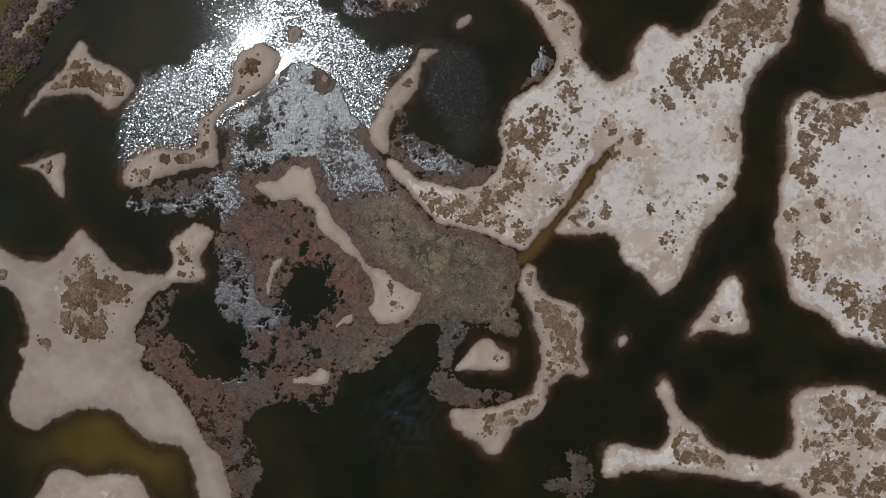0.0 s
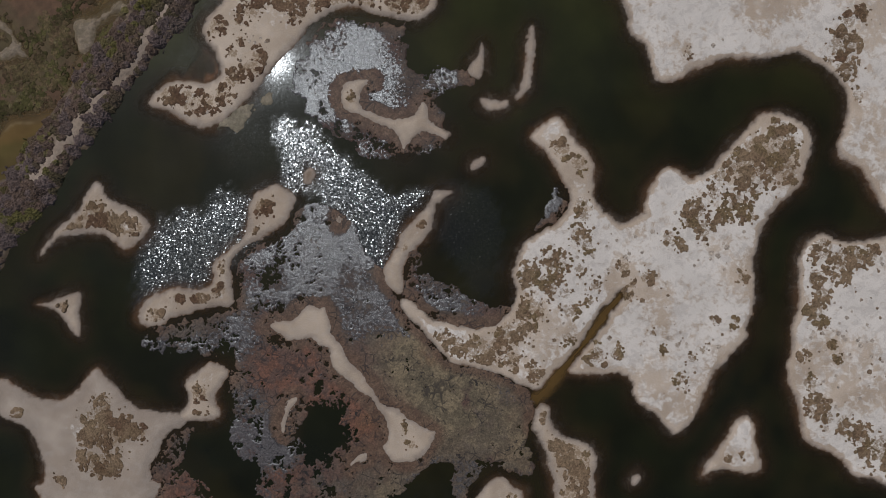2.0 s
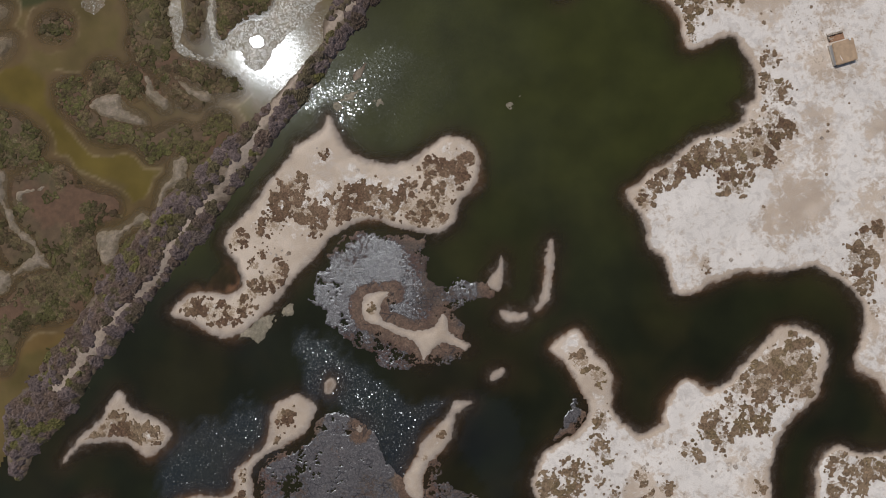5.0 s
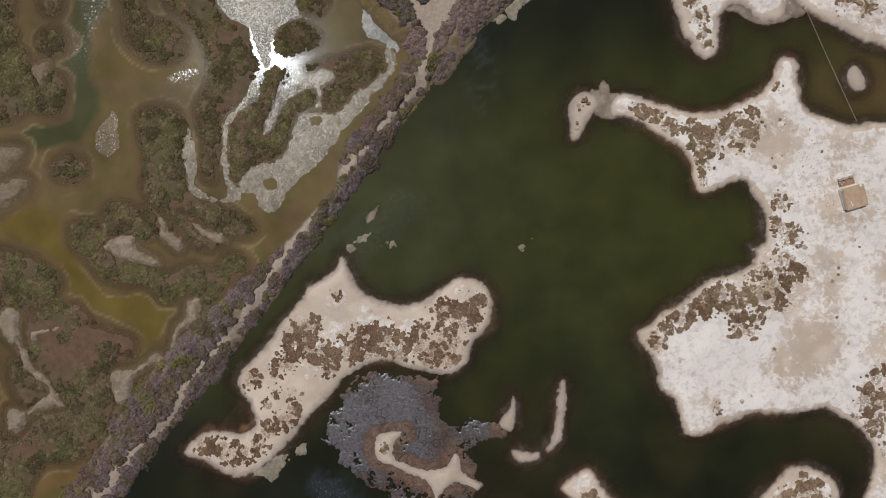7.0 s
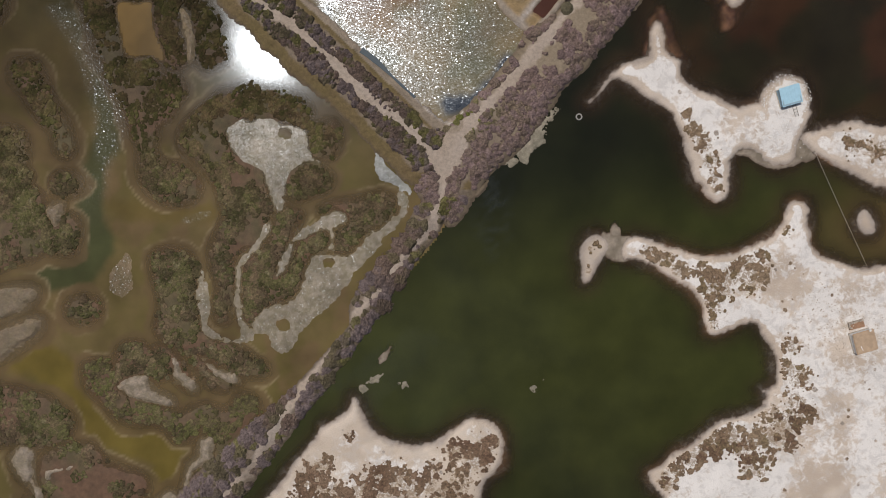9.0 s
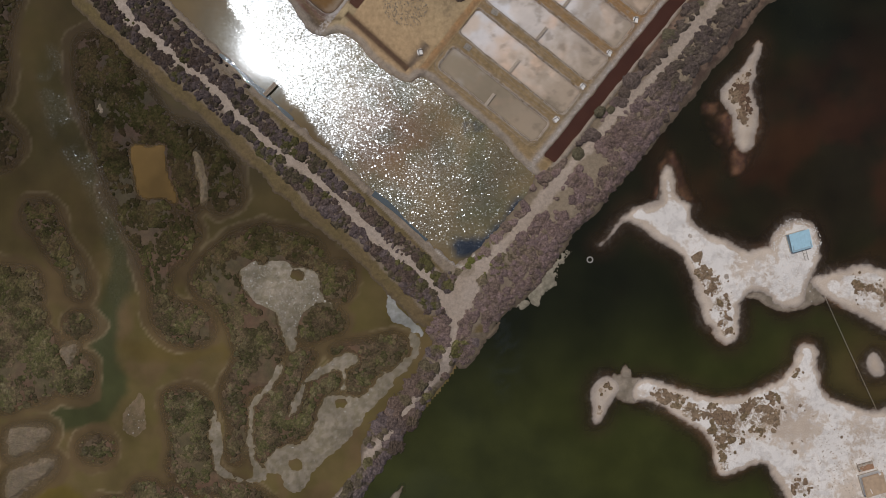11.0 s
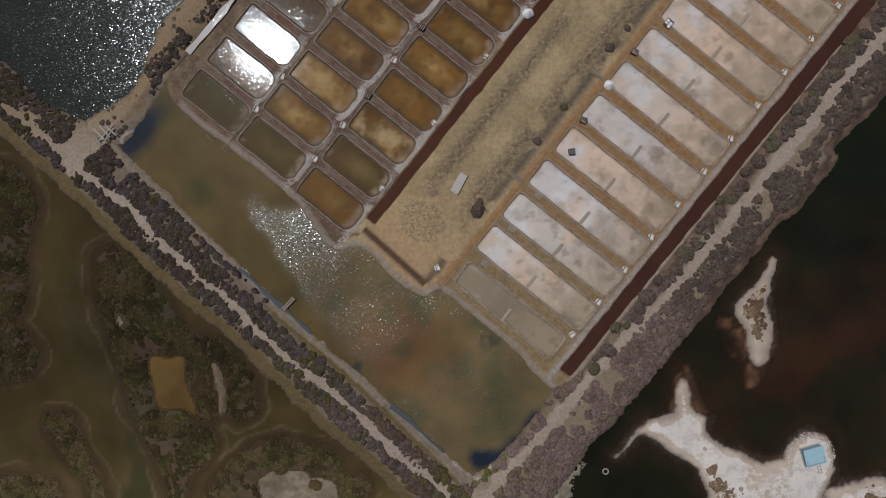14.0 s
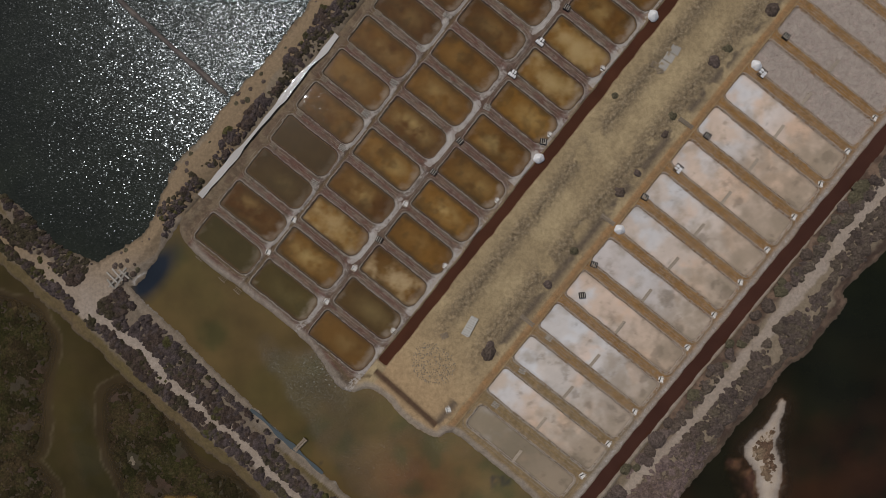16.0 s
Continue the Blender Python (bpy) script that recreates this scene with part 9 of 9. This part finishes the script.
    # wooden steps down the bank into the feeder pond
    for px, py, t in ((-61.8, 196.2, -42), (-57.7, 192.4, -42), (-55.1, 190.3, -42)):
        steps = thing("bank_ladder", (px, py, 0.35), t, "short wooden ladder on the pond bank", "ladder", "bank ladders")
        for y in (-0.35, 0.35):
            part("rail", box(1.5, 0.08, 0.08, (0, y, 0.02), 0, 0.01), WOOD, steps)
        for k in range(4):
            part("rung", box(0.07, 0.62, 0.06, (-0.55 + 0.37 * k, 0, 0.04), 0, 0.01), WOOD, steps)


def strip_water(name, line, half, z, colour, label):
    p = smooth(line, False, 0.8)
    way = np.gradient(p, axis=0)
    way /= np.linalg.norm(way, axis=1)[:, None]
    side = np.stack([-way[:, 1], way[:, 0]], 1)
    k = np.linspace(-1, 1, 5)
    w = half * (0.35 + 1.3 * vnoise(p[:, 0], p[:, 1], 2.2, 77))
    x = p[:, :1] + side[:, :1] * k * w[:, None]
    y = p[:, 1:] + side[:, 1:] * k * w[:, None]
    c = np.broadcast_to(np.array(colour), x.shape + (3,)).copy()
    water_sheet(name, x, y, z, np.ones(x.shape, bool), c, np.ones(x.shape), np.full(x.shape, 0.15), PANWATER, label)


for ditch_line in DITCHES:
    strip_water("ditch_water", ditch_line, 0.36, 0.40, (0.075, 0.092, 0.098), "narrow grey-blue ditch behind the pond bank")

def lone_bushes():
    """Bushes that stand apart: each is a thing of its own on one of six shared crowns."""
    rng = np.random.default_rng(77)
    crowns = []
    for k in range(6):
        x, y = np.meshgrid(np.linspace(-1.2, 1.2, 17), np.linspace(-1.2, 1.2, 17))
        d = np.hypot(x, y) * (1 + 0.5 * (fbm(x + 10 * k, y, 0.6, 110) - 0.5))
        z = 0.6 * np.sqrt(np.clip(1 - d * d, 0, 1)) * (0.7 + 0.5 * lattice(np.round(x * 8), np.round(y * 8), k)) - 0.06
        c = np.array(((0.105, 0.080, 0.064), (0.120, 0.092, 0.078), (0.105, 0.092, 0.058))[k % 3]) * (0.7 + 0.6 * lattice(np.round(x * 8), np.round(y * 8), 20 + k))[..., None]
        ob = sheet("crown", x, y, z, d < 1.0, c, CANOPY, kind="", label="")
        crowns.append(ob.data)
        bpy.data.objects.remove(ob)
    spots = []
    x, y = spread(rng, OUTLINE["dike_north"].min(0), np.minimum(OUTLINE["dike_north"].max(0), (0, 262)), 0.30)
    e = depth_in(["dike_north"], x, y)
    works = -depth_in(["works"], x, y)
    for px, py, pe, pw in zip(x, y, e, works):
        if pe > 0.5 and pw > 4.5 and rng.uniform() < 0.6:
            spots.append((px, py, 1.2 * float(ramp(np.array(pe), -0.75, 3.0)), rng.uniform(0.22, 0.62), "on the sandy dike"))
    for k in range(46):
        s, v = 46.6 + rng.normal(0, 0.7), rng.uniform(2, 88)
        px, py = at_works(s, v)
        spots.append((px, py, 0.85, rng.uniform(0.6, 1.5), "on the bank beside the canal"))
    for s, v, r in ((13.6, 11.1, 1.6), (12.9, 12.2, 1.0), (12.6, 63.5, 0.9), (13.6, 60.2, 0.8), (12.4, 75.3, 1.3), (12.8, 78.4, 0.9), (14.6, 88.4, 1.3), (14.2, 27.0, 0.8), (14.0, 34.5, 0.9), (13.8, 47.5, 1.0), (14.1, 52.0, 0.8), (2.6, 60.0, 0.6)):
        px, py = at_works(s, v)
        spots.append((px, py, 0.6, r, "beside the sandy track"))
    for k, (px, py, pz, r, where) in enumerate(spots):
        ob = new("bush", crowns[k % 6])
        ob.matrix_world = pose(px, py, pz, 0, 0, float(rng.uniform(0, 360))) @ Matrix.Diagonal((r, r * float(rng.uniform(0.75, 1.0)), r, 1))
        tagged(ob, "dark rounded " + ("large" if r > 1.0 else "small") + " bush standing alone " + where, "bush", "lone bushes")


lone_bushes()
# whitish base colour paints the sun's glint on this strip of water
strip_water("ditch_water", SLIVER, 0.42, 0.72, (0.46, 0.44, 0.41), "narrow ditch of still brine below the dike")
blue_hut()
landing_frame()
tan_hut()
around_huts()
rope_and_ring()
works_things()
